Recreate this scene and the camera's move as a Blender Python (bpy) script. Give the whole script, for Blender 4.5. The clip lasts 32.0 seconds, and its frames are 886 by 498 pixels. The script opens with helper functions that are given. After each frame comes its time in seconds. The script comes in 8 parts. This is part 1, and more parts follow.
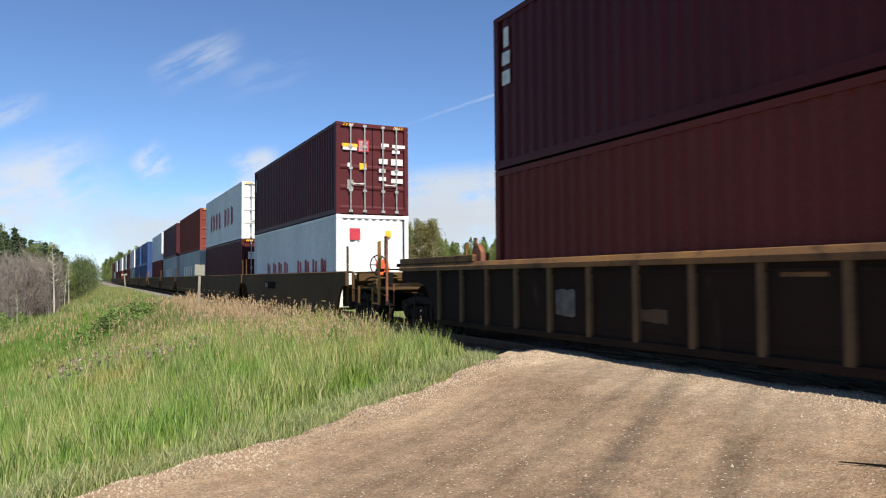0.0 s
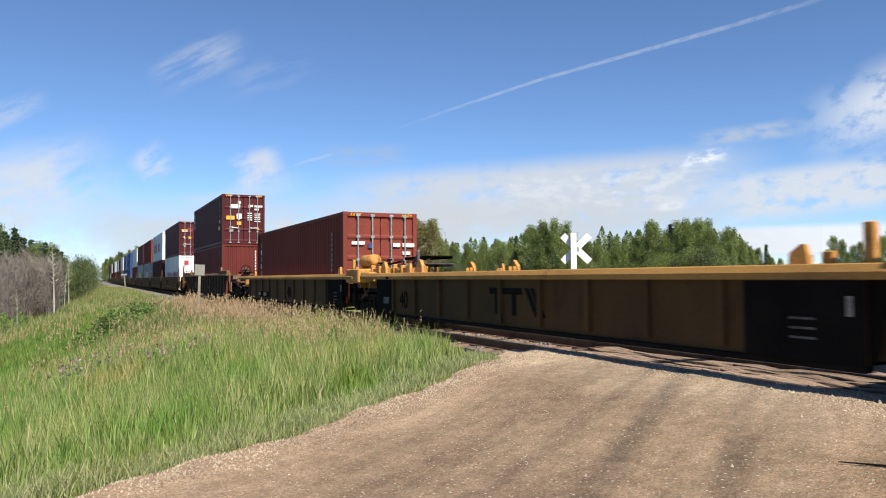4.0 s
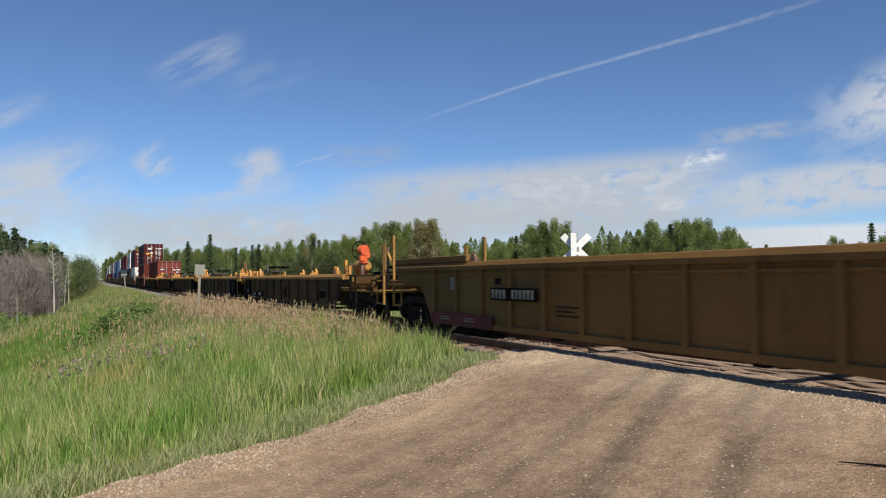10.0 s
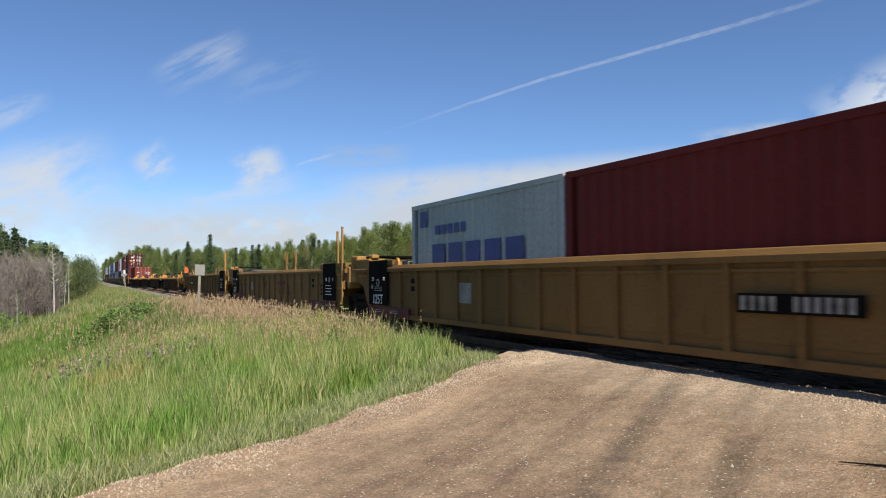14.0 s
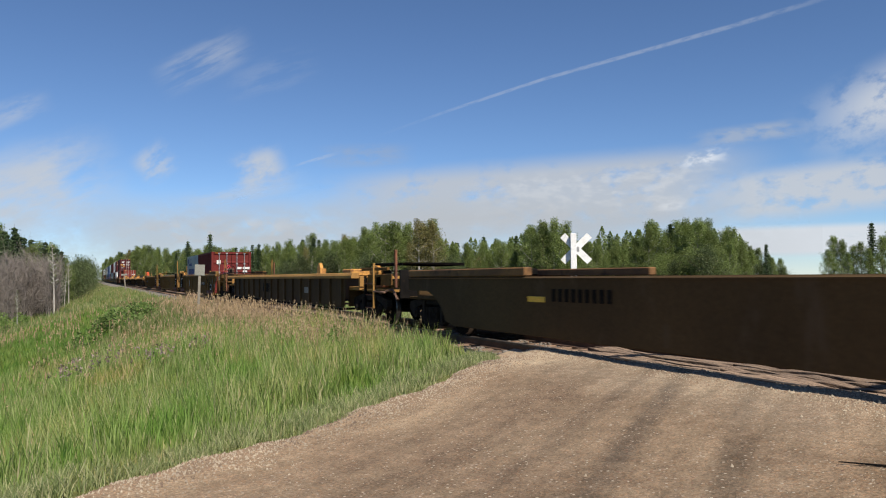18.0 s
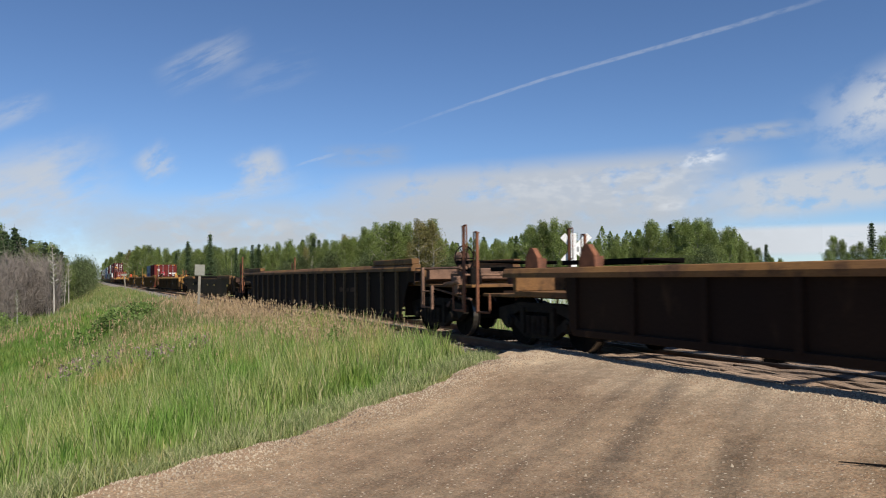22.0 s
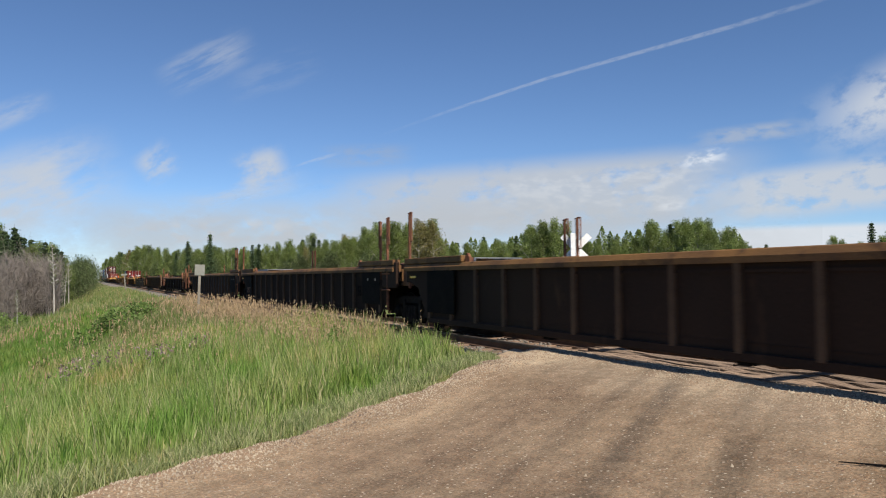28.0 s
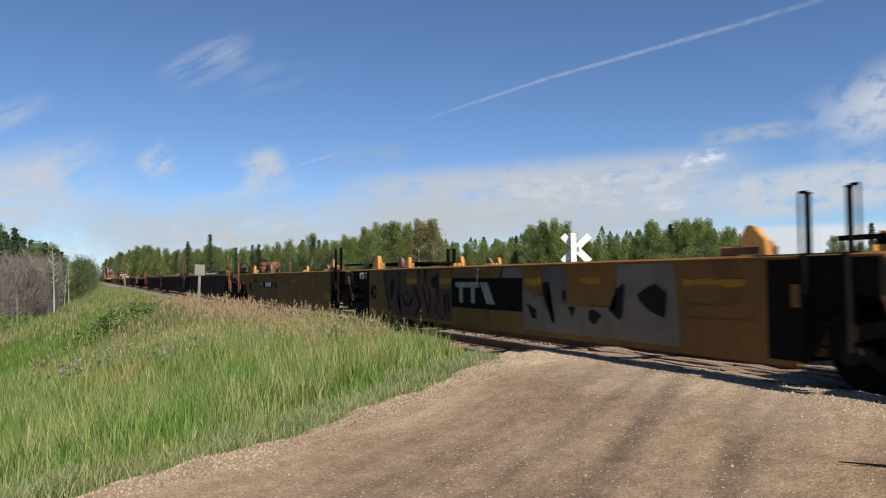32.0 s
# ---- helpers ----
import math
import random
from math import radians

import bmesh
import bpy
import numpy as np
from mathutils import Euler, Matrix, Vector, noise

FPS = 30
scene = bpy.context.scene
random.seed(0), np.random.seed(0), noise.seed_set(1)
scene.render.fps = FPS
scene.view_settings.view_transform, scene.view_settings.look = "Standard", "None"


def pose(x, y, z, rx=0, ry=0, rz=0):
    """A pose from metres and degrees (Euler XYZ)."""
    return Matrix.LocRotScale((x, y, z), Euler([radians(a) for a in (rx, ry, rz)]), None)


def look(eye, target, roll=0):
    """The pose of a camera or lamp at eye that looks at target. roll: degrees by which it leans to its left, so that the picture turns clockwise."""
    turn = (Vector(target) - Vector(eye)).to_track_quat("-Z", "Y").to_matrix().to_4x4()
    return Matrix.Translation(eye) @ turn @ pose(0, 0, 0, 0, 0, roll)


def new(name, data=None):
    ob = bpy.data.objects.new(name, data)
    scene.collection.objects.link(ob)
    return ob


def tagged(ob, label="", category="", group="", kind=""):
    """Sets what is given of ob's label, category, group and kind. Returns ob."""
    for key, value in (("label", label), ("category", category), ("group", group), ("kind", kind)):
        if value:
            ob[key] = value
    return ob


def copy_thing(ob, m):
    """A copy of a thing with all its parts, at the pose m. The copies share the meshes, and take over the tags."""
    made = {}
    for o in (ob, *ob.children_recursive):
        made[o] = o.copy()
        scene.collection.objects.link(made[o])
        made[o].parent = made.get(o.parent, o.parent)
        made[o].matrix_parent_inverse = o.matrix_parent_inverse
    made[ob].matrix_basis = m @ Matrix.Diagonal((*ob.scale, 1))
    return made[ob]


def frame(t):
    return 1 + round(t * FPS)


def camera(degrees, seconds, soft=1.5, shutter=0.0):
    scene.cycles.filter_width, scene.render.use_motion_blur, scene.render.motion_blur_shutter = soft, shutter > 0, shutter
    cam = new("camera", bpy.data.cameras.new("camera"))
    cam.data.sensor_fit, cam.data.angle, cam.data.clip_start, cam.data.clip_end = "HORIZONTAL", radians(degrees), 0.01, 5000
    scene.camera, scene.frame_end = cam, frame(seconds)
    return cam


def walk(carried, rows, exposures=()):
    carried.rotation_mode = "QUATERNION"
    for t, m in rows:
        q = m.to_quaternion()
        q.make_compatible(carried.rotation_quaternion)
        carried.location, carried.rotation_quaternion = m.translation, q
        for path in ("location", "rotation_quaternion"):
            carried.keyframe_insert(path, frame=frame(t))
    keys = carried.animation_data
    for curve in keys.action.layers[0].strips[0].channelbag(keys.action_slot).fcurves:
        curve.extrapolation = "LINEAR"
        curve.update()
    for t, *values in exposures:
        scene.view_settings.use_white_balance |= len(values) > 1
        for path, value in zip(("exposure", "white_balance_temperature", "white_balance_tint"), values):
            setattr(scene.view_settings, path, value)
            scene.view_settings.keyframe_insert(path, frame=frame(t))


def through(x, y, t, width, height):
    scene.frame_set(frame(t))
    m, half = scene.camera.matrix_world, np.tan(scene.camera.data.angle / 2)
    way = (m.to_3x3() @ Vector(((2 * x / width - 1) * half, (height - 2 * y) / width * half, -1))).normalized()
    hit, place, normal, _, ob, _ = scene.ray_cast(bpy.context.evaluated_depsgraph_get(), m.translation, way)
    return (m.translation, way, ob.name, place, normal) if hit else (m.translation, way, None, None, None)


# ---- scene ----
cam = camera(63.45, 32.0, soft=1.05, shutter=0.2)
EYE = (-8.0765, 0.0, 1.268)
AIM = (EYE[0] + 0.44311, EYE[1] + 0.89564, EYE[2] + 0.03859)
EXPOSE = tuple((t, e, 6750, 10) for t, e in ((0.0, 0.72), (1.0, 0.96), (2.0, 0.87), (3.0, 0.84), (3.5, 0.78), (5.5, 0.36), (6.0, 0.30), (12.5, 0.30), (14.0, 0.56), (16.5, 0.30), (23.0, 0.32), (32.0, 0.36)))
walk(cam, [(0.0, look(EYE, AIM, -0.44)), (32.0, look(EYE, AIM, -0.44))], EXPOSE)

# ---- light ----
SUN_AZ, SUN_EL = radians(179.5), radians(46)  # from +y, clockwise seen from above
sun_from = Vector((math.sin(SUN_AZ) * math.cos(SUN_EL), math.cos(SUN_AZ) * math.cos(SUN_EL), math.sin(SUN_EL)))
world = bpy.data.worlds.new("sky")
world.use_nodes = True
scene.world = world
wn = world.node_tree.nodes
sky = wn.new("ShaderNodeTexSky")
sky.sky_type, sky.sun_disc = "NISHITA", False
sky.sun_elevation, sky.sun_rotation = SUN_EL, SUN_AZ
sky.altitude, sky.air_density, sky.dust_density, sky.ozone_density = 0, 0.75, 0.0, 8.0
wn["Background"].inputs["Strength"].default_value = 0.094
world.node_tree.links.new(sky.outputs["Color"], wn["Background"].inputs["Color"])
sun = new("sun", bpy.data.lights.new("sun", "SUN"))
sun.data.energy, sun.data.angle, sun.data.color = 5.0, radians(0.55), (1.0, 0.94, 0.85)
sun.matrix_world = look(sun_from * 100, (0, 0, 0))


# ---- materials ----
def surf(name, base, second=None, scale=2.0, rough=0.7, metal=0.0, bump=0.15, fine=60.0, stain=None, stain_at=0.62, coords="Object", stretch=(1, 1, 1), vary=0.0, spec=0.4, grain_range=(0.72, 1.18), turn=None, bands=(), speckle=0.0):
    """A painted, stony or woody surface: two tones, a stain with a shape of its own, grain and relief."""
    m = bpy.data.materials.new(name)
    m.use_nodes = True
    t = m.node_tree
    n, lk = t.nodes, t.links.new
    b = n["Principled BSDF"]
    b.inputs["Roughness"].default_value, b.inputs["Metallic"].default_value = rough, metal
    b.inputs["Specular IOR Level"].default_value = spec
    tc, mp = n.new("ShaderNodeTexCoord"), n.new("ShaderNodeMapping")
    mp.inputs["Scale"].default_value = stretch
    if turn is not None:  # drawn out along a direction on the ground
        mp.vector_type, mp.inputs["Rotation"].default_value = "TEXTURE", (0, 0, turn)
    lk(tc.outputs[coords], mp.inputs["Vector"])
    big, small = n.new("ShaderNodeTexNoise"), n.new("ShaderNodeTexNoise")
    for tex, s in ((big, scale), (small, fine)):
        tex.inputs["Scale"].default_value, tex.inputs["Detail"].default_value = s, 6
        lk(tc.outputs[coords] if turn is not None and tex is small else mp.outputs["Vector"], tex.inputs["Vector"])
    second = second or tuple(c * 0.72 for c in base)
    mix = n.new("ShaderNodeMix")
    mix.data_type = "RGBA"
    mix.inputs["A"].default_value, mix.inputs["B"].default_value = (*base, 1), (*second, 1)
    ramp = n.new("ShaderNodeMapRange")
    ramp.inputs["From Min"].default_value, ramp.inputs["From Max"].default_value = 0.36, 0.64
    lk(big.outputs["Fac"], ramp.inputs["Value"])
    lk(ramp.outputs["Result"], mix.inputs["Factor"])
    grain = n.new("ShaderNodeMix")
    grain.data_type, grain.blend_type = "RGBA", "MULTIPLY"
    gr = n.new("ShaderNodeMapRange")
    gr.inputs["From Min"].default_value, gr.inputs["From Max"].default_value = 0.3, 0.7
    gr.inputs["To Min"].default_value, gr.inputs["To Max"].default_value = grain_range
    lk(small.outputs["Fac"], gr.inputs["Value"])
    grain.inputs["Factor"].default_value = 1.0
    lk(mix.outputs["Result"], grain.inputs["A"])
    lk(gr.outputs["Result"], grain.inputs["B"])
    out = grain.outputs["Result"]
    if speckle:  # single grains of differing tone
        vo, sp, sr2, sm2 = n.new("ShaderNodeTexVoronoi"), n.new("ShaderNodeSeparateColor"), n.new("ShaderNodeMapRange"), n.new("ShaderNodeMix")
        vo.inputs["Scale"].default_value = speckle
        lk(tc.outputs[coords], vo.inputs["Vector"])
        lk(vo.outputs["Color"], sp.inputs["Color"])
        sr2.inputs["To Min"].default_value, sr2.inputs["To Max"].default_value = 0.70, 1.34
        lk(sp.outputs["Red"], sr2.inputs["Value"])
        sm2.data_type, sm2.blend_type = "RGBA", "MULTIPLY"
        sm2.inputs["Factor"].default_value = 1.0
        lk(out, sm2.inputs["A"])
        lk(sr2.outputs["Result"], sm2.inputs["B"])
        out = sm2.outputs["Result"]
    if stain:
        st = n.new("ShaderNodeTexNoise")
        st.inputs["Scale"].default_value, st.inputs["Detail"].default_value, st.inputs["Roughness"].default_value = scale * 2.7, 9, 0.65
        lk(mp.outputs["Vector"], st.inputs["Vector"])
        sr = n.new("ShaderNodeMapRange")
        sr.inputs["From Min"].default_value, sr.inputs["From Max"].default_value = stain_at - 0.05, stain_at + 0.09
        lk(st.outputs["Fac"], sr.inputs["Value"])
        sm = n.new("ShaderNodeMix")
        sm.data_type = "RGBA"
        sm.inputs["B"].default_value = (*stain, 1)
        lk(sr.outputs["Result"], sm.inputs["Factor"])
        lk(out, sm.inputs["A"])
        out = sm.outputs["Result"]
    for side, at, half, dark in bands:  # worn wheel tracks along a line, broken up by the large noise
        dt, rg, am, bmx = n.new("ShaderNodeVectorMath"), n.new("ShaderNodeMapRange"), n.new("ShaderNodeMath"), n.new("ShaderNodeMix")
        dt.operation, dt.inputs[1].default_value = "DOT_PRODUCT", side
        lk(tc.outputs[coords], dt.inputs[0])
        rg.interpolation_type = "SMOOTHSTEP"
        sub, abs_ = n.new("ShaderNodeMath"), n.new("ShaderNodeMath")
        sub.operation, sub.inputs[1].default_value, abs_.operation = "SUBTRACT", at, "ABSOLUTE"
        lk(dt.outputs["Value"], sub.inputs[0])
        lk(sub.outputs[0], abs_.inputs[0])
        rg.inputs["From Min"].default_value, rg.inputs["From Max"].default_value = half, half * 0.2
        lk(abs_.outputs[0], rg.inputs["Value"])
        am.operation = "MULTIPLY"
        lk(rg.outputs["Result"], am.inputs[0])
        keep = n.new("ShaderNodeMapRange")
        keep.inputs["To Min"].default_value = 0.45
        lk(ramp.outputs["Result"], keep.inputs["Value"])
        lk(keep.outputs["Result"], am.inputs[1])
        bmx.data_type, bmx.blend_type, bmx.inputs["B"].default_value = "RGBA", "MULTIPLY", (*dark, 1)
        lk(am.outputs[0], bmx.inputs["Factor"])
        lk(out, bmx.inputs["A"])
        out = bmx.outputs["Result"]
    if vary:
        info, hsv, vr = n.new("ShaderNodeObjectInfo"), n.new("ShaderNodeHueSaturation"), n.new("ShaderNodeMapRange")
        vr.inputs["To Min"].default_value, vr.inputs["To Max"].default_value = 1 - vary, 1 + vary
        lk(info.outputs["Random"], vr.inputs["Value"])
        lk(vr.outputs["Result"], hsv.inputs["Value"])
        lk(out, hsv.inputs["Color"])
        out = hsv.outputs["Color"]
    lk(out, b.inputs["Base Color"])
    if bump:
        bp = n.new("ShaderNodeBump")
        bp.inputs["Strength"].default_value, bp.inputs["Distance"].default_value = bump, 0.02
        lk(small.outputs["Fac"], bp.inputs["Height"])
        lk(bp.outputs["Normal"], b.inputs["Normal"])
    return m


def leafy(name, tones, rough=0.6, through=0.35, vary=0.12, patch=None):
    """Leaves and blades: a tone for each island between those given, some light passing through."""
    m = bpy.data.materials.new(name)
    m.use_nodes = True
    n, lk = m.node_tree.nodes, m.node_tree.links.new
    b, out = n["Principled BSDF"], n["Material Output"]
    geo, ramp = n.new("ShaderNodeNewGeometry"), n.new("ShaderNodeValToRGB")
    ramp.color_ramp.interpolation = "LINEAR"
    els = ramp.color_ramp.elements
    while len(els) < len(tones):
        els.new(0.5)
    for i, c in enumerate(tones):
        els[i].position, els[i].color = i / max(1, len(tones) - 1), (*c, 1)
    lk(geo.outputs["Random Per Island"], ramp.inputs["Fac"])
    info, hsv, vr = n.new("ShaderNodeObjectInfo"), n.new("ShaderNodeHueSaturation"), n.new("ShaderNodeMapRange")
    vr.inputs["To Min"].default_value, vr.inputs["To Max"].default_value = 1 - vary * 2, 1 + vary * 2
    lk(info.outputs["Random"], vr.inputs["Value"])
    lk(vr.outputs["Result"], hsv.inputs["Value"])
    tone = ramp.outputs["Color"]
    if patch:  # stands of another tint, a metre or two across
        tc = n.new("ShaderNodeTexCoord")
        for scale, tint, lo, hi in patch:
            no, rg, mx2 = n.new("ShaderNodeTexNoise"), n.new("ShaderNodeMapRange"), n.new("ShaderNodeMix")
            no.inputs["Scale"].default_value, no.inputs["Detail"].default_value = scale, 4
            lk(tc.outputs["Object"], no.inputs["Vector"])
            rg.inputs["From Min"].default_value, rg.inputs["From Max"].default_value = lo, hi
            lk(no.outputs["Fac"], rg.inputs["Value"])
            mx2.data_type, mx2.blend_type = "RGBA", "MULTIPLY"
            mx2.inputs["B"].default_value = (*tint, 1)
            lk(rg.outputs["Result"], mx2.inputs["Factor"])
            lk(tone, mx2.inputs["A"])
            tone = mx2.outputs["Result"]
    lk(tone, hsv.inputs["Color"])
    lk(hsv.outputs["Color"], b.inputs["Base Color"])
    b.inputs["Roughness"].default_value, b.inputs["Specular IOR Level"].default_value = rough, 0.25
    tr, mx = n.new("ShaderNodeBsdfTranslucent"), n.new("ShaderNodeMixShader")
    lk(hsv.outputs["Color"], tr.inputs["Color"])
    mx.inputs["Fac"].default_value = through
    lk(b.outputs["BSDF"], mx.inputs[1])
    lk(tr.outputs["BSDF"], mx.inputs[2])
    lk(mx.outputs["Shader"], out.inputs["Surface"])
    return m


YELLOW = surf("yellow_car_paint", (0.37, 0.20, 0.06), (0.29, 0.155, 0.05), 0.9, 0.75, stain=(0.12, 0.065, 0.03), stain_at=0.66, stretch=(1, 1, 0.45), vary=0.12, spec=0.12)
TAN = surf("dirty_tan_yellow_paint", (0.245, 0.138, 0.047), (0.19, 0.107, 0.038), 0.9, 0.78, stain=(0.11, 0.062, 0.03), stain_at=0.66, stretch=(1, 1, 0.45), vary=0.08, spec=0.12)
TAN_DARK = surf("grimy_tan_paint", (0.195, 0.108, 0.038), (0.150, 0.083, 0.031), 0.9, 0.8, stain=(0.085, 0.047, 0.023), stain_at=0.64, stretch=(1, 1, 0.45), vary=0.06, spec=0.1)
# weathering plus the side's shade under the chord, both put into the colour
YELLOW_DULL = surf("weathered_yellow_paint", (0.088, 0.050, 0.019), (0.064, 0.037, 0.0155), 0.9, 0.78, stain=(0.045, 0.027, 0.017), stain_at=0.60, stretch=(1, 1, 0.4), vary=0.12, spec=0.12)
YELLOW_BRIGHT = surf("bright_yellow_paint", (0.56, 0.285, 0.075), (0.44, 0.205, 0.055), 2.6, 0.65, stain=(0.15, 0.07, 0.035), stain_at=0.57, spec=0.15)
YELLOW_AGED = surf("aged_yellow_side_paint", (0.185, 0.095, 0.030), (0.14, 0.07, 0.024), 0.7, 0.8, stain=(0.105, 0.052, 0.024), stain_at=0.60, stretch=(1, 1, 0.5), spec=0.08)
YELLOW_PATCH = surf("newer_yellow_patch", (0.34, 0.165, 0.025), (0.28, 0.13, 0.022), 1.5, 0.75, spec=0.08)
# wall browns, darkened so that the colour holds the side's shade
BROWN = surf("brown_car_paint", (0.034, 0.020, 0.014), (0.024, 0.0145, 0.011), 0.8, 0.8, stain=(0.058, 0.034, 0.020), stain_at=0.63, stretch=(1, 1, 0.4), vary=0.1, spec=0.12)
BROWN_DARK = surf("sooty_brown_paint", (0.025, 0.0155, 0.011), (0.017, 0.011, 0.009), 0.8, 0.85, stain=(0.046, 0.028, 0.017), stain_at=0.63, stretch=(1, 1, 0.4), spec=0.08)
# lighter than the panels: the light that ribs catch, put into their colour
RIB_BROWN = surf("dusty_brown_rib", (0.105, 0.066, 0.042), (0.070, 0.044, 0.030), 1.2, 0.8, stain=(0.045, 0.03, 0.02), stain_at=0.62, spec=0.1)
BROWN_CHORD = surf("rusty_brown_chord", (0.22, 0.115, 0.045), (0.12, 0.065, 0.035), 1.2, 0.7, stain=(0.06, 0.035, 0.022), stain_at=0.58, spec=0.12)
OLIVE = surf("dirty_olive_paint", (0.084, 0.051, 0.022), (0.060, 0.037, 0.017), 0.7, 0.8, stain=(0.09, 0.06, 0.035), stain_at=0.62, stretch=(1, 1, 0.4), spec=0.12)
RUST = surf("rusty_steel", (0.24, 0.10, 0.055), (0.13, 0.06, 0.04), 3.0, 0.85, stain=(0.05, 0.03, 0.022), stain_at=0.6, bump=0.3, spec=0.12)
RUST_PALE = surf("faded_brown_steel", (0.22, 0.13, 0.09), (0.13, 0.08, 0.06), 3.0, 0.8, stain=(0.05, 0.03, 0.022), stain_at=0.6, bump=0.3, spec=0.12)
# oily steel; also the black for shade below joints and yellow sides
GRIME_SHADE = surf("oily_black_steel", (0.012, 0.0105, 0.0095), (0.008, 0.0072, 0.007), 4.0, 0.85, stain=(0.032, 0.022, 0.015), stain_at=0.64, bump=0.35, spec=0.05)
BLACK = surf("black_paint", (0.008, 0.0075, 0.007), (0.012, 0.010, 0.009), 2.0, 0.9, stain=(0.030, 0.023, 0.016), stain_at=0.66, spec=0.03)
FRAME = surf("dusty_bogie_steel", (0.027, 0.022, 0.018), (0.016, 0.013, 0.0115), 5.0, 0.85, stain=(0.05, 0.037, 0.027), stain_at=0.62, bump=0.4, spec=0.08)
TREAD = surf("polished_wheel_tread", (0.34, 0.31, 0.28), (0.22, 0.19, 0.16), 6.0, 0.35, 0.9, bump=0.05)
WHITE = surf("white_lettering", (0.74, 0.73, 0.70), (0.58, 0.56, 0.52), 6.0, 0.6, bump=0.02)
GREY_BAR = surf("faded_grey_lettering", (0.30, 0.28, 0.25), (0.20, 0.18, 0.16), 6.0, 0.7, bump=0.02, spec=0.12)
MAROON_BAND = surf("maroon_band_paint", (0.12, 0.022, 0.022), (0.08, 0.018, 0.018), 2.0, 0.6, spec=0.12)
REFLECT = surf("yellow_reflector", (0.85, 0.48, 0.02), (0.70, 0.38, 0.02), 8.0, 0.35, bump=0.02)
YELLOW_DUST = surf("dusty_cream_paint", (0.22, 0.17, 0.11), (0.17, 0.13, 0.085), 4.0, 0.75, bump=0.02, spec=0.08)
ORANGE = surf("orange_housing", (0.75, 0.13, 0.035), (0.55, 0.09, 0.03), 5.0, 0.5)
STEEL = surf("galvanised_steel", (0.42, 0.42, 0.41), (0.30, 0.30, 0.30), 8.0, 0.5, 0.6, bump=0.05)
STEEL_DARK = surf("weathered_dark_steel", (0.12, 0.115, 0.11), (0.075, 0.07, 0.065), 6.0, 0.65, 0.2, bump=0.1, spec=0.2)
BLUE = surf("blue_lettering", (0.035, 0.055, 0.22), (0.03, 0.045, 0.16), 4.0, 0.6, bump=0.02)
REDMARK = surf("red_lettering", (0.45, 0.03, 0.05), (0.34, 0.025, 0.04), 4.0, 0.6, bump=0.02)
YELLOWMARK = surf("yellow_sticker", (0.85, 0.42, 0.02), (0.75, 0.36, 0.02), 4.0, 0.5, bump=0.02)
BOX = {
    "maroon": surf("maroon_container_paint", (0.082, 0.0150, 0.0185), (0.066, 0.0125, 0.015), 0.7, 0.55, stain=(0.09, 0.03, 0.025), stain_at=0.68, bump=0.05, stretch=(1, 1, 0.4), spec=0.15),
    "rust": surf("rust_red_container_paint", (0.20, 0.046, 0.033), (0.165, 0.039, 0.028), 0.7, 0.75, stain=(0.20, 0.06, 0.035), stain_at=0.68, bump=0.05, stretch=(1, 1, 0.4), spec=0.15),
    "brick": surf("dull_brick_container_paint", (0.140, 0.031, 0.025), (0.115, 0.026, 0.021), 0.7, 0.58, stain=(0.075, 0.028, 0.022), stain_at=0.68, bump=0.05, stretch=(1, 1, 0.4), spec=0.12),
    "red": surf("red_container_paint", (0.140, 0.023, 0.020), (0.115, 0.019, 0.017), 0.7, 0.75, stain=(0.16, 0.05, 0.035), stain_at=0.68, bump=0.05, stretch=(1, 1, 0.4), spec=0.15),
    "white": surf("white_container_paint", (0.72, 0.73, 0.72), (0.62, 0.63, 0.62), 0.7, 0.5, stain=(0.38, 0.30, 0.22), stain_at=0.72, bump=0.05, stretch=(1, 1, 0.3), spec=0.15),
    "grey": surf("grey_container_paint", (0.36, 0.40, 0.40), (0.30, 0.33, 0.33), 0.7, 0.55, stain=(0.20, 0.16, 0.12), stain_at=0.70, bump=0.05, stretch=(1, 1, 0.3), spec=0.15),
    "blue": surf("blue_container_paint", (0.035, 0.075, 0.20), (0.03, 0.06, 0.16), 0.7, 0.5, stain=(0.09, 0.06, 0.05), stain_at=0.70, bump=0.05, stretch=(1, 1, 0.4), spec=0.15),
}
GROUND = surf("meadow_soil_and_thatch", (0.10, 0.13, 0.035), (0.15, 0.14, 0.055), 0.35, 0.95, fine=18, bump=0.5, stain=(0.21, 0.16, 0.085), stain_at=0.60, spec=0.1)
ACROSS = (0.5426, -0.84, 0.0)  # over the road from its left edge, which lies at -9.375


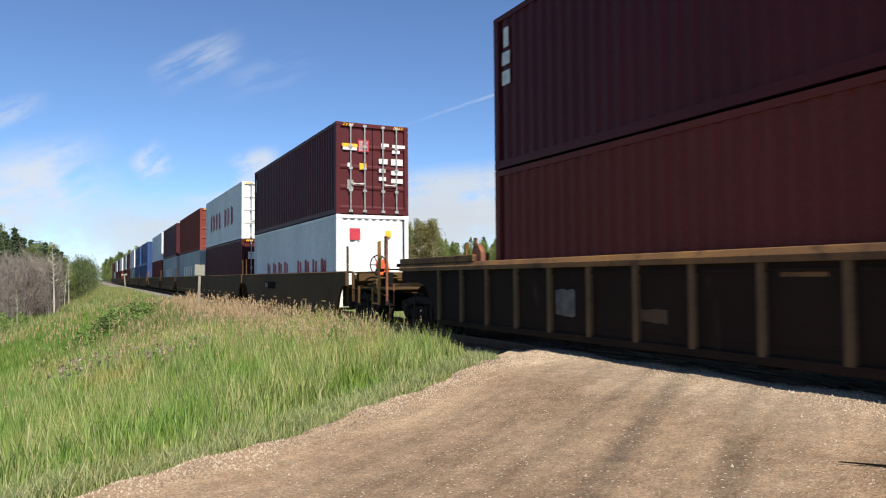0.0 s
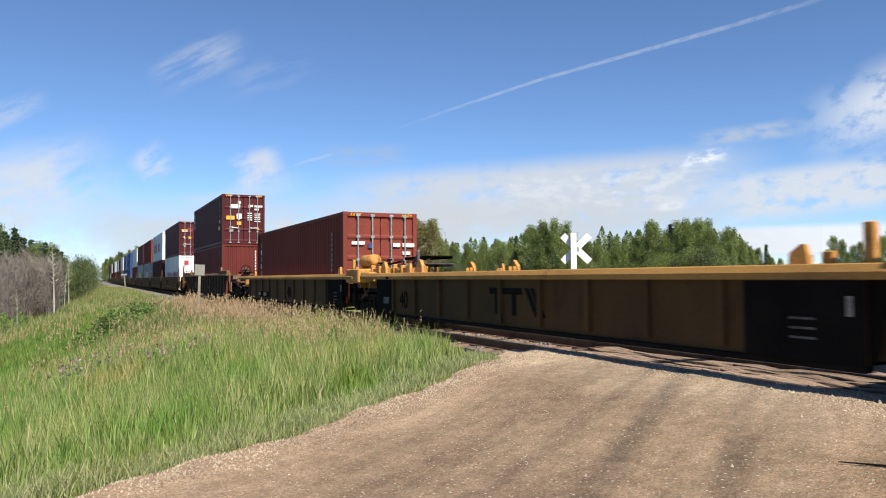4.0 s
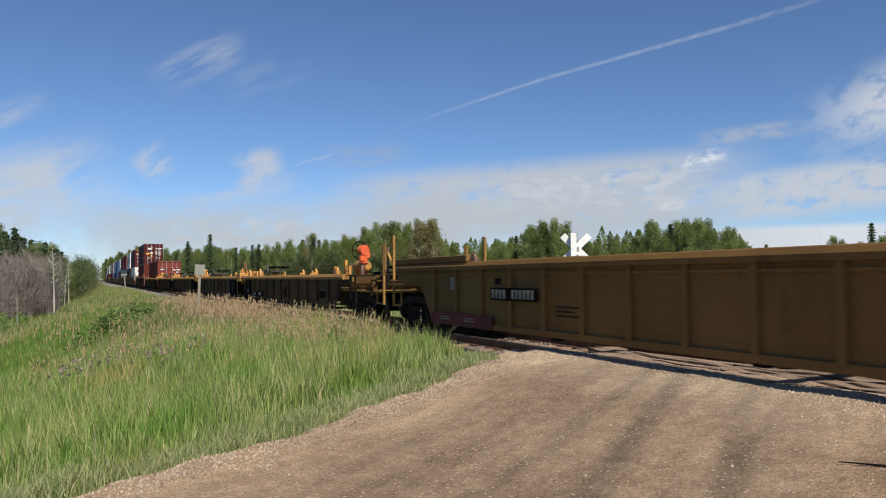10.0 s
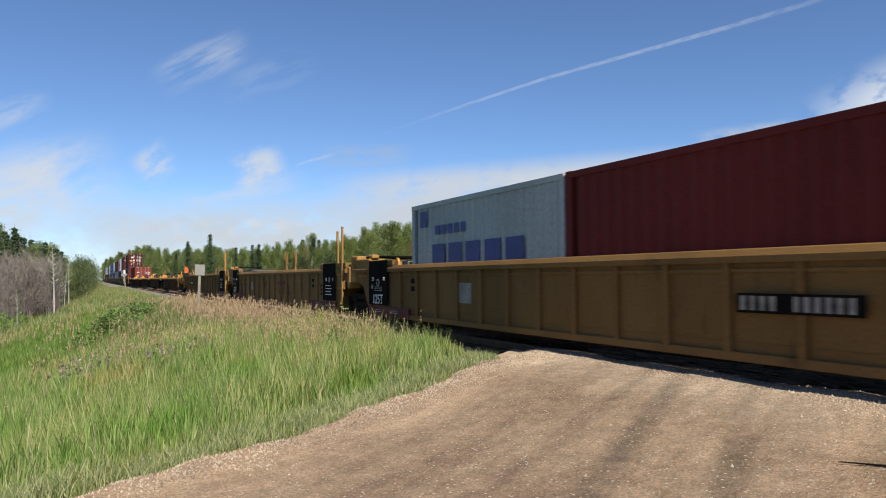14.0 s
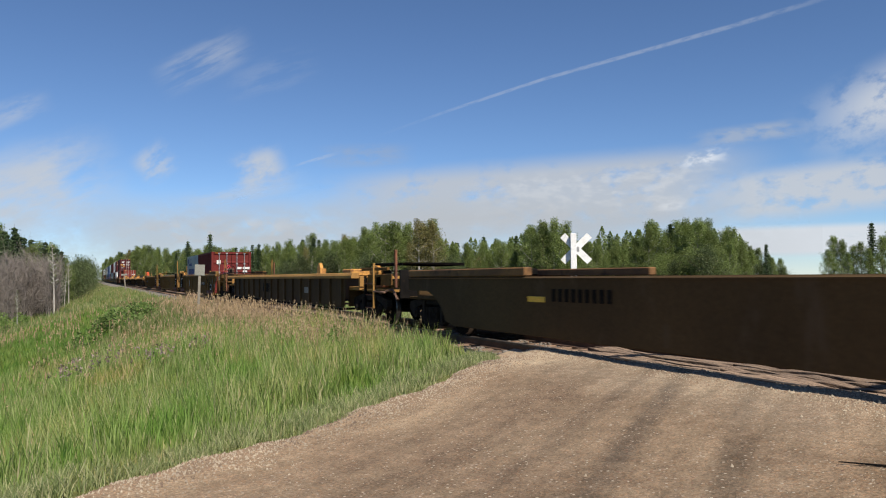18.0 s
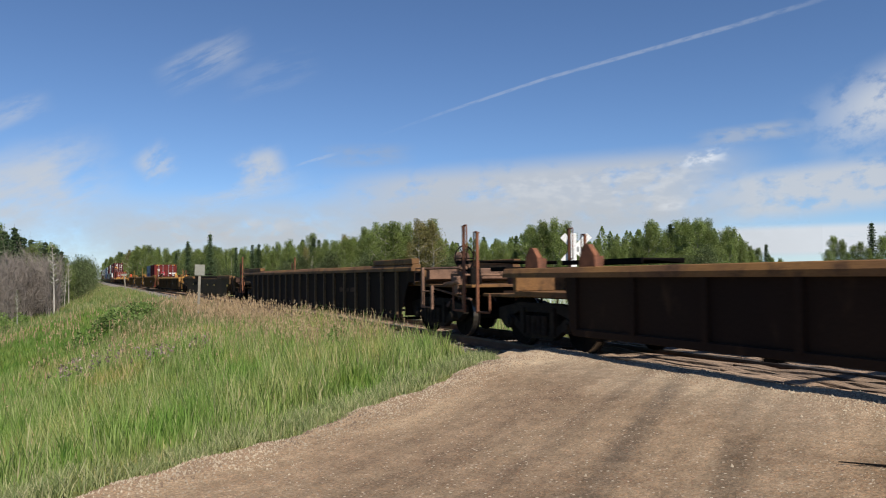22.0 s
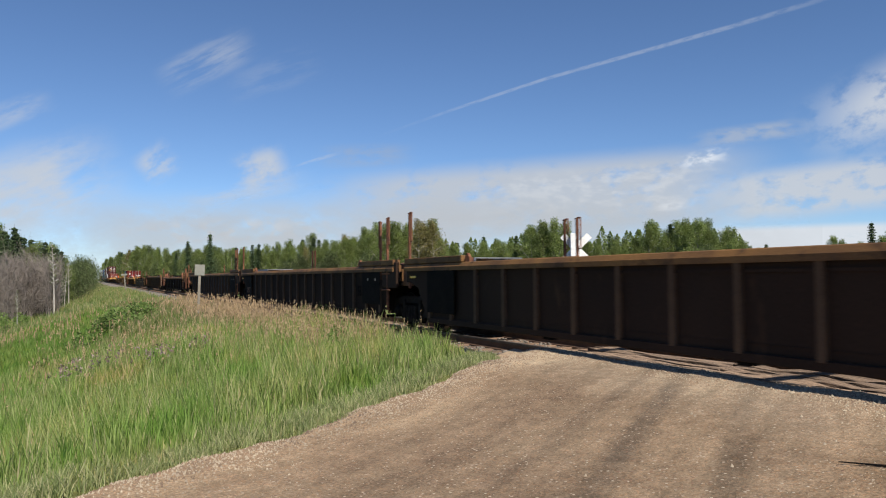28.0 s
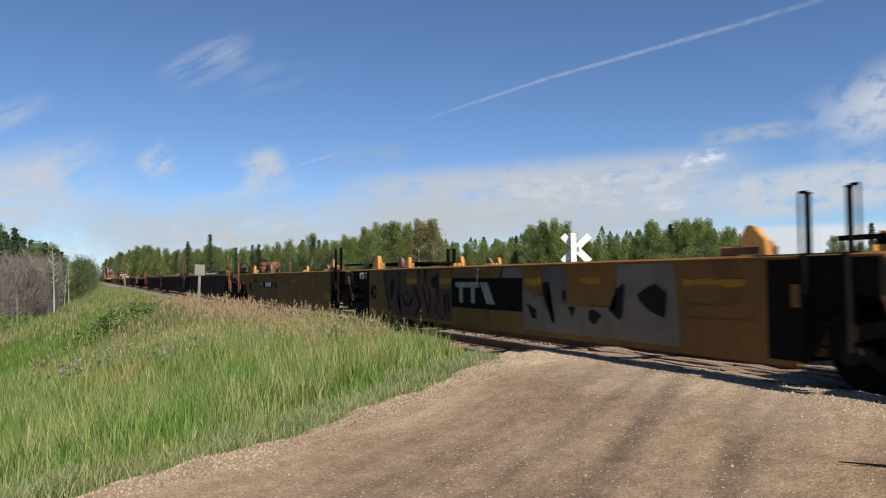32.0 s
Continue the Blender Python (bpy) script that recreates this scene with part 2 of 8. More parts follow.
def gravel(name, base, second, bands):
    """Packed earth and gravel: worn streaks along the road, wheel tracks, single stones and grains."""
    m = bpy.data.materials.new(name)
    m.use_nodes = True
    n, lk = m.node_tree.nodes, m.node_tree.links.new
    b, tc = n["Principled BSDF"], n.new("ShaderNodeTexCoord")
    b.inputs["Roughness"].default_value, b.inputs["Specular IOR Level"].default_value = 0.95, 0.12

    def noise_at(scale, detail, vec=None, rough=0.55):
        t = n.new("ShaderNodeTexNoise")
        t.inputs["Scale"].default_value, t.inputs["Detail"].default_value, t.inputs["Roughness"].default_value = scale, detail, rough
        lk(vec or tc.outputs["Object"], t.inputs["Vector"])
        return t.outputs["Fac"]

    def span(value, a, z, lo, hi):
        r = n.new("ShaderNodeMapRange")
        for key, v in (("From Min", a), ("From Max", z), ("To Min", lo), ("To Max", hi)):
            r.inputs[key].default_value = v
        lk(value, r.inputs["Value"])
        return r.outputs["Result"]

    def blend(kind, fac, a, c):
        x = n.new("ShaderNodeMix")
        x.data_type, x.blend_type = "RGBA", kind
        for sock, v in (("Factor", fac), ("A", a), ("B", c)):
            if isinstance(v, (tuple, float)):
                x.inputs[sock].default_value = (*v, 1) if isinstance(v, tuple) else v
            else:
                lk(v, x.inputs[sock])
        return x.outputs["Result"]

    def times(a, c):
        x = n.new("ShaderNodeMath")
        x.operation = "MULTIPLY"
        lk(a, x.inputs[0])
        lk(c, x.inputs[1])
        return x.outputs[0]

    along = n.new("ShaderNodeMapping")
    along.vector_type, along.inputs["Rotation"].default_value, along.inputs["Scale"].default_value = "TEXTURE", (0, 0, radians(32.9)), (3.2, 0.42, 1.0)
    lk(tc.outputs["Object"], along.inputs["Vector"])
    patches = span(noise_at(0.8, 8, None, 0.62), 0.38, 0.62, 0.0, 1.0)
    col = blend("MIX", patches, base, second)
    col = blend("MULTIPLY", 1.0, col, span(noise_at(1.9, 7, along.outputs["Vector"], 0.6), 0.32, 0.68, 0.80, 1.18))
    col = blend("MULTIPLY", 1.0, col, span(noise_at(5.5, 7, None, 0.65), 0.3, 0.7, 0.78, 1.20))
    for side, at, half, tint in bands:
        dt, off, size = n.new("ShaderNodeVectorMath"), n.new("ShaderNodeMath"), n.new("ShaderNodeMath")
        dt.operation, dt.inputs[1].default_value = "DOT_PRODUCT", side
        lk(tc.outputs["Object"], dt.inputs[0])
        off.operation, off.inputs[1].default_value, size.operation = "SUBTRACT", at, "ABSOLUTE"
        lk(dt.outputs["Value"], off.inputs[0])
        lk(off.outputs[0], size.inputs[0])
        col = blend("MULTIPLY", times(span(size.outputs[0], half, half * 0.35, 0.0, 1.0), span(noise_at(1.3, 6, None, 0.65), 0.36, 0.58, 0.62, 1.0)), col, tint)
    cells = n.new("ShaderNodeTexVoronoi")
    cells.inputs["Scale"].default_value = 62.0
    lk(tc.outputs["Object"], cells.inputs["Vector"])
    rgb = n.new("ShaderNodeSeparateColor")
    lk(cells.outputs["Color"], rgb.inputs["Color"])
    col = blend("MULTIPLY", 1.0, col, span(rgb.outputs["Red"], 0.0, 1.0, 0.76, 1.26))
    col = blend("MULTIPLY", span(rgb.outputs["Green"], 0.6, 1.0, 0.0, 0.8), col, (1.14, 0.96, 0.84))
    stones = n.new("ShaderNodeTexVoronoi")
    stones.inputs["Scale"].default_value = 27.0
    lk(tc.outputs["Object"], stones.inputs["Vector"])
    pick = n.new("ShaderNodeSeparateColor")
    lk(stones.outputs["Color"], pick.inputs["Color"])
    inside = times(span(stones.outputs["Distance"], 0.34, 0.26, 0.0, 1.0), span(pick.outputs["Red"], 0.64, 0.68, 0.0, 1.0))
    col = blend("MIX", inside, col, blend("MIX", span(pick.outputs["Green"], 0.2, 0.8, 0.0, 1.0), (0.20, 0.125, 0.085), (0.40, 0.335, 0.255)))
    grains = noise_at(150.0, 3)
    col = blend("MULTIPLY", 1.0, col, span(grains, 0.3, 0.7, 0.80, 1.22))
    lk(col, b.inputs["Base Color"])
    h = n.new("ShaderNodeMath")
    h.operation = "ADD"
    lk(times(inside, span(stones.outputs["Distance"], 0.0, 0.34, 1.4, 0.5)), h.inputs[0])
    lk(span(noise_at(45.0, 5), 0.2, 0.8, 0.0, 1.0), h.inputs[1])
    bp = n.new("ShaderNodeBump")
    bp.inputs["Strength"].default_value, bp.inputs["Distance"].default_value = 0.55, 0.012
    lk(h.outputs[0], bp.inputs["Height"])
    lk(bp.outputs["Normal"], b.inputs["Normal"])
    return m


ROAD = gravel("gravel_road_surface", (0.236, 0.175, 0.117), (0.190, 0.136, 0.091), ((ACROSS, -9.375 + 0.2, 1.1, (1.36, 1.36, 1.32)), ((1, 0, 0), -1.5, 1.7, (1.36, 1.47, 1.58)), (ACROSS, -9.375 + 6.3, 1.8, (1.10, 1.00, 0.88)), ((0.60, -0.80, 0.0), -6.20, 0.17, (0.58, 0.60, 0.64)), ((0.62, -0.785, 0.0), -5.39, 0.17, (0.72, 0.73, 0.75)), (ACROSS, -9.375 + 1.9, 0.34, (0.80, 0.79, 0.80)), (ACROSS, -9.375 + 2.55, 0.16, (0.82, 0.82, 0.84))))
BALLAST = surf("grey_ballast", (0.26, 0.23, 0.20), (0.19, 0.165, 0.14), 1.5, 0.95, fine=22, bump=1.0, stain=(0.10, 0.08, 0.065), stain_at=0.58, spec=0.2)
TIE = surf("weathered_tie_timber", (0.23, 0.15, 0.10), (0.13, 0.085, 0.06), 2.5, 0.9, fine=40, bump=0.5, stain=(0.05, 0.035, 0.028), stain_at=0.56, stretch=(0.5, 4, 1), vary=0.25)
PLANK = surf("worn_crossing_timber", (0.38, 0.27, 0.19), (0.24, 0.165, 0.115), 2.0, 0.9, fine=30, bump=0.8, stain=(0.05, 0.034, 0.026), stain_at=0.53, stretch=(5, 0.4, 1), vary=0.25)
# tan stands for sun on the faces of ribs on dark brown walls
RIB_TAN = surf("dusty_tan_rib", (0.135, 0.087, 0.048), (0.092, 0.059, 0.034), 1.6, 0.8, stain=(0.06, 0.038, 0.024), stain_at=0.60, spec=0.1)
RAIL = surf("rail_steel", (0.17, 0.10, 0.07), (0.11, 0.07, 0.05), 3.0, 0.75, 0.3, bump=0.2)
RAILHEAD = surf("worn_rail_head", (0.13, 0.11, 0.095), (0.085, 0.07, 0.06), 5.0, 0.55, 0.5, bump=0.02)
RUST_DARK = surf("dark_rusted_steel", (0.075, 0.043, 0.031), (0.045, 0.028, 0.021), 3.0, 0.85, stain=(0.11, 0.058, 0.036), stain_at=0.62, bump=0.3, spec=0.1)
POSTWOOD = surf("grey_post_timber", (0.26, 0.235, 0.19), (0.19, 0.165, 0.13), 4.0, 0.85, bump=0.3)
SIGNBACK = surf("dull_sign_metal", (0.27, 0.265, 0.225), (0.22, 0.215, 0.18), 5.0, 0.6, 0.2)
WHITEBOARD = surf("white_painted_board", (0.80, 0.80, 0.79), (0.70, 0.70, 0.68), 5.0, 0.5)
BARK = surf("grey_brown_bark", (0.16, 0.125, 0.095), (0.09, 0.07, 0.055), 3.0, 0.95, bump=0.6)
BIRCH = surf("white_birch_bark", (0.52, 0.49, 0.44), (0.36, 0.33, 0.29), 2.0, 0.8, stain=(0.06, 0.05, 0.045), stain_at=0.60, stretch=(1, 1, 4), bump=0.2)
DEADWOOD = surf("dry_grey_twigs", (0.25, 0.215, 0.19), (0.18, 0.155, 0.135), 1.5, 0.95, bump=0.2)
PEBBLE_PALE = surf("pale_road_pebbles", (0.42, 0.35, 0.255), (0.30, 0.245, 0.18), 9.0, 0.9, coords="Generated", fine=90)
PEBBLE = surf("road_pebbles", (0.26, 0.175, 0.115), (0.15, 0.105, 0.075), 9.0, 0.9, coords="Generated", fine=90)
LEAF = leafy("aspen_leaves", ((0.105, 0.150, 0.042), (0.180, 0.235, 0.068), (0.27, 0.315, 0.108)), through=0.45)
LEAF_DARK = leafy("willow_leaves", ((0.055, 0.080, 0.030), (0.095, 0.125, 0.048), (0.14, 0.17, 0.072)), through=0.35)
LEAF_GOLD = leafy("yellowing_leaves", ((0.13, 0.14, 0.045), (0.21, 0.19, 0.07), (0.29, 0.235, 0.09)))
NEEDLE = leafy("spruce_needles", ((0.045, 0.075, 0.032), (0.065, 0.10, 0.042), (0.09, 0.13, 0.055)), through=0.2)
GRASS_PATCH = ((0.55, (1.30, 1.0, 0.98), 0.50, 0.66), (0.9, (0.66, 0.88, 0.56), 0.50, 0.62), (3.4, (0.66, 0.74, 0.60), 0.52, 0.66))
BLADE = leafy("tall_grass", ((0.075, 0.120, 0.028), (0.175, 0.255, 0.066), (0.225, 0.31, 0.082), (0.28, 0.36, 0.115), (0.36, 0.405, 0.165), (0.50, 0.435, 0.26)), through=0.38, patch=GRASS_PATCH)
BLADE_LUSH = leafy("lush_ditch_grass", ((0.095, 0.165, 0.035), (0.155, 0.25, 0.055), (0.205, 0.315, 0.075), (0.27, 0.37, 0.115)), through=0.45, patch=GRASS_PATCH)
BLADE_EDGE = leafy("short_bluish_grass", ((0.12, 0.155, 0.055), (0.23, 0.28, 0.115), (0.31, 0.35, 0.15), (0.45, 0.41, 0.25)), through=0.35)
BLADE_DRY = leafy("drying_grass", ((0.11, 0.165, 0.048), (0.195, 0.265, 0.085), (0.265, 0.31, 0.12), (0.34, 0.345, 0.16), (0.46, 0.385, 0.235)), through=0.42, patch=GRASS_PATCH)
SEED = leafy("dry_seed_heads", ((0.33, 0.235, 0.13), (0.43, 0.325, 0.195), (0.29, 0.19, 0.12)), through=0.3)
THISTLE = leafy("thistle_heads", ((0.19, 0.135, 0.115), (0.30, 0.235, 0.21), (0.17, 0.13, 0.085)), through=0.2)
WEED = leafy("dark_broad_weeds", ((0.10, 0.165, 0.04), (0.155, 0.235, 0.06), (0.22, 0.30, 0.095)), through=0.4)


# ---- mesh helpers ----
def part(name, bm, material, parent=None, label="", smooth=False):
    """Links a bmesh as one mesh object under a thing or a part."""
    me = bpy.data.meshes.new(name)
    bm.to_mesh(me)
    bm.free()
    me.materials.append(material)
    if smooth:
        me.polygons.foreach_set("use_smooth", [True] * len(me.polygons))
    ob = new(name, me)
    ob.parent = parent
    if label:
        ob["label"] = label
    return ob


def again(ob, parent, m):
    """The same mesh once more, as an object of its own."""
    o = new(ob.name.split(".")[0], ob.data)
    o.parent, o.matrix_basis = parent, m
    if "label" in ob:
        o["label"] = ob["label"]
    return o


def box(bm, x0, x1, y0, y1, z0, z1, bevel=0.0):
    vs = [bm.verts.new((x, y, z)) for z in (z0, z1) for y in (y0, y1) for x in (x0, x1)]
    fs = [bm.faces.new([vs[i] for i in q]) for q in ((0, 2, 3, 1), (4, 5, 7, 6), (0, 1, 5, 4), (2, 6, 7, 3), (0, 4, 6, 2), (1, 3, 7, 5))]
    if bevel:
        bmesh.ops.bevel(bm, geom=list({e for f in fs for e in f.edges}), offset=bevel, segments=1, affect="EDGES")


def prism(bm, pts, x0, x1):
    """Extrudes an outline in the y-z plane from x0 to x1."""
    a = [bm.verts.new((x0, y, z)) for y, z in pts]
    b = [bm.verts.new((x1, y, z)) for y, z in pts]
    bm.faces.new(a)
    bm.faces.new(b[::-1])
    for i in range(len(pts)):
        j = (i + 1) % len(pts)
        bm.faces.new((a[j], a[i], b[i], b[j]))


def pipe(bm, a, b, r, seg=8, r2=None):
    a, b = Vector(a), Vector(b)
    d = b - a
    m = Matrix.Translation((a + b) / 2) @ d.to_track_quat("Z", "Y").to_matrix().to_4x4()
    bmesh.ops.create_cone(bm, cap_ends=True, segments=seg, radius1=r, radius2=r if r2 is None else r2, depth=d.length, matrix=m)


def ring(bm, centre, r, thick, axis="x", seg=20, cross=6):
    """A hoop round the axis."""
    vs = []
    for i in range(seg):
        a = 2 * math.pi * i / seg
        row = []
        for j in range(cross):
            b = 2 * math.pi * j / cross
            rr, off = r + thick * math.cos(b), thick * math.sin(b)
            p = {"x": (off, rr * math.cos(a), rr * math.sin(a)), "y": (rr * math.cos(a), off, rr * math.sin(a))}[axis]
            row.append(bm.verts.new(Vector(centre) + Vector(p)))
        vs.append(row)
    for i in range(seg):
        for j in range(cross):
            bm.faces.new((vs[i][j], vs[(i + 1) % seg][j], vs[(i + 1) % seg][(j + 1) % cross], vs[i][(j + 1) % cross]))


def bars(*boxes, bevel=0.0):
    bm = bmesh.new()
    for b in boxes:
        box(bm, *b, bevel=bevel)
    return bm


def rods(*ends, r=0.02, seg=8):
    bm = bmesh.new()
    for a, b in ends:
        pipe(bm, a, b, r, seg)
    return bm


def raw_mesh(name, verts, faces, material, parent=None):
    """A mesh from arrays of vertices and of faces with one number of corners."""
    me = bpy.data.meshes.new(name)
    verts, faces = np.asarray(verts, np.float32), np.asarray(faces, np.int32)
    k = faces.shape[1]
    me.vertices.add(len(verts))
    me.vertices.foreach_set("co", verts.ravel())
    me.loops.add(faces.size)
    me.loops.foreach_set("vertex_index", faces.ravel())
    me.polygons.add(len(faces))
    me.polygons.foreach_set("loop_start", np.arange(0, faces.size, k, dtype=np.int32))
    me.update(calc_edges=True)
    me.materials.append(material)
    ob = new(name, me)
    ob.parent = parent
    return ob


def lettering(text, size, m, material, parent):
    """Raised characters as a mesh."""
    cu = bpy.data.curves.new("lettering", "FONT")
    cu.body, cu.size, cu.extrude, cu.align_x, cu.align_y = text, size, 0.004, "CENTER", "CENTER"
    tmp = bpy.data.objects.new("lettering", cu)
    scene.collection.objects.link(tmp)
    bpy.context.view_layer.update()
    me = bpy.data.meshes.new_from_object(tmp.evaluated_get(bpy.context.evaluated_depsgraph_get()))
    bpy.data.objects.remove(tmp)
    me.name = "lettering"
    me.materials.clear()
    me.materials.append(material)
    ob = new("lettering", me)
    ob.parent, ob.matrix_basis = parent, m
    return ob


NEAR_SIDE = Matrix(((0, 0, -1, 0), (-1, 0, 0, 0), (0, 1, 0, 0), (0, 0, 0, 1)))  # text read from -x
REAR_SIDE = Matrix(((1, 0, 0, 0), (0, 0, -1, 0), (0, 1, 0, 0), (0, 0, 0, 1)))  # text read from -y


def smooth01(a, b, v):
    t = np.clip((np.asarray(v, float) - a) / (b - a), 0, 1)
    return t * t * (3 - 2 * t)


def wave(x, y, seed=0.0):
    """A gentle uneven swell between about -1 and 1, for arrays."""
    return (np.sin(1.7 * x + 0.9 * y + seed) + np.sin(-0.8 * x + 1.9 * y + 2.1 * seed + 1) + np.sin(3.1 * x - 2.3 * y + seed * 3) * 0.6 + np.sin(4.7 * x + 5.3 * y + seed) * 0.4) / 3


# ---- the land, the road and the track (track along y, rail tops at z = 0) ----
RAX, RAY, RDX, RDY = -8.19, 5.87, 0.84, 0.5426  # left edge of the road and its direction
ROAD_W = 8.8


def road_q(x, y):
    return (x - RAX) * RDY - (y - RAY) * RDX


def road_y(x, q):
    return RAY + ((x - RAX) * RDY - q) / RDX


def road_z(x):
    x = np.asarray(x, float)
    near = -0.30 + 0.33 * smooth01(-6.5, -1.7, x)
    far = 0.03 - 0.45 * smooth01(1.7, 9, x)
    return np.where(x < 0, near, far)


def land_z(x, y):
    x, y = np.asarray(x, float), np.asarray(y, float)
    left = -0.26 - 0.34 * smooth01(1.7, 3.2, -x) + 0.04 * smooth01(3.2, 4.2, -x) - 1.75 * smooth01(4.6, 14, -x) + 0.10 * wave(x * 0.25, y * 0.2) * smooth01(4, 8, -x)
    right = -0.26 - 0.40 * smooth01(1.7, 3.2, x) - 0.35 * smooth01(4, 9, x) + 0.08 * wave(x * 0.2, y * 0.2, 3.0) * smooth01(5, 9, x)
    z = np.where(x < 0, left, right)
    q = road_q(x, y)
    e = np.maximum(np.maximum(-q, q - ROAD_W), 0)
    w = (1 - smooth01(0.2, 4.5, e)) * smooth01(1.5, 2.4, np.abs(x))
    return z * (1 - w) + (road_z(x) - 0.05) * w


def grid_sheet(name, xs, ys, zfun, material):
    gx, gy = np.meshgrid(xs, ys, indexing="ij")
    v = np.stack([gx, gy, zfun(gx, gy)], -1).reshape(-1, 3)
    i = np.arange(len(xs) * len(ys)).reshape(len(xs), len(ys))
    f = np.stack([i[:-1, :-1], i[1:, :-1], i[1:, 1:], i[:-1, 1:]], -1).reshape(-1, 4)
    ob = raw_mesh(name, v, f, material)
    ob.data.polygons.foreach_set("use_smooth", [True] * len(ob.data.polygons))
    return ob


far = np.array([20, 30, 45, 70, 110, 180, 300, 500, 900, 1600, 3000, 4600.0])
gxs = np.concatenate([-far[::-1], np.arange(-19, -4, 0.5), np.arange(-4, 4, 0.25), np.arange(4, 19, 0.75)])
gys = np.concatenate([-far[::-1], np.arange(-19, 40, 0.5), np.arange(40, 120, 2.5), far[4:] + 10])
ground = grid_sheet("ground", gxs, gys, land_z, GROUND)
tagged(ground, "grassy ground falling from the embankment into a ditch", "ground", kind="structure")


def road_top(gx, gq, lip):
    """Height of the worn gravel: ruts, soft edges and the heaped rim beside the rails."""
    gy = road_y(gx, gq)
    edge = np.minimum(gq + 0.5 - 0.30 * (1 + wave(gx * 1.3, gx * 0.7)), ROAD_W + 0.5 - gq - 0.3 * (1 + wave(gx, gx * 0.8, 5.0)))
    z = road_z(gx) - 0.10 * (1 - smooth01(-0.12, 0.35, edge)) + 0.006 * wave(gx * 3.1, gy * 3.3) + 0.004 * wave(gx * 9, gy * 8, 2.0)
    for c, wd in ((2.2, 0.5), (4.0, 0.45), (5.75, 0.4), (7.1, 0.4)):
        z = z - 0.022 * np.exp(-((gq - c - 0.12 * np.sin(gx * 0.9)) / wd) ** 2)
    z = z - 0.03 * np.exp(-((gx + 2.35) / 0.30) ** 2 - ((gy - 8.7) / 0.40) ** 2)  # a shallow hollow near the track
    rim = np.abs(gx) - lip - 0.12 * wave(gy * 1.3, gy * 0.35)
    return z + np.where(gx < 0, 0.062, 0.035) * np.exp(-((rim - 0.18) / 0.28) ** 2) * (0.9 + 0.3 * wave(gy * 1.9, gy * 0.6, 4.0)) - 0.22 * (1 - smooth01(-0.12, 0.16, rim))


def road_sheet(name, x0, x1, step_x, step_q, lip):
    xs = np.arange(x0, x1 + 1e-6, step_x)
    qs = np.arange(-0.5, ROAD_W + 0.5, step_q)
    gx, gq = np.meshgrid(xs, qs, indexing="ij")
    gy, z = road_y(gx, gq), road_top(gx, gq, lip)
    v = np.stack([gx, gy, z], -1).reshape(-1, 3)
    i = np.arange(gx.size).reshape(gx.shape)
    f = np.stack([i[:-1, :-1], i[:-1, 1:], i[1:, 1:], i[1:, :-1]], -1).reshape(-1, 4)
    ob = raw_mesh(name, v, f[:, ::-1], ROAD)
    ob.data.polygons.foreach_set("use_smooth", [True] * len(ob.data.polygons))
    return ob


road = road_sheet("road", -22.0, -0.74, 0.07, 0.09, 1.12)
tagged(road, "brown gravel road rising to the railway crossing", "road", kind="structure")
road_far = road_sheet("road", 1.0, 70.0, 0.4, 0.3, 1.28)
tagged(road_far, "gravel road running on beyond the railway", "road", kind="structure")


# rails, ties and ballast
def rail(x):
    body = new("rail")
    prof = [(-0.07, -0.18), (0.07, -0.18), (0.07, -0.165), (0.012, -0.145), (0.012, -0.045), (-0.012, -0.045), (-0.012, -0.145), (-0.07, -0.165)]
    head = [(-0.036, -0.045), (0.036, -0.045), (0.037, -0.008), (0.028, 0.0), (-0.028, 0.0), (-0.037, -0.008)]
    for nm, pr, mt in (("web", prof, RAIL), ("head", head, RAILHEAD)):
        bm = bmesh.new()
        ys = list(range(-420, 701, 20))
        rows = [[bm.verts.new((x + a, y, b)) for a, b in pr] for y in ys]
        for r0, r1 in zip(rows, rows[1:]):
            for k in range(len(pr)):
                bm.faces.new((r0[k], r0[(k + 1) % len(pr)], r1[(k + 1) % len(pr)], r1[k]))
        part(nm, bm, mt, body)
    return tagged(body, "steel rail with a polished running surface", "rail", kind="structure")


rail(-0.755)
rail(0.755)


def loose_stones(name, pts, sizes, material, seed):
    """Many small uneven stones, eight corners each, as one mesh."""
    rng = np.random.default_rng(seed)
    c = np.array([[x, y, z] for z in (-1, 1) for y in (-1, 1) for x in (-1, 1)], float)
    q = np.array([[0, 2, 3, 1], [4, 5, 7, 6], [0, 1, 5, 4], [2, 6, 7, 3], [0, 4, 6, 2], [1, 3, 7, 5]])
    n = len(pts)
    corner = c[None] * (0.55 + 0.45 * rng.random((n, 8, 3))) * np.array([1, 1, 0.7])
    a = rng.random(n) * 6.28
    ca, sa = np.cos(a)[:, None], np.sin(a)[:, None]
    x, y = corner[..., 0] * ca - corner[..., 1] * sa, corner[..., 0] * sa + corner[..., 1] * ca
    v = np.stack([x, y, corner[..., 2]], -1) * sizes[:, None, None] + pts[:, None, :]
    f = q[None] + 8 * np.arange(n)[:, None, None]
    return raw_mesh(name, v.reshape(-1, 3), f.reshape(-1, 4), material)


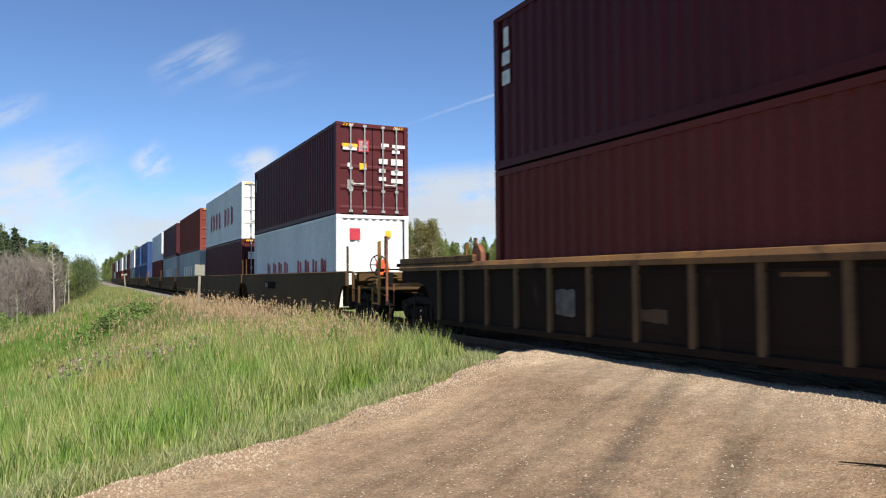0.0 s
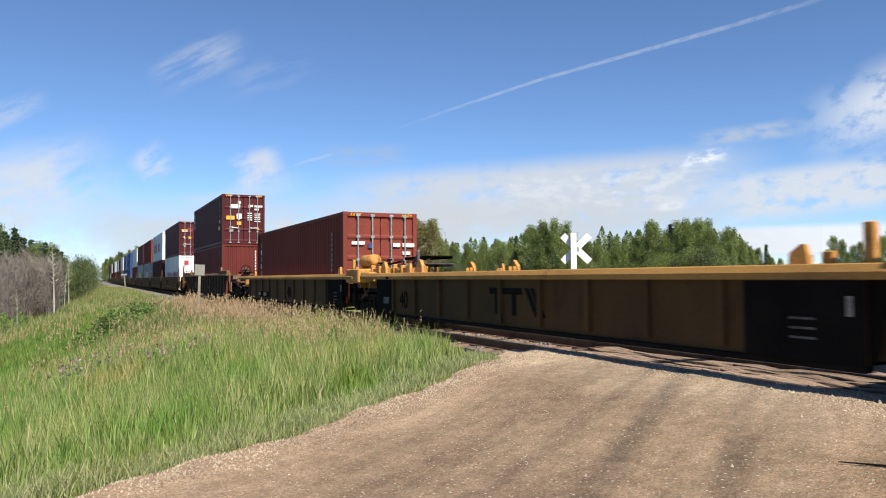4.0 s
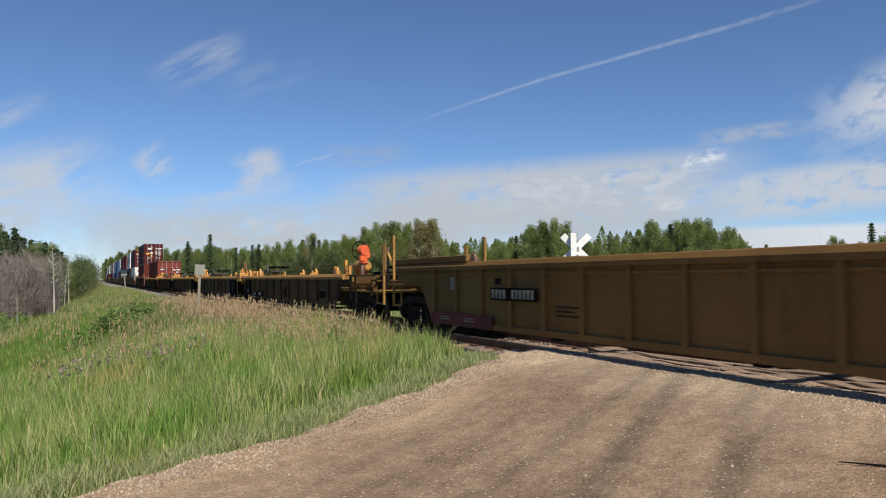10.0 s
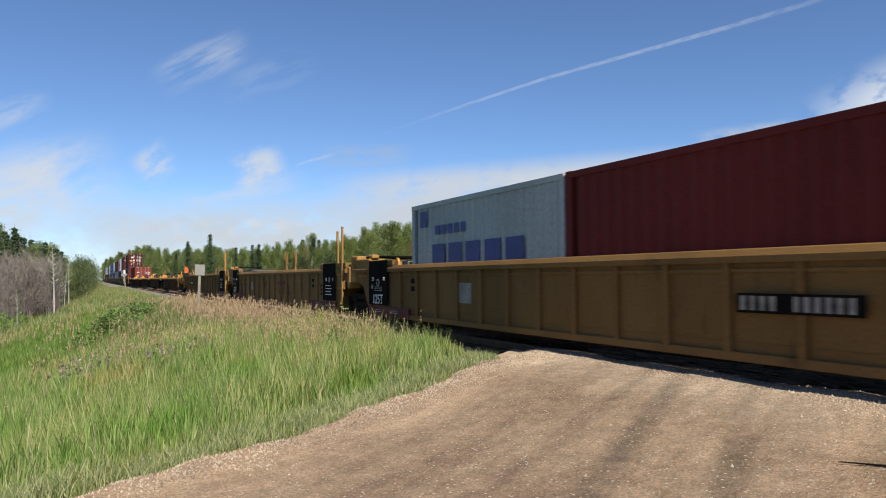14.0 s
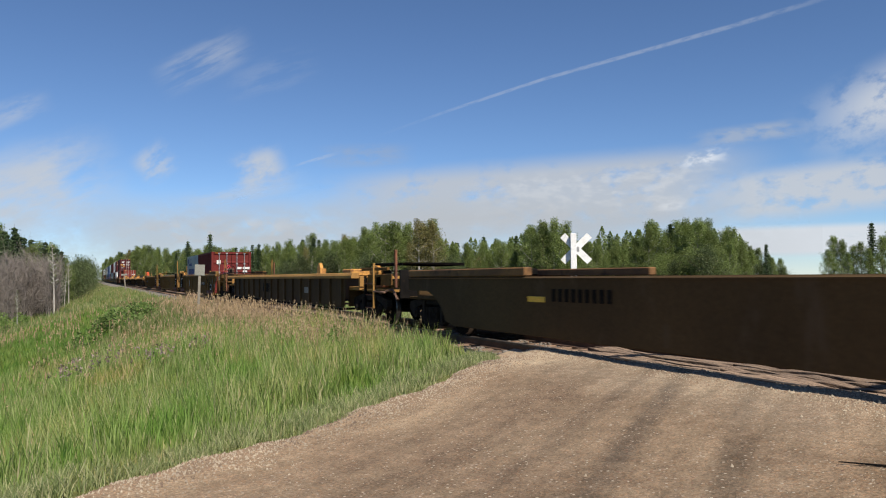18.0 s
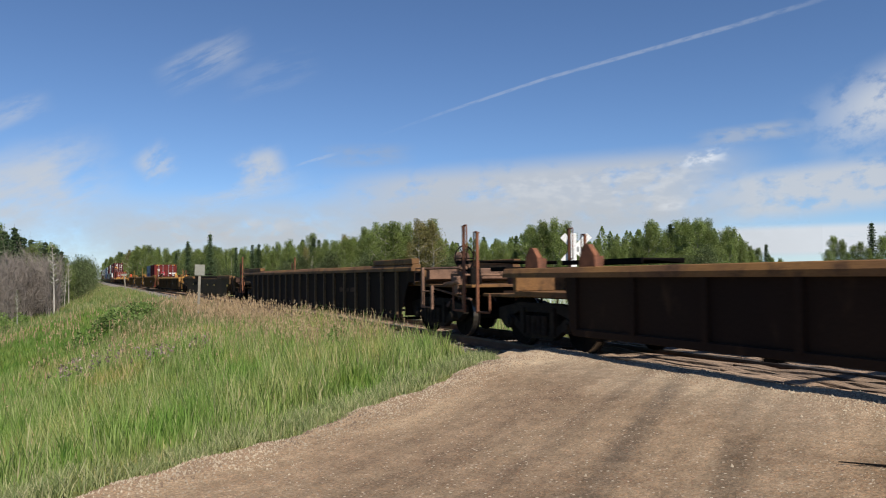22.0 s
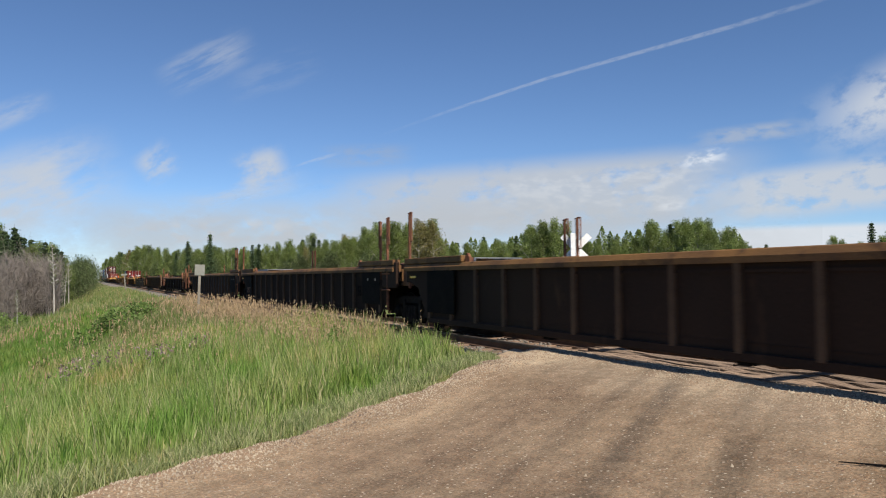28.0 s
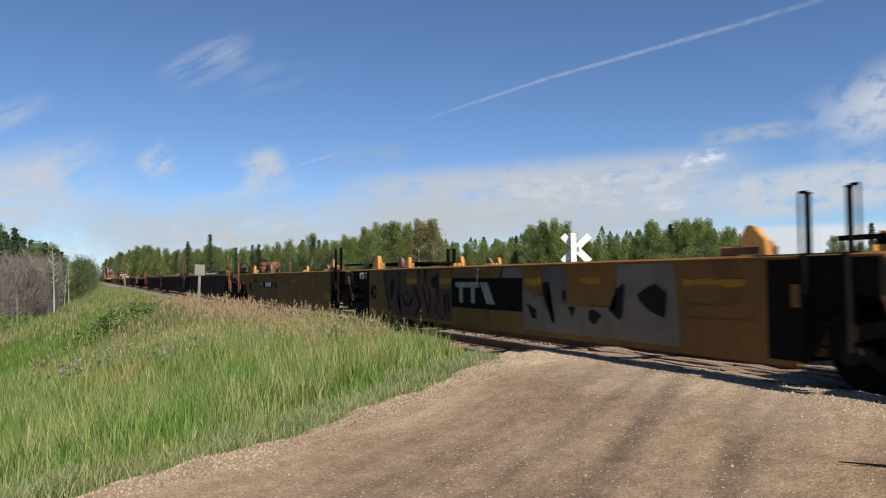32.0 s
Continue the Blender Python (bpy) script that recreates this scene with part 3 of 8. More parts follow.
def track_bed():
    ys = np.concatenate([np.arange(-40, 60, 0.5), np.arange(60, 700, 6)])
    xs = np.array([-3.3, -2.9, -2.5, -2.1, -1.75, -1.5, -1.2, -0.8, -0.4, 0, 0.4, 0.8, 1.2, 1.5, 1.75, 2.1, 2.5, 2.9, 3.3])

    def z(x, y):
        e = np.maximum(np.maximum(-road_q(x, y), road_q(x, y) - ROAD_W), 0)
        off = smooth01(0.0, 0.9, e)
        return -0.20 - 0.42 * smooth01(1.55, 3.3, np.abs(x)) + 0.03 * wave(x * 4, y * 3) - 0.12 * (1 - off) * (np.abs(x) > 1.4) - 0.05 * (1 - off)
    b = grid_sheet("ballast", xs, ys, z, BALLAST)
    tagged(b, "grey crushed-stone ballast under the track", "ballast", kind="structure")
    rng = np.random.default_rng(4)
    n = 6500
    x, y = rng.uniform(-2.6, 1.6, n), 9.5 + 32 * rng.random(n) ** 1.6
    k = road_q(x, y) < -0.1
    x, y = x[k], y[k]
    s = rng.uniform(0.018, 0.038, len(x))
    st = loose_stones("ballast_stones", np.stack([x, y, z(x, y) + s * 0.3], -1), s, BALLAST, 5)
    tagged(st, "loose grey ballast stones beside the rails", "stones", kind="stuff")


track_bed()
tie_parent = tagged(new("track_ties"), "weathered timber railway ties under the rails", "railway ties", kind="structure")


def lay_ties():
    rng = random.Random(8)
    first = part("tie", bars((-1.28, 1.28, -0.11, 0.11, -0.35, -0.172), bevel=0.012), TIE, tie_parent)
    first.matrix_basis = pose(0, -14, 0)
    far_bm = bmesh.new()
    for k in range(1, 1100):
        y = -14 + 0.53 * k
        if k < 180:
            again(first, tie_parent, pose(rng.uniform(-0.05, 0.05), y + rng.uniform(-0.03, 0.03), rng.uniform(-0.008, 0.004), 0, 0, rng.uniform(-1.2, 1.2)))
        elif k < 560:
            box(far_bm, -1.28, 1.28, y - 0.11, y + 0.11, -0.35, -0.172)
    ob = part("distant_ties", far_bm, TIE, tie_parent)
    ob["kind"] = "stuff"


lay_ties()


def crossing_planks():
    th = tagged(new("crossing_planks"), "worn splintered timber planks beside the rails at the crossing", "crossing planks", kind="structure")
    rng = random.Random(3)
    for x, w in ((-0.50, 0.25), (-0.22, 0.25), (0.07, 0.25), (0.36, 0.25), (1.02, 0.26)):
        y = -1.0 + x * 0.55
        for ln in (2.7, 3.0, 2.5, 3.1):
            bm = bmesh.new()
            n = 9
            rows = []
            for i in range(n):
                yy = ln * i / (n - 1)
                j = [rng.uniform(-0.022, 0.022) for _ in range(4)]
                rows.append([bm.verts.new(p) for p in ((-w / 2 + j[0], yy, -0.16), (w / 2 + j[1], yy, -0.16), (w / 2 - 0.01 + j[1], yy, -0.02 + j[2]), (-w / 2 + 0.01 + j[0], yy, -0.02 + j[3]))])
            for a, b in zip(rows, rows[1:]):
                for k in range(4):
                    bm.faces.new((a[k], a[(k + 1) % 4], b[(k + 1) % 4], b[k]))
            bm.faces.new(rows[0][::-1])
            bm.faces.new(rows[-1])
            p = part("plank", bm, PLANK, th)
            p.matrix_basis = pose(x, y, rng.uniform(-0.01, 0.005), rng.uniform(-0.3, 0.3), 0, rng.uniform(-0.4, 0.4))
            y += ln + 0.03


crossing_planks()


# ---- the train ----
SPEED = 10.765  # metres a second along +y
RIDERS = []  # things that ride along, with their y at the start
WHEELS = []
R_WHEEL = 0.44


def rides(ob, u, z=0.0, x=0.0):
    RIDERS.append((ob, x, u, z))
    ob.matrix_basis = pose(x, u, z)
    return ob


def wheelset_meshes():
    bm = bmesh.new()
    pipe(bm, (-1.0, 0, 0), (1.0, 0, 0), 0.085, 10)
    for s in (-1, 1):
        pipe(bm, (s * 0.70, 0, 0), (s * 0.735, 0, 0), R_WHEEL + 0.025, 28)
        pipe(bm, (s * 0.85, 0, 0), (s * 0.90, 0, 0), 0.16, 14)
        pipe(bm, (s * 0.736, 0, 0), (s * 0.832, 0, 0), R_WHEEL - 0.012, 28)
        for a in range(5):
            c, d = math.cos(a * 1.2566), math.sin(a * 1.2566)
            pipe(bm, (s * 0.832, 0.27 * c, 0.27 * d), (s * 0.845, 0.27 * c, 0.27 * d), 0.04, 8)
    core = bpy.data.meshes.new("wheelset")
    bm.to_mesh(core)
    bm.free()
    core.materials.append(GRIME_SHADE)
    bm = bmesh.new()
    for s in (1,):
        for a in range(28):
            t0, t1 = 2 * math.pi * a / 28, 2 * math.pi * (a + 1) / 28
            q = []
            for x, r in ((0.736, R_WHEEL), (0.82, R_WHEEL - 0.003), (0.834, R_WHEEL - 0.014)):
                q.append([(s * x, r * math.cos(t), r * math.sin(t)) for t in (t0, t1)])
            for k in range(2):
                vs = [bm.verts.new(p) for p in (q[k][0], q[k][1], q[k + 1][1], q[k + 1][0])]
                bm.faces.new(vs if s > 0 else vs[::-1])
    bmesh.ops.remove_doubles(bm, verts=bm.verts, dist=0.0005)
    tread = bpy.data.meshes.new("tread")
    bm.to_mesh(tread)
    bm.free()
    tread.materials.append(TREAD)
    return core, tread


WHEEL_CORE, WHEEL_TREAD = wheelset_meshes()


def side_frame_mesh():
    bm = bmesh.new()
    top = [(-1.32, 0.50), (-1.30, 0.68), (-0.60, 0.80), (0.60, 0.80), (1.30, 0.68), (1.32, 0.50), (1.12, 0.36), (1.05, 0.50), (0.60, 0.64), (-0.60, 0.64), (-1.05, 0.50), (-1.12, 0.36)]
    tie = [(-1.02, 0.54), (-0.74, 0.36), (-0.42, 0.18), (0.42, 0.18), (0.74, 0.36), (1.02, 0.54), (0.80, 0.56), (0.38, 0.30), (-0.38, 0.30), (-0.80, 0.56)]
    for out, half in ((top, 0.07), (tie, 0.065)):
        prism(bm, out, -half, half)
    bmesh.ops.recalc_face_normals(bm, faces=bm.faces)
    bmesh.ops.triangulate(bm, faces=[f for f in bm.faces if len(f.verts) > 4])
    for y in (-0.9, 0.9):
        pipe(bm, (-0.13, y, R_WHEEL), (0.13, y, R_WHEEL), 0.12, 12)
        pipe(bm, (-0.16, y, R_WHEEL), (0.16, y, R_WHEEL), 0.07, 10)
    for y in (-0.24, -0.08, 0.08, 0.24):
        pipe(bm, (-0.09, y, 0.26), (-0.09, y, 0.58), 0.06, 10)
        pipe(bm, (0.09, y, 0.26), (0.09, y, 0.58), 0.06, 10)
    box(bm, -0.11, 0.11, -0.52, -0.40, 0.26, 0.72)
    box(bm, -0.11, 0.11, 0.40, 0.52, 0.26, 0.72)
    me = bpy.data.meshes.new("side_frame")
    bm.to_mesh(me)
    bm.free()
    me.materials.append(FRAME)
    return me


SIDE_FRAME = side_frame_mesh()


def bogie(parent, y, rolls=True):
    """A four-wheel bogie under a car, centred at y."""
    bm = bars((-1.0, 1.0, -0.20, 0.20, 0.46, 0.68), (-0.25, 0.25, -0.25, 0.25, 0.66, 0.84), (-0.85, 0.85, -0.42, -0.34, 0.30, 0.42), (-0.85, 0.85, 0.34, 0.42, 0.30, 0.42))
    b = part("bogie", bm, GRIME_SHADE, parent)
    b.matrix_basis = pose(0, y, 0)
    for s in (-1, 1):
        o = new("side_frame", SIDE_FRAME)
        o.parent, o.matrix_basis = b, pose(s * 1.02, 0, 0)
    for dy in (-0.9, 0.9):
        w = new("wheelset", WHEEL_CORE)
        w.parent, w.matrix_basis = b, pose(0, dy, R_WHEEL)
        for turn in (0, 180):
            t = new("tread", WHEEL_TREAD)
            t.parent, t.matrix_basis = b, pose(0, dy, R_WHEEL, 0, 0, turn)
        if rolls:
            WHEELS.append((w, dy))
    return b


def brake_wheel(parent, x, y, z, housing=RUST, ring_mat=GRIME_SHADE, ahead=-1):
    """A hand-brake wheel facing the rear on its geared housing and mast."""
    bm = bmesh.new()
    ring(bm, (0, 0, 0), 0.27, 0.018, "y", 24, 6)
    w = part("brake_wheel", bm, ring_mat, parent, "round spoked hand-brake wheel")
    w.matrix_basis = pose(x, y + ahead * 0.20, z, 0, 0, 14)
    spoke = part("spoke", rods(((0.03, 0, 0), (0.262, 0, 0)), r=0.014, seg=6), ring_mat, w)
    for a in range(1, 6):
        again(spoke, w, pose(0, 0, 0, 0, 60 * a, 0))
    part("hub", rods(((0, -0.03, 0), (0, 0.03, 0)), r=0.06, seg=12), ring_mat, w)
    bm = bmesh.new()
    pipe(bm, (0, -0.10, 0), (0, 0.10, 0), 0.15, 18)
    pipe(bm, (0.1, -0.08, -0.14), (0.1, 0.09, -0.14), 0.10, 14)
    box(bm, -0.11, 0.11, -0.07, 0.07, -0.40, 0.02, 0.02)
    box(bm, -0.15, 0.02, -0.10, 0.02, -0.34, -0.2, 0.02)
    h = part("brake_housing", bm, housing, parent, "faded brake gear housing")
    h.matrix_basis = pose(x + 0.03, y - 0.02, z, 0, 0, 14)
    part("brake_mast", bars((x - 0.05, x + 0.05, y - 0.04, y + 0.06, 0.75, z - 0.3)), RUST_PALE, parent)


def stanchion(parent, x, y, z0, z1, mat, loop=0.0):
    bm = bmesh.new()
    box(bm, x - 0.028, x + 0.028, y - 0.028, y + 0.028, z0, z1, 0.008)
    box(bm, x - 0.034, x + 0.034, y - 0.034, y + 0.034, z1 - 0.01, z1 + 0.012)
    part("stanchion", bm, mat, parent)
    if loop:
        r = rods(((x, y - loop, z1 - 0.65), (x, y - loop, z1 + 0.02)), ((x, y - loop, z1 + 0.02), (x, y, z1 + 0.02)), ((x, y - loop, z1 - 0.65), (x, y, z1 - 0.65)), r=0.014, seg=6)
        part("grab_iron", r, mat, parent)


def ladder(parent, x, y0, y1, z0, z1, n, mat, post=0.05):
    part("ladder_post", bars((x - 0.04, x + 0.04, y0 - post / 2, y0 + post / 2, z0, z1)), mat, parent)
    part("ladder_post", bars((x - 0.04, x + 0.04, y1 - post / 2, y1 + post / 2, z0, z1)), mat, parent)
    for i in range(n):
        z = z0 + 0.04 + (z1 - z0 - 0.08) * i / max(1, n - 1)
        part("rung", rods(((x, y0, z), (x, y1, z)), r=0.014, seg=6), mat, parent)


def guide(parent, x, y, z, mat, way=1, size=1.0):
    """A wedge that guides a container into the well."""
    bm = bmesh.new()
    prism(bm, [(-0.20, 0), (0.20, 0), (0.18, 0.20), (0.06 * way + 0.02, 0.35), (0.06 * way - 0.06, 0.34), (-0.17, 0.17)], -0.05, 0.05)
    for yy in (-0.13, 0.11):
        prism(bm, [(yy, 0.0), (yy + 0.02, 0.0), (yy + 0.02, 0.17), (yy, 0.17)], 0.05 if x < 0 else -0.16, 0.16 if x < 0 else -0.05)
    bmesh.ops.recalc_face_normals(bm, faces=bm.faces)
    g = part("container_guide", bm, mat, parent)
    g.matrix_basis = pose(x, y, z, 0, 4 if x < 0 else -4, 0) @ Matrix.Scale(size, 4)


def grating(parent, x0, x1, y0, y1, z, mat):
    """A thin walkway plate with turned-down edges."""
    bm = bmesh.new()
    pts = ((x0, -0.06), (x0, 0.02), (x1, 0.02), (x1, -0.06), (x1 - 0.02, -0.06), (x1 - 0.02, 0.0), (x0 + 0.02, 0.0), (x0 + 0.02, -0.06))
    rows = [[bm.verts.new((x, y, z + dz)) for x, dz in pts] for y in (y0, y1)]
    for k in range(8):
        bm.faces.new((rows[0][k], rows[0][(k + 1) % 8], rows[1][(k + 1) % 8], rows[1][k]))
    bm.faces.new(rows[0])
    bm.faces.new(rows[1])
    bmesh.ops.triangulate(bm, faces=[f for f in bm.faces if len(f.verts) > 4])
    bmesh.ops.recalc_face_normals(bm, faces=bm.faces)
    part("walkway", bm, mat, parent)


def air_tank(parent, x, y, z, ln, r, mat):
    bm = bmesh.new()
    prof = [(-ln / 2, r * 0.35), (-ln / 2 + 0.05, r * 0.8), (-ln / 2 + 0.14, r), (ln / 2 - 0.14, r), (ln / 2 - 0.05, r * 0.8), (ln / 2, r * 0.35)]
    rows = []
    for yy, rr in prof:
        rows.append([bm.verts.new((rr * math.cos(k * 0.3927), yy, rr * math.sin(k * 0.3927))) for k in range(16)])
    for a, b in zip(rows, rows[1:]):
        for k in range(16):
            bm.faces.new((a[k], b[k], b[(k + 1) % 16], a[(k + 1) % 16]))
    bm.faces.new(rows[0])
    bm.faces.new(rows[-1][::-1])
    t = part("air_tank", bm, mat, parent, "rounded air reservoir tank", smooth=True)
    t.matrix_basis = pose(x, y, z)
    part("tank_strap", bars((x - r * 0.7, x + r * 0.7, y - ln * 0.32, y - ln * 0.25, z - r - 0.06, z - r + 0.03)), mat, parent)
    part("tank_strap", bars((x - r * 0.7, x + r * 0.7, y + ln * 0.25, y + ln * 0.32, z - r - 0.06, z - r + 0.03)), mat, parent)


def sticker(parent, y0, y1, z0, z1, mat, x=-1.476, name="marking", label=""):
    """A thin painted panel on the side that faces the road."""
    return part(name, bars((x - 0.004, x + 0.004, min(y0, y1), max(y0, y1), z0, z1)), mat, parent, label)


def glyphs(parent, y, z, h, n, mat, x=-1.476, pitch=0.62, name="marking"):
    """Plain blocks in the place of n characters, running towards the rear."""
    for i in range(n):
        yy = y - i * h * pitch
        sticker(parent, yy, yy - h * pitch * 0.55, z, z + h, mat, x, name)


def well_car(uf, ur, ends, style, label, paint, chord, zt, zb=0.34, ribs=1.0, arch=True, rolls=True, deck=None, hold=None, posts=(True, True), end_paint=None, rib_paint=None, rib_shift=0.0, post_at=(0.28, 0.28), post_x=1.30):
    """A container well car between uf (front) and ur (rear). ends: E a coupler, J a joint over a shared bogie, front then rear."""
    uc = (uf + ur) / 2
    yf, yr = uf - uc, ur - uc
    car = tagged(new("well_car"), label, "rail car", group="well cars of the train")
    pf = yf - {"E": 3.5, "J": 1.6}[ends[0]]
    pr = yr + {"E": 3.4, "J": 1.2}[ends[1]]
    end_paint = end_paint or (paint, paint)
    cf = yf - (1.5 if ends[0] == "E" else 0.35)
    cr = yr + (2.5 if ends[1] == "E" else 0.35)
    deck = deck or chord
    hold = hold or YELLOW
    smooth_side = style == "smooth"
    for s in (-1, 1):
        xo = s * 1.47
        lo, hi = sorted((s * 1.385, s * (1.46 if smooth_side else 1.40)))
        bm = bmesh.new()
        z_plate = zt - 0.03 if smooth_side else zt - 0.15
        ch = 0.05 if smooth_side else 0.16
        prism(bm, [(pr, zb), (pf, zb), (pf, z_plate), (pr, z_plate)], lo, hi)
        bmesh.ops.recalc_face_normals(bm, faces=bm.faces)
        # yellow and brown wall paints carry some side shade in their colour
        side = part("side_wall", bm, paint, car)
        # the ends rise over the bogies
        for p, c, w, shade in ((pf, cf, 1, end_paint[0]), (pr, cr, -1, end_paint[1])):
            bm = bmesh.new()
            if style == "panel":
                prism(bm, [(p, zb), (p + w * 0.10, zb + 0.10), (p + w * 0.22, zt - 0.3), (p + w * 0.22, z_plate), (p, z_plate)], lo, hi)
                bmesh.ops.recalc_face_normals(bm, faces=bm.faces)
                part("side_end", bm, shade, car)
                continue
            up = 0.42 if arch else 0.30
            pts = [(p, zb), (p + w * 0.12, zb + 0.04), (p + w * 0.30, zb + 0.30), (p + w * 0.62, zt - up - 0.12), (p + w * 1.0, zt - up), (c, zt - up), (c, z_plate), (p, z_plate)]
            if abs(c - p) < 1.15:
                pts = [(p, zb), (p + w * 0.10, zb + 0.06), (p + w * 0.26, zb + 0.42), (p + w * 0.55, zt - up), (c, zt - up), (c, z_plate), (p, z_plate)]
            prism(bm, pts, lo, hi)
            bmesh.ops.recalc_face_normals(bm, faces=bm.faces)
            part("side_end", bm, shade, car)
        a, b = sorted((s * 1.24, xo))
        bm = bmesh.new()
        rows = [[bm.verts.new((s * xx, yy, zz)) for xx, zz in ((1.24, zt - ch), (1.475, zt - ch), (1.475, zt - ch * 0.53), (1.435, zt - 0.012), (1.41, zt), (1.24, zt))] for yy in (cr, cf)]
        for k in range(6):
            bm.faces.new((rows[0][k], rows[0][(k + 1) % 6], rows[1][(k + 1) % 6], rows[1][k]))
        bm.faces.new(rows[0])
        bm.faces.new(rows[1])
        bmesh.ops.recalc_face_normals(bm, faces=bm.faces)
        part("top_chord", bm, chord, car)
        if not smooth_side:
            # under yellow panel sides a thin black strip paints the shadow below
            low, high, shade = (zb - 0.05, zb + 0.02, GRIME_SHADE) if style == "panel" and paint is YELLOW_DULL else (zb - 0.01, zb + 0.10, paint)
            part("bottom_chord", bars((min(s * 1.30, s * 1.45), max(s * 1.30, s * 1.45), pr, pf, low, high), bevel=0.01), shade, car)
            ra = pr + 1.74 if style == "panel" and ends[1] == "J" else pr + 0.08
            rz = pf - 1.0 if style == "panel" and ends[0] == "J" else pf - 0.08
            n = max(3, round((rz - ra) / ribs))
            rib = None
            for i in range(n + 1):
                y = ra + (rz - ra) * i / n + rib_shift
                if y > rz + 0.01:
                    continue
                if rib is None:
                    rb = bmesh.new()
                    prism(rb, [(-0.05, 0), (0.05, 0), (0.045, zt - 0.16 - zb - 0.08), (-0.045, zt - 0.16 - zb - 0.08)], -0.03, 0.03)
                    rib = part("rib", rb, rib_paint or paint, side)
                    rib.matrix_basis = pose(s * 1.43, y, zb + 0.08)
                else:
                    again(rib, side, pose(s * 1.43, y, zb + 0.08))
        else:
            part("bottom_chord", bars((min(s * 1.28, s * 1.455), max(s * 1.28, s * 1.455), pr + 0.1, pf - 0.1, zb - 0.05, zb + 0.02), bevel=0.008), paint, car)
        if style == "rib":
            part("side_rail", bars((min(s * 1.40, s * 1.425), max(s * 1.40, s * 1.425), pr + 0.1, pf - 0.1, zt - 0.27, zt - 0.23)), paint, car)
            part("seam", bars((min(s * 1.40, s * 1.407), max(s * 1.40, s * 1.407), pr + 0.1, pf - 0.1, zb + 0.20, zb + 0.212)), paint, car)
            for y0, y1 in ((pf - 1.6, cf), (cr, pr + 1.6)):
                part("end_rail", bars((min(s * 1.27, s * 1.46), max(s * 1.27, s * 1.46), y0, y1, zt + 0.002, zt + 0.13), bevel=0.01), chord, car)
    # floor of the well: open, with cross bearers
    for i in range(5):
        y = pr + 0.5 + (pf - pr - 1.0) * i / 4
        part("floor_bearer", bars((-1.38, 1.38, y - 0.10, y + 0.10, zb - 0.06, zb + 0.002)), GRIME_SHADE, car)
    for w, c, p, e, kind in ((1, cf, pf, yf, ends[0]), (-1, cr, pr, yr, ends[1])):
        y0, y1 = sorted((p, c))
        # at joints the deck and sill are black to paint the shade below
        part("end_deck", bars((-1.23, 1.23, y0, y1, zt - 0.50, zt - 0.40), bevel=0.01), GRIME_SHADE if kind == "J" else deck, car)
        part("bulkhead", bars((-1.23, 1.23, p - 0.04, p + 0.04, zb + 0.06, zt - 0.42)), paint, car)
        part("end_beam", bars((-1.23, 1.23, c - w * 0.02 - 0.06, c - w * 0.02 + 0.06, zt - 0.40, zt - 0.10), bevel=0.01), deck, car)
        ya, yb = sorted((p + w * 0.1, e - w * 0.30)) if kind == "E" else sorted((p, e))
        part("centre_sill", bars((-0.36, 0.36, ya, yb, 0.84, zt - 0.50)), GRIME_SHADE if kind == "J" else paint, car)
        if kind == "E":
            bm = bmesh.new()
            box(bm, -0.09, 0.09, min(e - w * 0.35, e), max(e - w * 0.35, e), 0.82, 1.0, 0.02)
            prism(bm, [(e - w * 0.12, 0.72), (e + w * 0.10, 0.74), (e + w * 0.12, 1.04), (e - w * 0.14, 1.06)], -0.19, 0.10)
            bmesh.ops.recalc_face_normals(bm, faces=bm.faces)
            part("coupler", bm, RUST, car)
            bm = rods(((0.22, e - w * 0.25, 0.86), (0.26, e - w * 0.1, 0.55)), ((0.26, e - w * 0.1, 0.55), (0.20, e + w * 0.05, 0.48)), r=0.03)
            part("air_hose", bm, BLACK, car)
            bogie(car, e - w * 2.05, rolls)
            part("end_platform", bars((-1.15, 1.15, min(c, e - w * min(0.22, post_at[0 if w > 0 else 1] - 0.04)), max(c, e - w * min(0.22, post_at[0 if w > 0 else 1] - 0.04)), zt - 0.52, zt - 0.46), bevel=0.01), deck, car)
            for sx in (-1, 1) if posts[0 if w > 0 else 1] else ():
                po = post_at[0 if w > 0 else 1]
                stanchion(car, sx * post_x, e - w * po, 0.55, zt + 0.72, hold, 0.13 if w < 0 else -0.13)
                part("sill_step", rods(((sx * post_x, e - w * po, 0.58), (sx * post_x, e - w * (po + 0.47), 0.58)), ((sx * post_x, e - w * (po + 0.47), 0.58), (sx * post_x, e - w * (po + 0.47), zt - 0.46)), r=0.022, seg=6), hold, car)
            grating(car, -1.1, 1.1, min(e - w * 0.45, e - w * 1.0), max(e - w * 0.45, e - w * 1.0), zt + 0.02, BLACK)
    if ends[1] == "J":
        bogie(car, yr, rolls)
    rides(car, uc)
    return car, uc, dict(pf=pf, pr=pr, cf=cf, cr=cr, yf=yf, yr=yr)


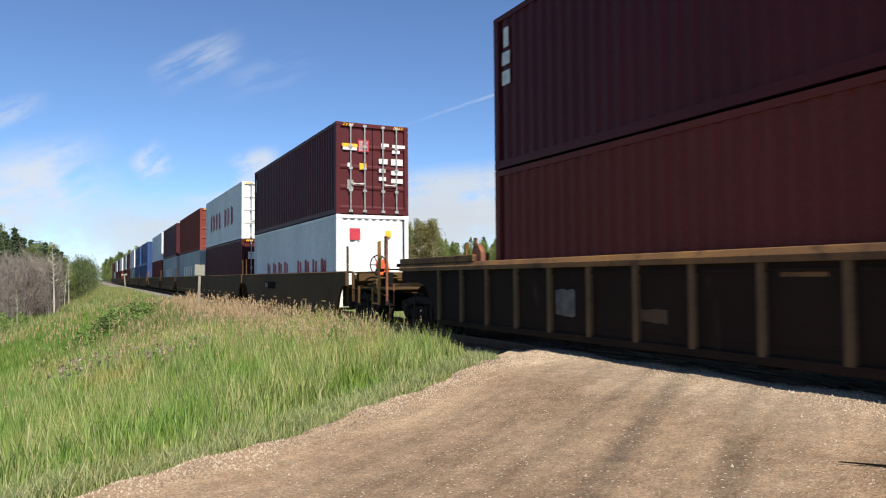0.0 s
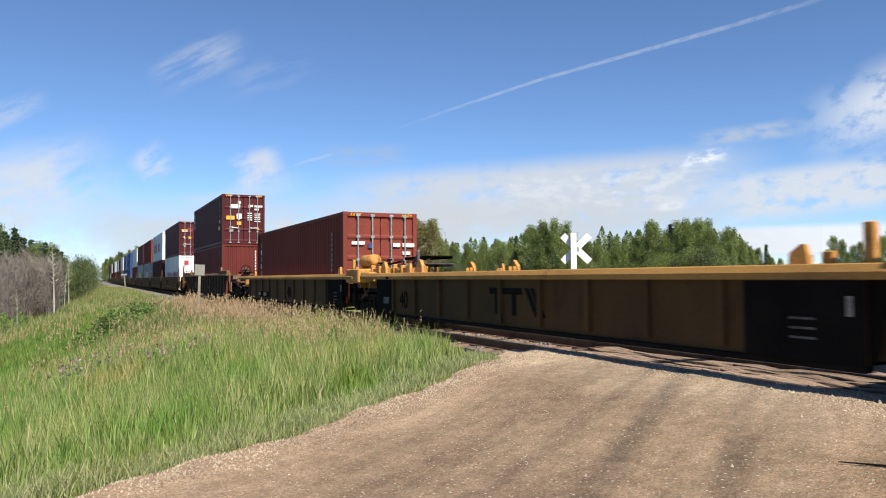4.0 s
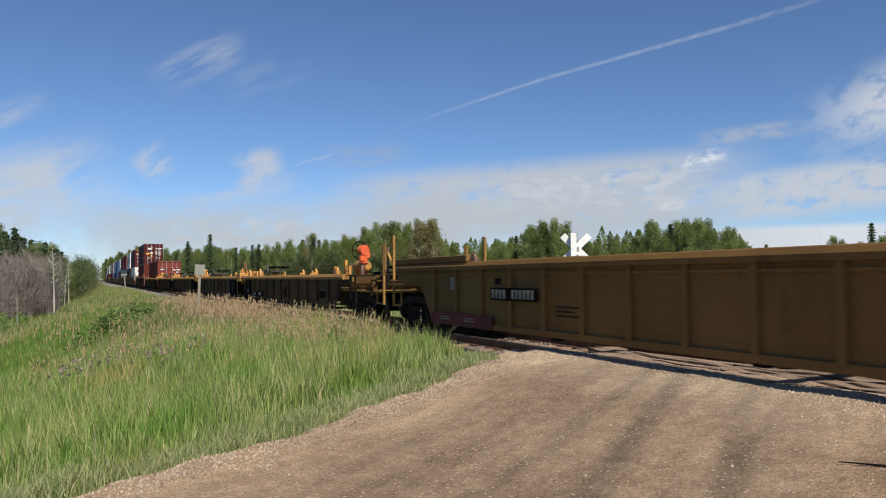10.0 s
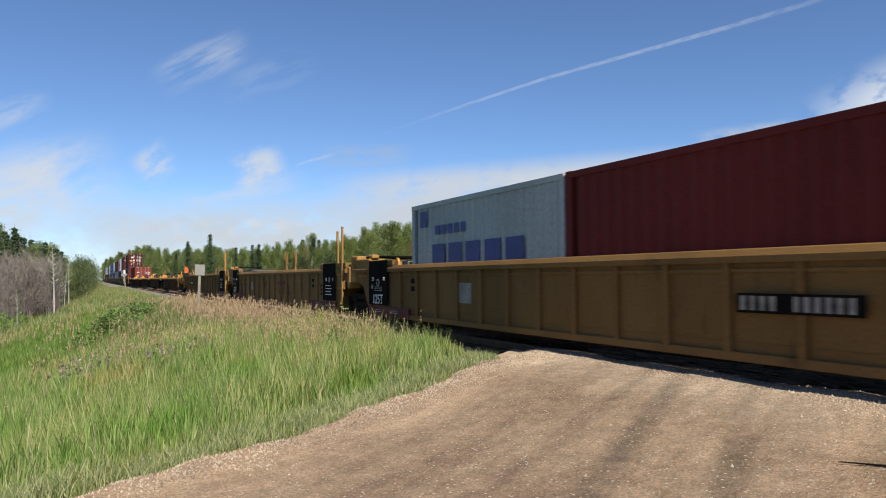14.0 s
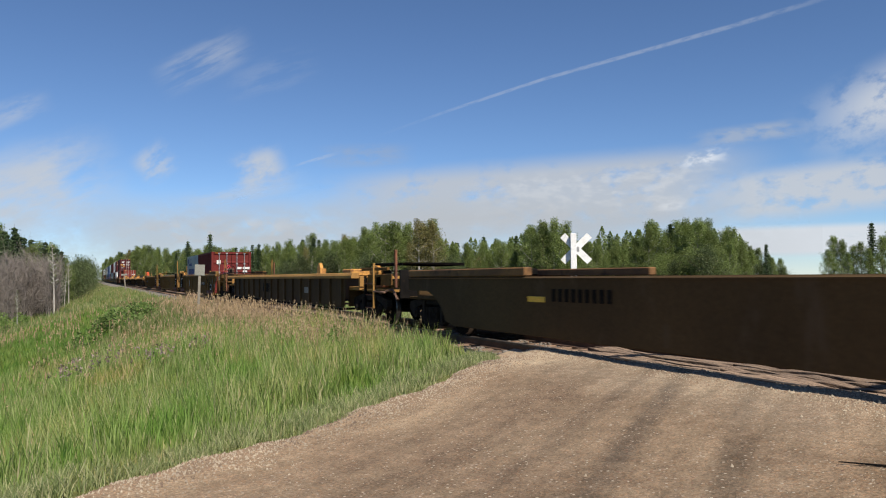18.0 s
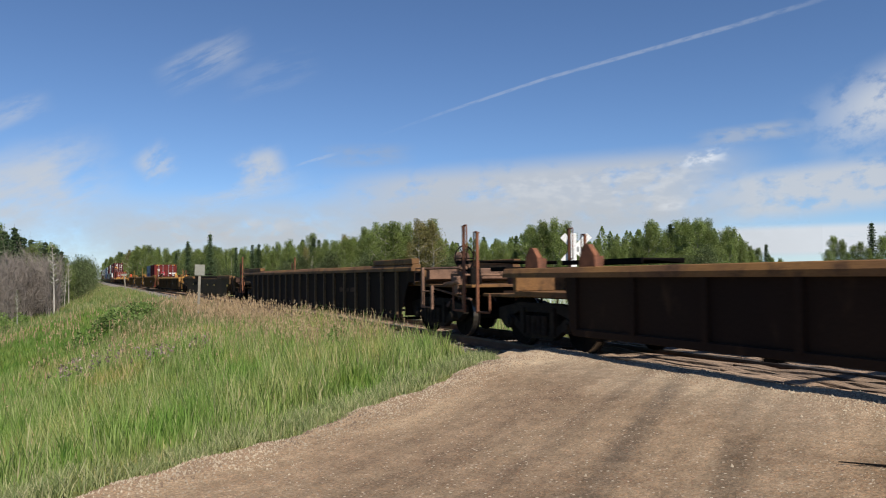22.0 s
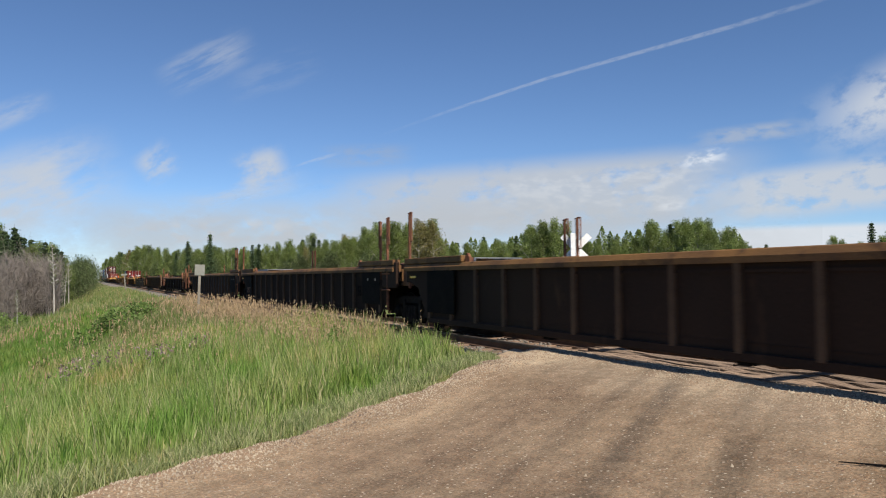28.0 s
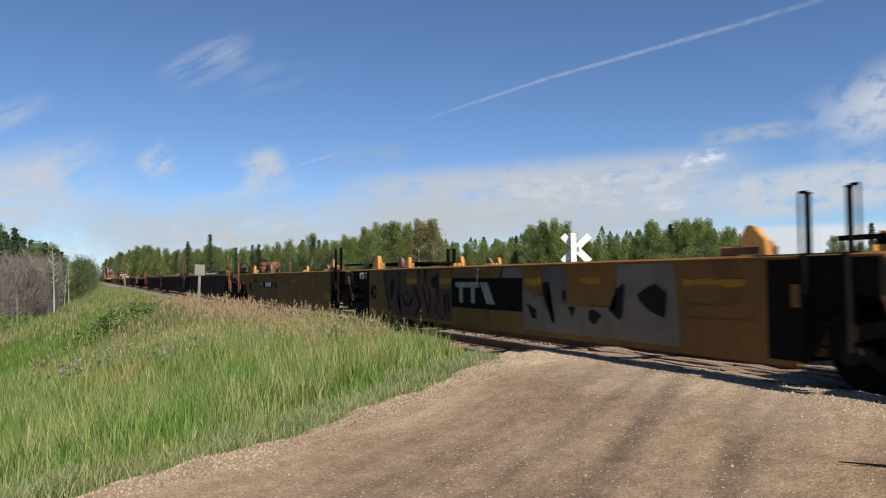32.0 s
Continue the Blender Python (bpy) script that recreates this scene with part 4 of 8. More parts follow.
def brake_end(car, d, zt, mat, orange=False, wheel_y=1.35, wheel_z=0.16, wheel=True, low=None):
    """The hand brake, its rods and side ladders on the rear platform."""
    y = d["yr"]
    if wheel:
        brake_wheel(car, -0.82, y + wheel_y, zt + wheel_z, ORANGE if orange else RUST_PALE, GRIME_SHADE, 1 if orange else -1)
    part("brake_cylinder", bars((-0.95, -0.45, y + 1.0, y + 1.6, zt - 0.44, zt - 0.12), bevel=0.05), mat, car)
    part("brake_valve", bars((-1.18, -0.98, y + 0.8, y + 1.05, zt - 0.62, zt - 0.22), bevel=0.03), mat, car)
    part("brake_valve", bars((0.2, 0.7, y + 0.7, y + 1.1, zt - 0.44, zt - 0.1), bevel=0.04), mat, car)
    part("brake_rod", rods(((-1.1, y + 0.35, 0.80), (-1.05, y + 2.3, 1.02)), ((-1.15, y + 0.7, 0.92), (-0.8, y + 1.6, 0.90)), r=0.025), mat, car)
    for sx in (-1.36, 1.36):
        step = low or mat
        part("ladder_post", bars((sx - 0.03, sx + 0.03, y + 2.10, y + 2.17, 0.58, zt - 0.02)), step, car)
        part("ladder_post", bars((sx - 0.03, sx + 0.03, y + 1.62, y + 1.69, 0.56, zt - 0.42)), step, car)
        for zr in (0.60, 0.95, 1.25):
            if zr < zt - 0.4 or zr < 1.0:
                part("rung", rods(((sx, y + 1.65, zr), (sx, y + 2.13, zr)), r=0.014, seg=6), step, car)
        part("grab_iron", rods(((sx, y + 2.13, zt - 0.04), (sx, y + 2.6, zt - 0.04)), ((sx, y + 2.6, zt - 0.04), (sx, y + 2.6, zt - 0.4)), r=0.016, seg=6), mat, car)
    part("slack_adjuster", rods(((-1.22, y + 0.6, zt - 0.34), (-1.12, y + 1.5, zt - 0.40)), r=0.045), mat, car)
    part("valve_pipe", rods(((-1.0, y + 0.9, zt - 0.2), (-1.0, y + 0.9, 0.7)), ((-0.8, y + 1.25, zt - 0.4), (-1.15, y + 1.35, 0.62)), r=0.03), mat, car)
    part("retainer_box", bars((-1.05, -0.82, y + 0.42, y + 0.62, zt - 0.42, zt - 0.05), bevel=0.02), GRIME_SHADE, car)
    part("cross_beam", bars((-1.2, 1.2, y + 2.15, y + 2.30, zt - 0.3, zt - 0.04), bevel=0.02), mat, car)
    part("end_pipe", rods(((-1.2, y + 0.5, zt - 0.2), (1.2, y + 0.5, zt - 0.2)), ((-1.2, y + 2.4, zt - 0.05), (-1.2, y + 0.6, zt - 0.05)), r=0.025), mat, car)


def joint_deck(car, y, zt, mat, tank=False, rails=True, guides=None):
    """What stands on the decks either side of a shared bogie."""
    part("joint_casting", bars((-0.55, 0.55, y - 0.7, y + 0.7, zt - 0.42, zt - 0.16), bevel=0.04), mat, car)
    part("side_bearing", bars((-1.46, -0.95, y - 0.12, y + 0.92, zt - 0.26, zt + 0.13), bevel=0.03), mat, car)
    part("side_bearing", bars((-1.40, -1.0, y - 0.75, y - 0.16, zt - 0.24, zt + 0.04), bevel=0.03), mat, car)
    for yy, zz in ((y + 1.30, 0.42), (y + 1.05, 0.20), (y + 1.75, 0.14)):
        part("upright_plate", bars((-1.10, -1.02, yy, yy + 0.12, zt - 0.1, zt + zz), bevel=0.01), mat, car)
    if tank:
        air_tank(car, -0.80, y + 0.68, zt + 0.36, 1.10, 0.19, mat)
        part("tank_cradle", bars((-1.0, -0.6, y + 0.25, y + 1.1, zt - 0.08, zt + 0.14), bevel=0.02), mat, car)
    # low wall on the following deck, with posts and a knee
    part("deck_wall", bars((-1.16, -1.10, y - 3.0, y - 0.35, zt - 0.05, zt + 0.13), bevel=0.01), mat, car)
    for k, yy in enumerate((-0.5, -1.05, -2.05, -2.55)):
        part("wall_post", bars((-1.20, -1.08, y + yy, y + yy + 0.09, zt - 0.04, zt + 0.22 - 0.03 * (k % 2)), bevel=0.01), mat, car)
    part("knee_brace", rods(((-1.15, y - 2.0, zt + 0.16), (-1.15, y - 2.5, zt)), r=0.022), mat, car)
    grating(car, -0.75, 0.05, y - 2.95, y - 1.1, zt + 0.21, STEEL_DARK)
    grating(car, -0.10, 0.55, y - 1.9, y - 0.2, zt + 0.43, BLACK)
    for yy in (-0.35, -1.0, -1.7):
        part("walkway_bracket", bars((-0.08, -0.02, y + yy, y + yy + 0.07, zt - 0.4, zt + 0.40)), mat, car)
    for bx, by in ((-0.7, -2.7), (-0.7, -1.3), (0.0, -2.0)):
        part("walkway_bracket", bars((bx, bx + 0.07, y + by, y + by + 0.1, zt - 0.4, zt + 0.15)), mat, car)
    part("pipework", rods(((-0.95, y - 1.3, zt + 0.24), (-0.75, y + 0.25, zt + 0.30)), ((-0.8, y - 1.6, zt + 0.30), (-0.6, y + 0.2, zt + 0.22)), ((-1.0, y - 0.9, zt + 0.12), (-0.5, y + 0.1, zt + 0.36)), ((-0.9, y - 1.2, zt + 0.36), (-0.55, y - 0.1, zt + 0.38)), r=0.026), GRIME_SHADE, car)
    part("slack_rod", rods(((-1.05, y - 1.1, zt + 0.10), (-0.85, y + 0.15, zt + 0.20)), ((-1.1, y - 0.7, zt + 0.02), (-0.7, y - 0.05, zt + 0.30)), r=0.02), RUST_PALE, car)
    part("brake_lever", rods(((-0.55, y - 1.80, zt + 0.22), (-0.55, y - 2.16, zt + 0.52)), r=0.035), STEEL_DARK, car)
    part("lever_post", bars((-0.60, -0.53, y - 2.19, y - 2.10, zt - 0.1, zt + 0.54), bevel=0.01), STEEL_DARK, car)
    part("brake_drum", rods(((-0.9, y - 2.05, zt + 0.15), (-0.7, y - 2.05, zt + 0.15)), r=0.09, seg=14), STEEL_DARK, car)
    # hanging gear between the cars
    part("hanging_link", rods(((-1.05, y + 0.6, zt - 0.3), (-1.2, y - 0.1, 0.75)), ((-1.0, y - 0.1, zt - 0.3), (-1.15, y + 0.35, 0.70)), r=0.035), RUST_PALE, car)
    ladder(car, -1.38, y + 0.72, y + 0.28, 0.55, zt - 0.28, 3, GRIME_SHADE)


def container(u, z, ln, ht, colour, label, end="door", marks=()):
    """A shipping container whose rear end is at u."""
    w, paint = 2.438, BOX[colour]
    box_ob = tagged(new("shipping_container"), label, "container", group="containers on the train")
    hw, hl = w / 2, ln / 2
    # corrugated side walls
    for s in (-1, 1):
        bm = bmesh.new()
        n = int((ln - 0.36) / 0.278)
        pitch = (ln - 0.36) / n
        ys, xs = [], []
        for i in range(n):
            y = -hl + 0.18 + i * pitch
            for f, dpt in ((0.0, 0.0), (0.26, 0.0), (0.5, 0.036), (0.76, 0.036)):
                ys.append(y + f * pitch)
                xs.append(s * (hw - 0.012 - dpt))
        lo = [bm.verts.new((x, y, 0.16)) for x, y in zip(xs, ys)]
        hi = [bm.verts.new((x, y, ht - 0.10)) for x, y in zip(xs, ys)]
        for i in range(len(ys) - 1):
            q = (lo[i], lo[i + 1], hi[i + 1], hi[i])
            bm.faces.new(q if s > 0 else q[::-1])
        part("side_panel", bm, paint, box_ob)
        part("bottom_rail", bars((min(s * hw, s * (hw - 0.05)), max(s * hw, s * (hw - 0.05)), -hl + 0.1, hl - 0.1, 0.03, 0.17)), paint, box_ob)
        part("top_rail", bars((min(s * hw, s * (hw - 0.06)), max(s * hw, s * (hw - 0.06)), -hl + 0.1, hl - 0.1, ht - 0.11, ht - 0.01)), paint, box_ob)
        for e in (-1, 1):
            part("corner_post", bars((min(s * hw, s * (hw - 0.14)), max(s * hw, s * (hw - 0.14)), min(e * hl, e * (hl - 0.16)), max(e * hl, e * (hl - 0.16)), 0.11, ht - 0.11), bevel=0.01), paint, box_ob)
            for zc in (0, ht - 0.118):
                part("corner_casting", bars((min(s * (hw + 0.003), s * (hw - 0.162)), max(s * (hw + 0.003), s * (hw - 0.162)), min(e * (hl + 0.003), e * (hl - 0.178)), max(e * (hl + 0.003), e * (hl - 0.178)), zc, zc + 0.118), bevel=0.012), paint, box_ob)
    part("roof_panel", bars((-hw + 0.05, hw - 0.05, -hl + 0.05, hl - 0.05, ht - 0.05, ht - 0.02)), paint, box_ob)
    part("floor", bars((-hw + 0.05, hw - 0.05, -hl + 0.05, hl - 0.05, 0.10, 0.16)), GRIME_SHADE, box_ob)

    def blind_end(e):
        bm = bmesh.new()
        n = 9
        xs, ys = [], []
        for i in range(n):
            x = -hw + 0.14 + i * (w - 0.28) / n
            for f, dpt in ((0.0, 0.0), (0.30, 0.0), (0.5, 0.045), (0.8, 0.045)):
                xs.append(x + f * (w - 0.28) / n)
                ys.append(e * (hl - 0.02 - dpt))
        lo = [bm.verts.new((x, y, 0.15)) for x, y in zip(xs, ys)]
        hi = [bm.verts.new((x, y, ht - 0.10)) for x, y in zip(xs, ys)]
        for i in range(len(xs) - 1):
            q = (lo[i], lo[i + 1], hi[i + 1], hi[i])
            bm.faces.new(q[::-1] if e > 0 else q)
        part("end_panel", bm, paint, box_ob)
        for za, zc in ((ht - 0.115, ht - 0.01), (0.02, 0.16)):
            part("end_rail", bars((-hw + 0.14, hw - 0.14, min(e * hl, e * (hl - 0.06)), max(e * hl, e * (hl - 0.06)), za, zc)), paint, box_ob)

    blind_end(1)
    if end == "blind":
        blind_end(-1)
    else:
        part("door_header", bars((-hw + 0.14, hw - 0.14, -hl, -hl + 0.08, ht - 0.13, ht - 0.01)), paint, box_ob)
        part("door_sill", bars((-hw + 0.14, hw - 0.14, -hl, -hl + 0.08, 0.02, 0.16)), paint, box_ob)
        for s in (-1, 1):
            x0, x1 = sorted((s * 0.012, s * (hw - 0.15)))
            # one leaf with pressed panels: a folded outline over its height
            bm = bmesh.new()
            nb, prof = 4, []
            for i in range(nb):
                za, zc = 0.17 + (ht - 0.31) * i / nb, 0.17 + (ht - 0.31) * (i + 1) / nb
                prof += [(-hl + 0.022, za), (-hl + 0.022, za + 0.05), (-hl + 0.055, za + 0.11), (-hl + 0.055, zc - 0.06)]
            prof += [(-hl + 0.022, ht - 0.14), (-hl + 0.09, ht - 0.14), (-hl + 0.09, 0.17)]
            prism(bm, prof, x0, x1)
            bmesh.ops.recalc_face_normals(bm, faces=bm.faces)
            door = part("door", bm, paint, box_ob)
            for xb in (x0 + (x1 - x0) * 0.30, x0 + (x1 - x0) * 0.74):
                part("locking_bar", rods(((xb, -hl - 0.03, 0.08), (xb, -hl - 0.03, ht - 0.06)), r=0.024), STEEL, door)
                for zk in (0.10, 0.75, ht * 0.5, ht - 0.75, ht - 0.10):
                    part("bar_bracket", bars((xb - 0.06, xb + 0.06, -hl - 0.05, -hl + 0.02, zk - 0.035, zk + 0.035)), STEEL, door)
                part("door_handle", rods(((xb, -hl - 0.05, 0.98), (xb + 0.42 * (1 if xb < (x0 + x1) / 2 else -1), -hl - 0.05, 0.93)), r=0.018), STEEL, door)
        for s in (-1, 1):
            for k in range(4):
                xk = s * (hw - 0.24 - 0.09 * k)
                bm = bmesh.new()
                vs = [bm.verts.new((xk + dx, -hl - 0.006, z)) for dx, z in ((-0.03, ht - 0.12), (0.03, ht - 0.12), (0.075, ht - 0.03), (0.015, ht - 0.03))]
                bm.faces.new(vs)
                bmesh.ops.solidify(bm, geom=bm.faces[:], thickness=0.003)
                part("hazard_stripe", bm, YELLOWMARK, box_ob)
    for face, a, z0, wd, h, mat in marks:
        if face == "end":
            part("marking", bars((a, a + wd, -hl - 0.006, -hl + 0.001 + 0.012, z0, z0 + h)), mat, box_ob)
        else:
            part("marking", bars((-hw - 0.004, -hw + 0.004, a - wd, a, z0, z0 + h)), mat, box_ob)
    rides(box_ob, u + hl, z)
    return box_ob


HC, STD, FORTY, TWENTY = 2.896, 2.591, 12.192, 6.058
Z_LOW, Z_TOP = 0.344, 3.246


def stack(u, low, top, low_label, top_label, low_end="blind", top_end="door", low_marks=(), top_marks=()):
    if low:
        container(u, Z_LOW, FORTY, HC, low, low_label, low_end, low_marks)
    if top:
        container(u, Z_TOP, FORTY, HC, top, top_label, top_end, top_marks)


def train():
    # two sets of five wells far ahead
    for front, joints, rear in ((256.0, (238.8, 223.8, 208.8, 193.8), 177.0), (177.0, (159.4, 144.3, 129.2, 114.1), 97.0), (97.0, (79.1, 64.9, 50.1, 35.1), 17.2)):
        cuts = (front, *joints, rear)
        for i in range(5):
            car, uc, d = well_car(cuts[i], cuts[i + 1], ("E" if i == 0 else "J") + ("E" if i == 4 else "J"), "smooth", "grimy olive-brown well car carrying stacked containers", OLIVE, OLIVE, 1.45, rolls=False)
            for k in range(6):
                y = d["pr"] + 1.0 + (d["pf"] - d["pr"] - 2.0) * k / 5
                sticker(car, y, y + 0.45, 0.52, 0.56, REFLECT, -1.462, "reflector")
            for y in (d["cf"] - 0.1, d["cr"] + 0.1):
                stanchion(car, -1.36, y, 0.5, 2.15, YELLOW_DULL)
            if i == 4 and front < 100:
                brake_end(car, d, 1.45, YELLOW_DULL, True)
                sticker(car, 30.2 - uc, 28.3 - uc, 0.85, 1.12, BLACK, -1.463)
                glyphs(car, 30.1 - uc, 0.88, 0.2, 4, GREY_BAR, -1.468)
    far_boxes = ((240.3, "red", "red"), (225.3, "white", "maroon"), (210.3, "maroon", "white"), (195.3, "rust", "maroon"), (180.3, "red", "white"), (161.0, "maroon", "grey"), (145.9, "rust", "maroon"), (130.8, "grey", "white"), (115.7, "blue", "blue"), (100.6, "blue", "blue"))
    names = {"red": "red", "white": "white", "maroon": "maroon", "rust": "rust-red", "grey": "grey", "blue": "dark blue"}
    for u, lo, hi in far_boxes:
        stack(u, lo, hi, names[lo] + " corrugated steel container in a well car", names[hi] + " corrugated steel container stacked on another", "blind", "blind")
    stack(80.6, "rust", "white", "rust-red corrugated container in a well car", "white container stacked on a rust-red one", "blind", "door")
    stack(66.3, "grey", "maroon", "grey container with faded lettering in a well car", "maroon container stacked on a grey one", "blind", "door", [("side", 3.0 - 1.1 * k, 0.95, 0.7, 0.9, WHITE) for k in range(5)])
    stack(51.6, "grey", "rust", "grey container with pale lettering in a well car", "rust-red container stacked on a grey one", "blind", "door", [("side", 3.0 - 1.1 * k, 0.95, 0.7, 0.9, WHITE) for k in range(5)])
    stack(36.6, "maroon", "white", "maroon container in a well car", "white container with red lettering stacked on a maroon one", "door", "door", [("end", -0.9, 1.9, 0.65, 0.35, WHITE)],
          [("side", 4.0 - 1.0 * k - o, z, w, h, REDMARK) for k in range(8) if k != 4 for o, z, w, h in ((0.0, 0.9, 0.20, 1.0), (0.34, 0.97, 0.16, 0.86))] + [("end", -0.55, 1.95, 0.5, 0.45, REDMARK)])
    stack(21.3, "white", "maroon", "white corrugated container with red block lettering", "maroon container with door stickers stacked on a white one", "blind", "door",
          [("side", 3.4 - 0.98 * k - o, z, w, h, REDMARK) for k in range(9) if k != 4 for o, z, w, h in ((0.0, 0.55, 0.20, 1.0), (0.34, 0.62, 0.16, 0.86))] + [("end", -0.78, 2.1, 0.34, 0.36, REDMARK), ("end", 0.42, 2.2, 0.18, 0.2, YELLOWMARK)],
          [("end", -1.02, 2.12, 0.5, 0.10, YELLOWMARK), ("end", -0.5, 1.98, 0.36, 0.38, REDMARK), ("end", -0.47, 2.02, 0.12, 0.3, WHITE), ("end", -0.30, 2.02, 0.12, 0.3, WHITE), ("end", -1.0, 2.02, 0.46, 0.09, WHITE), ("end", 0.28, 2.2, 0.26, 0.1, WHITE), ("end", 0.66, 2.18, 0.44, 0.1, WHITE), ("end", 0.66, 2.0, 0.26, 0.1, WHITE), ("end", -0.86, 0.78, 0.2, 0.3, GREY_BAR), ("end", -0.45, 1.42, 0.22, 0.2, YELLOWMARK), ("end", -0.85, 1.48, 0.13, 0.13, WHITE), ("end", 0.2, 1.64, 0.3, 0.16, WHITE), ("end", 0.62, 1.62, 0.4, 0.2, WHITE), ("end", 0.2, 1.36, 0.22, 0.12, WHITE), ("end", 0.62, 1.3, 0.4, 0.14, WHITE), ("end", 0.2, 1.1, 0.24, 0.12, WHITE), ("end", 0.62, 1.04, 0.4, 0.14, WHITE), ("side", 5.85, 1.95, 0.3, 0.55, GREY_BAR)])

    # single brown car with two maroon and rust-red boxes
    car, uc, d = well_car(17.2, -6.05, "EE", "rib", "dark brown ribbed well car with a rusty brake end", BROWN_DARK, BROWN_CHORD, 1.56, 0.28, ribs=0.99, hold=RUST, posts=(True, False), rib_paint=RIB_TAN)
    brake_end(car, d, 1.5, RUST_PALE, wheel_y=0.75, wheel_z=0.16)
    guide(car, -1.33, 12.1 - uc, 1.56, RUST)
    guide(car, -1.33, -1.0 - uc, 1.56, RUST)
    sticker(car, 5.3 - uc, 4.75 - uc, 1.24, 1.33, BROWN_CHORD, -1.405, "reflector")
    for k, (a, b) in enumerate(((9.45, 8.95), (7.6, 7.0), (3.9, 3.0))):
        ragged(car, a - uc, b - uc, 0.64, 1.06 if k == 0 else 0.82, STEEL_DARK if k == 0 else RIB_BROWN, -1.405)
    tex_end = [("end", -0.72, 2.08, 0.52, 0.24, WHITE), ("end", -0.98, 1.42, 0.46, 0.22, YELLOWMARK), ("end", -0.40, 1.48, 0.28, 0.30, WHITE), ("end", -0.38, 1.12, 0.24, 0.2, YELLOWMARK), ("end", -0.8, 0.72, 0.22, 0.32, GREY_BAR), ("end", -0.33, 2.36, 0.16, 0.16, WHITE), ("end", 0.28, 2.2, 0.26, 0.11, WHITE), ("end", 0.62, 2.18, 0.46, 0.11, WHITE), ("end", 0.62, 2.0, 0.26, 0.1, WHITE)]
    tex_end += [("end", 0.22, 1.78 - 0.13 * k, 0.26, 0.07, WHITE) for k in range(4)] + [("end", 0.62, 1.76 - 0.11 * k, 0.34 - 0.03 * (k % 2), 0.05, WHITE) for k in range(5)] + [("end", 0.72, 0.86, 0.16, 0.12, YELLOWMARK), ("end", 0.86, 0.12, 0.2, 0.08, WHITE)]
    side_m = [("side", -5.2, 1.95, 0.12, 0.1, GREY_BAR), ("side", -5.2, 1.6, 0.14, 0.12, GREY_BAR), ("side", -5.15, 1.25, 0.3, 0.18, YELLOWMARK), ("side", -5.2, 2.2, 0.1, 0.3, GREY_BAR), ("side", -4.85, 0.85, 0.5, 0.22, YELLOWMARK)]
    front_m = [("side", 5.72, 2.25, 0.16, 0.36, WHITE), ("side", 5.78, 1.92, 0.26, 0.24, WHITE), ("side", 5.78, 1.55, 0.26, 0.26, WHITE)]
    stack(-0.56, "brick", "maroon", "dull brick-red corrugated container standing in a brown well car", "maroon container with white and yellow door markings", "blind", "door",
          [("end", 0.66, 0.55 + 0.17 * k, 0.06, 0.11, WHITE) for k in range(12)] + [("side", -5.1, 1.0 + 0.2 * k, 0.06, 0.12, GREY_BAR) for k in range(8)], tex_end + side_m + front_m)

    # five yellow wells
    cuts = (-6.05, -24.3, -39.9, -55.9, -71.8, -90.2)
    for i in range(5):
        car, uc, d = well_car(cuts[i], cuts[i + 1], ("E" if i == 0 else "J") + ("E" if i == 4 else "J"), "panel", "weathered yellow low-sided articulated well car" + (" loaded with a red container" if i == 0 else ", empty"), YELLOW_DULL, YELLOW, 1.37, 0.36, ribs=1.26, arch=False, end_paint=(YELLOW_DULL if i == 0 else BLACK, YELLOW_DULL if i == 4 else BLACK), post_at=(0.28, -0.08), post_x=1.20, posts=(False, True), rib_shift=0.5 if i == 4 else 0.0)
        zt = 1.37
        for y, w in ((d["pf"] - 0.05 if i else d["pf"] - 0.55, 1), (d["pr"] + 0.8 if i < 4 else d["pr"] + 0.25, -1)) + (((d["pf"] - 1.6, -1), (d["pf"] - 2.25, 1)) if i else ()):
            for s in (-1, 1):
                guide(car, s * 1.28, y, zt, YELLOW_BRIGHT, w, 0.85 if w > 0 and i else 0.62)
        if i < 4:
            joint_deck(car, d["yr"], zt, YELLOW_BRIGHT, tank=i in (0, 2))
            if i == 3:
                part("raised_arm", rods(((-0.9, d["yr"] + 1.40, 2.06), (-0.9, d["yr"] + 1.06, 1.64)), r=0.035), RUST, car)
                part("arm_post", bars((-0.95, -0.87, d["yr"] + 1.38, d["yr"] + 1.45, zt - 0.1, 2.07), bevel=0.01), YELLOW_BRIGHT, car)
                part("housing_box", bars((-1.1, -0.7, d["yr"] + 1.80, d["yr"] + 2.05, zt - 0.05, zt + 0.30), bevel=0.04), YELLOW_BRIGHT, car)
            sticker(car, d["pr"] - 0.02, d["pr"] + 1.38, 0.37, zt - 0.17, BLACK, -1.466, label="black stencil panel")
            for k in range(3):
                sticker(car, d["pr"] + 0.5, d["pr"] + 0.8, 0.60 + 0.10 * k, 0.625 + 0.10 * k, STEEL_DARK, -1.472)
            sticker(car, d["pr"] + 0.1, d["pr"] + 0.16, 0.85, 1.05, GREY_BAR, -1.472)
        if i > 0:
            sticker(car, d["pf"] + 0.02, d["pf"] - 0.95, 0.35, zt - 0.17, BLACK, -1.466, label="black stencil panel")
            sticker(car, d["pf"] - 0.45, d["pf"] - 0.8, 0.62, 0.78, STEEL_DARK, -1.472)
            sticker(car, d["pf"] - 2.2, d["pf"] - 3.0, zt - 0.14, zt - 0.10, YELLOW_PATCH, -1.478)
            sticker(car, d["pf"] - 0.6, d["pf"] - 0.8, zt - 0.15, zt - 0.09, BLACK, -1.478)
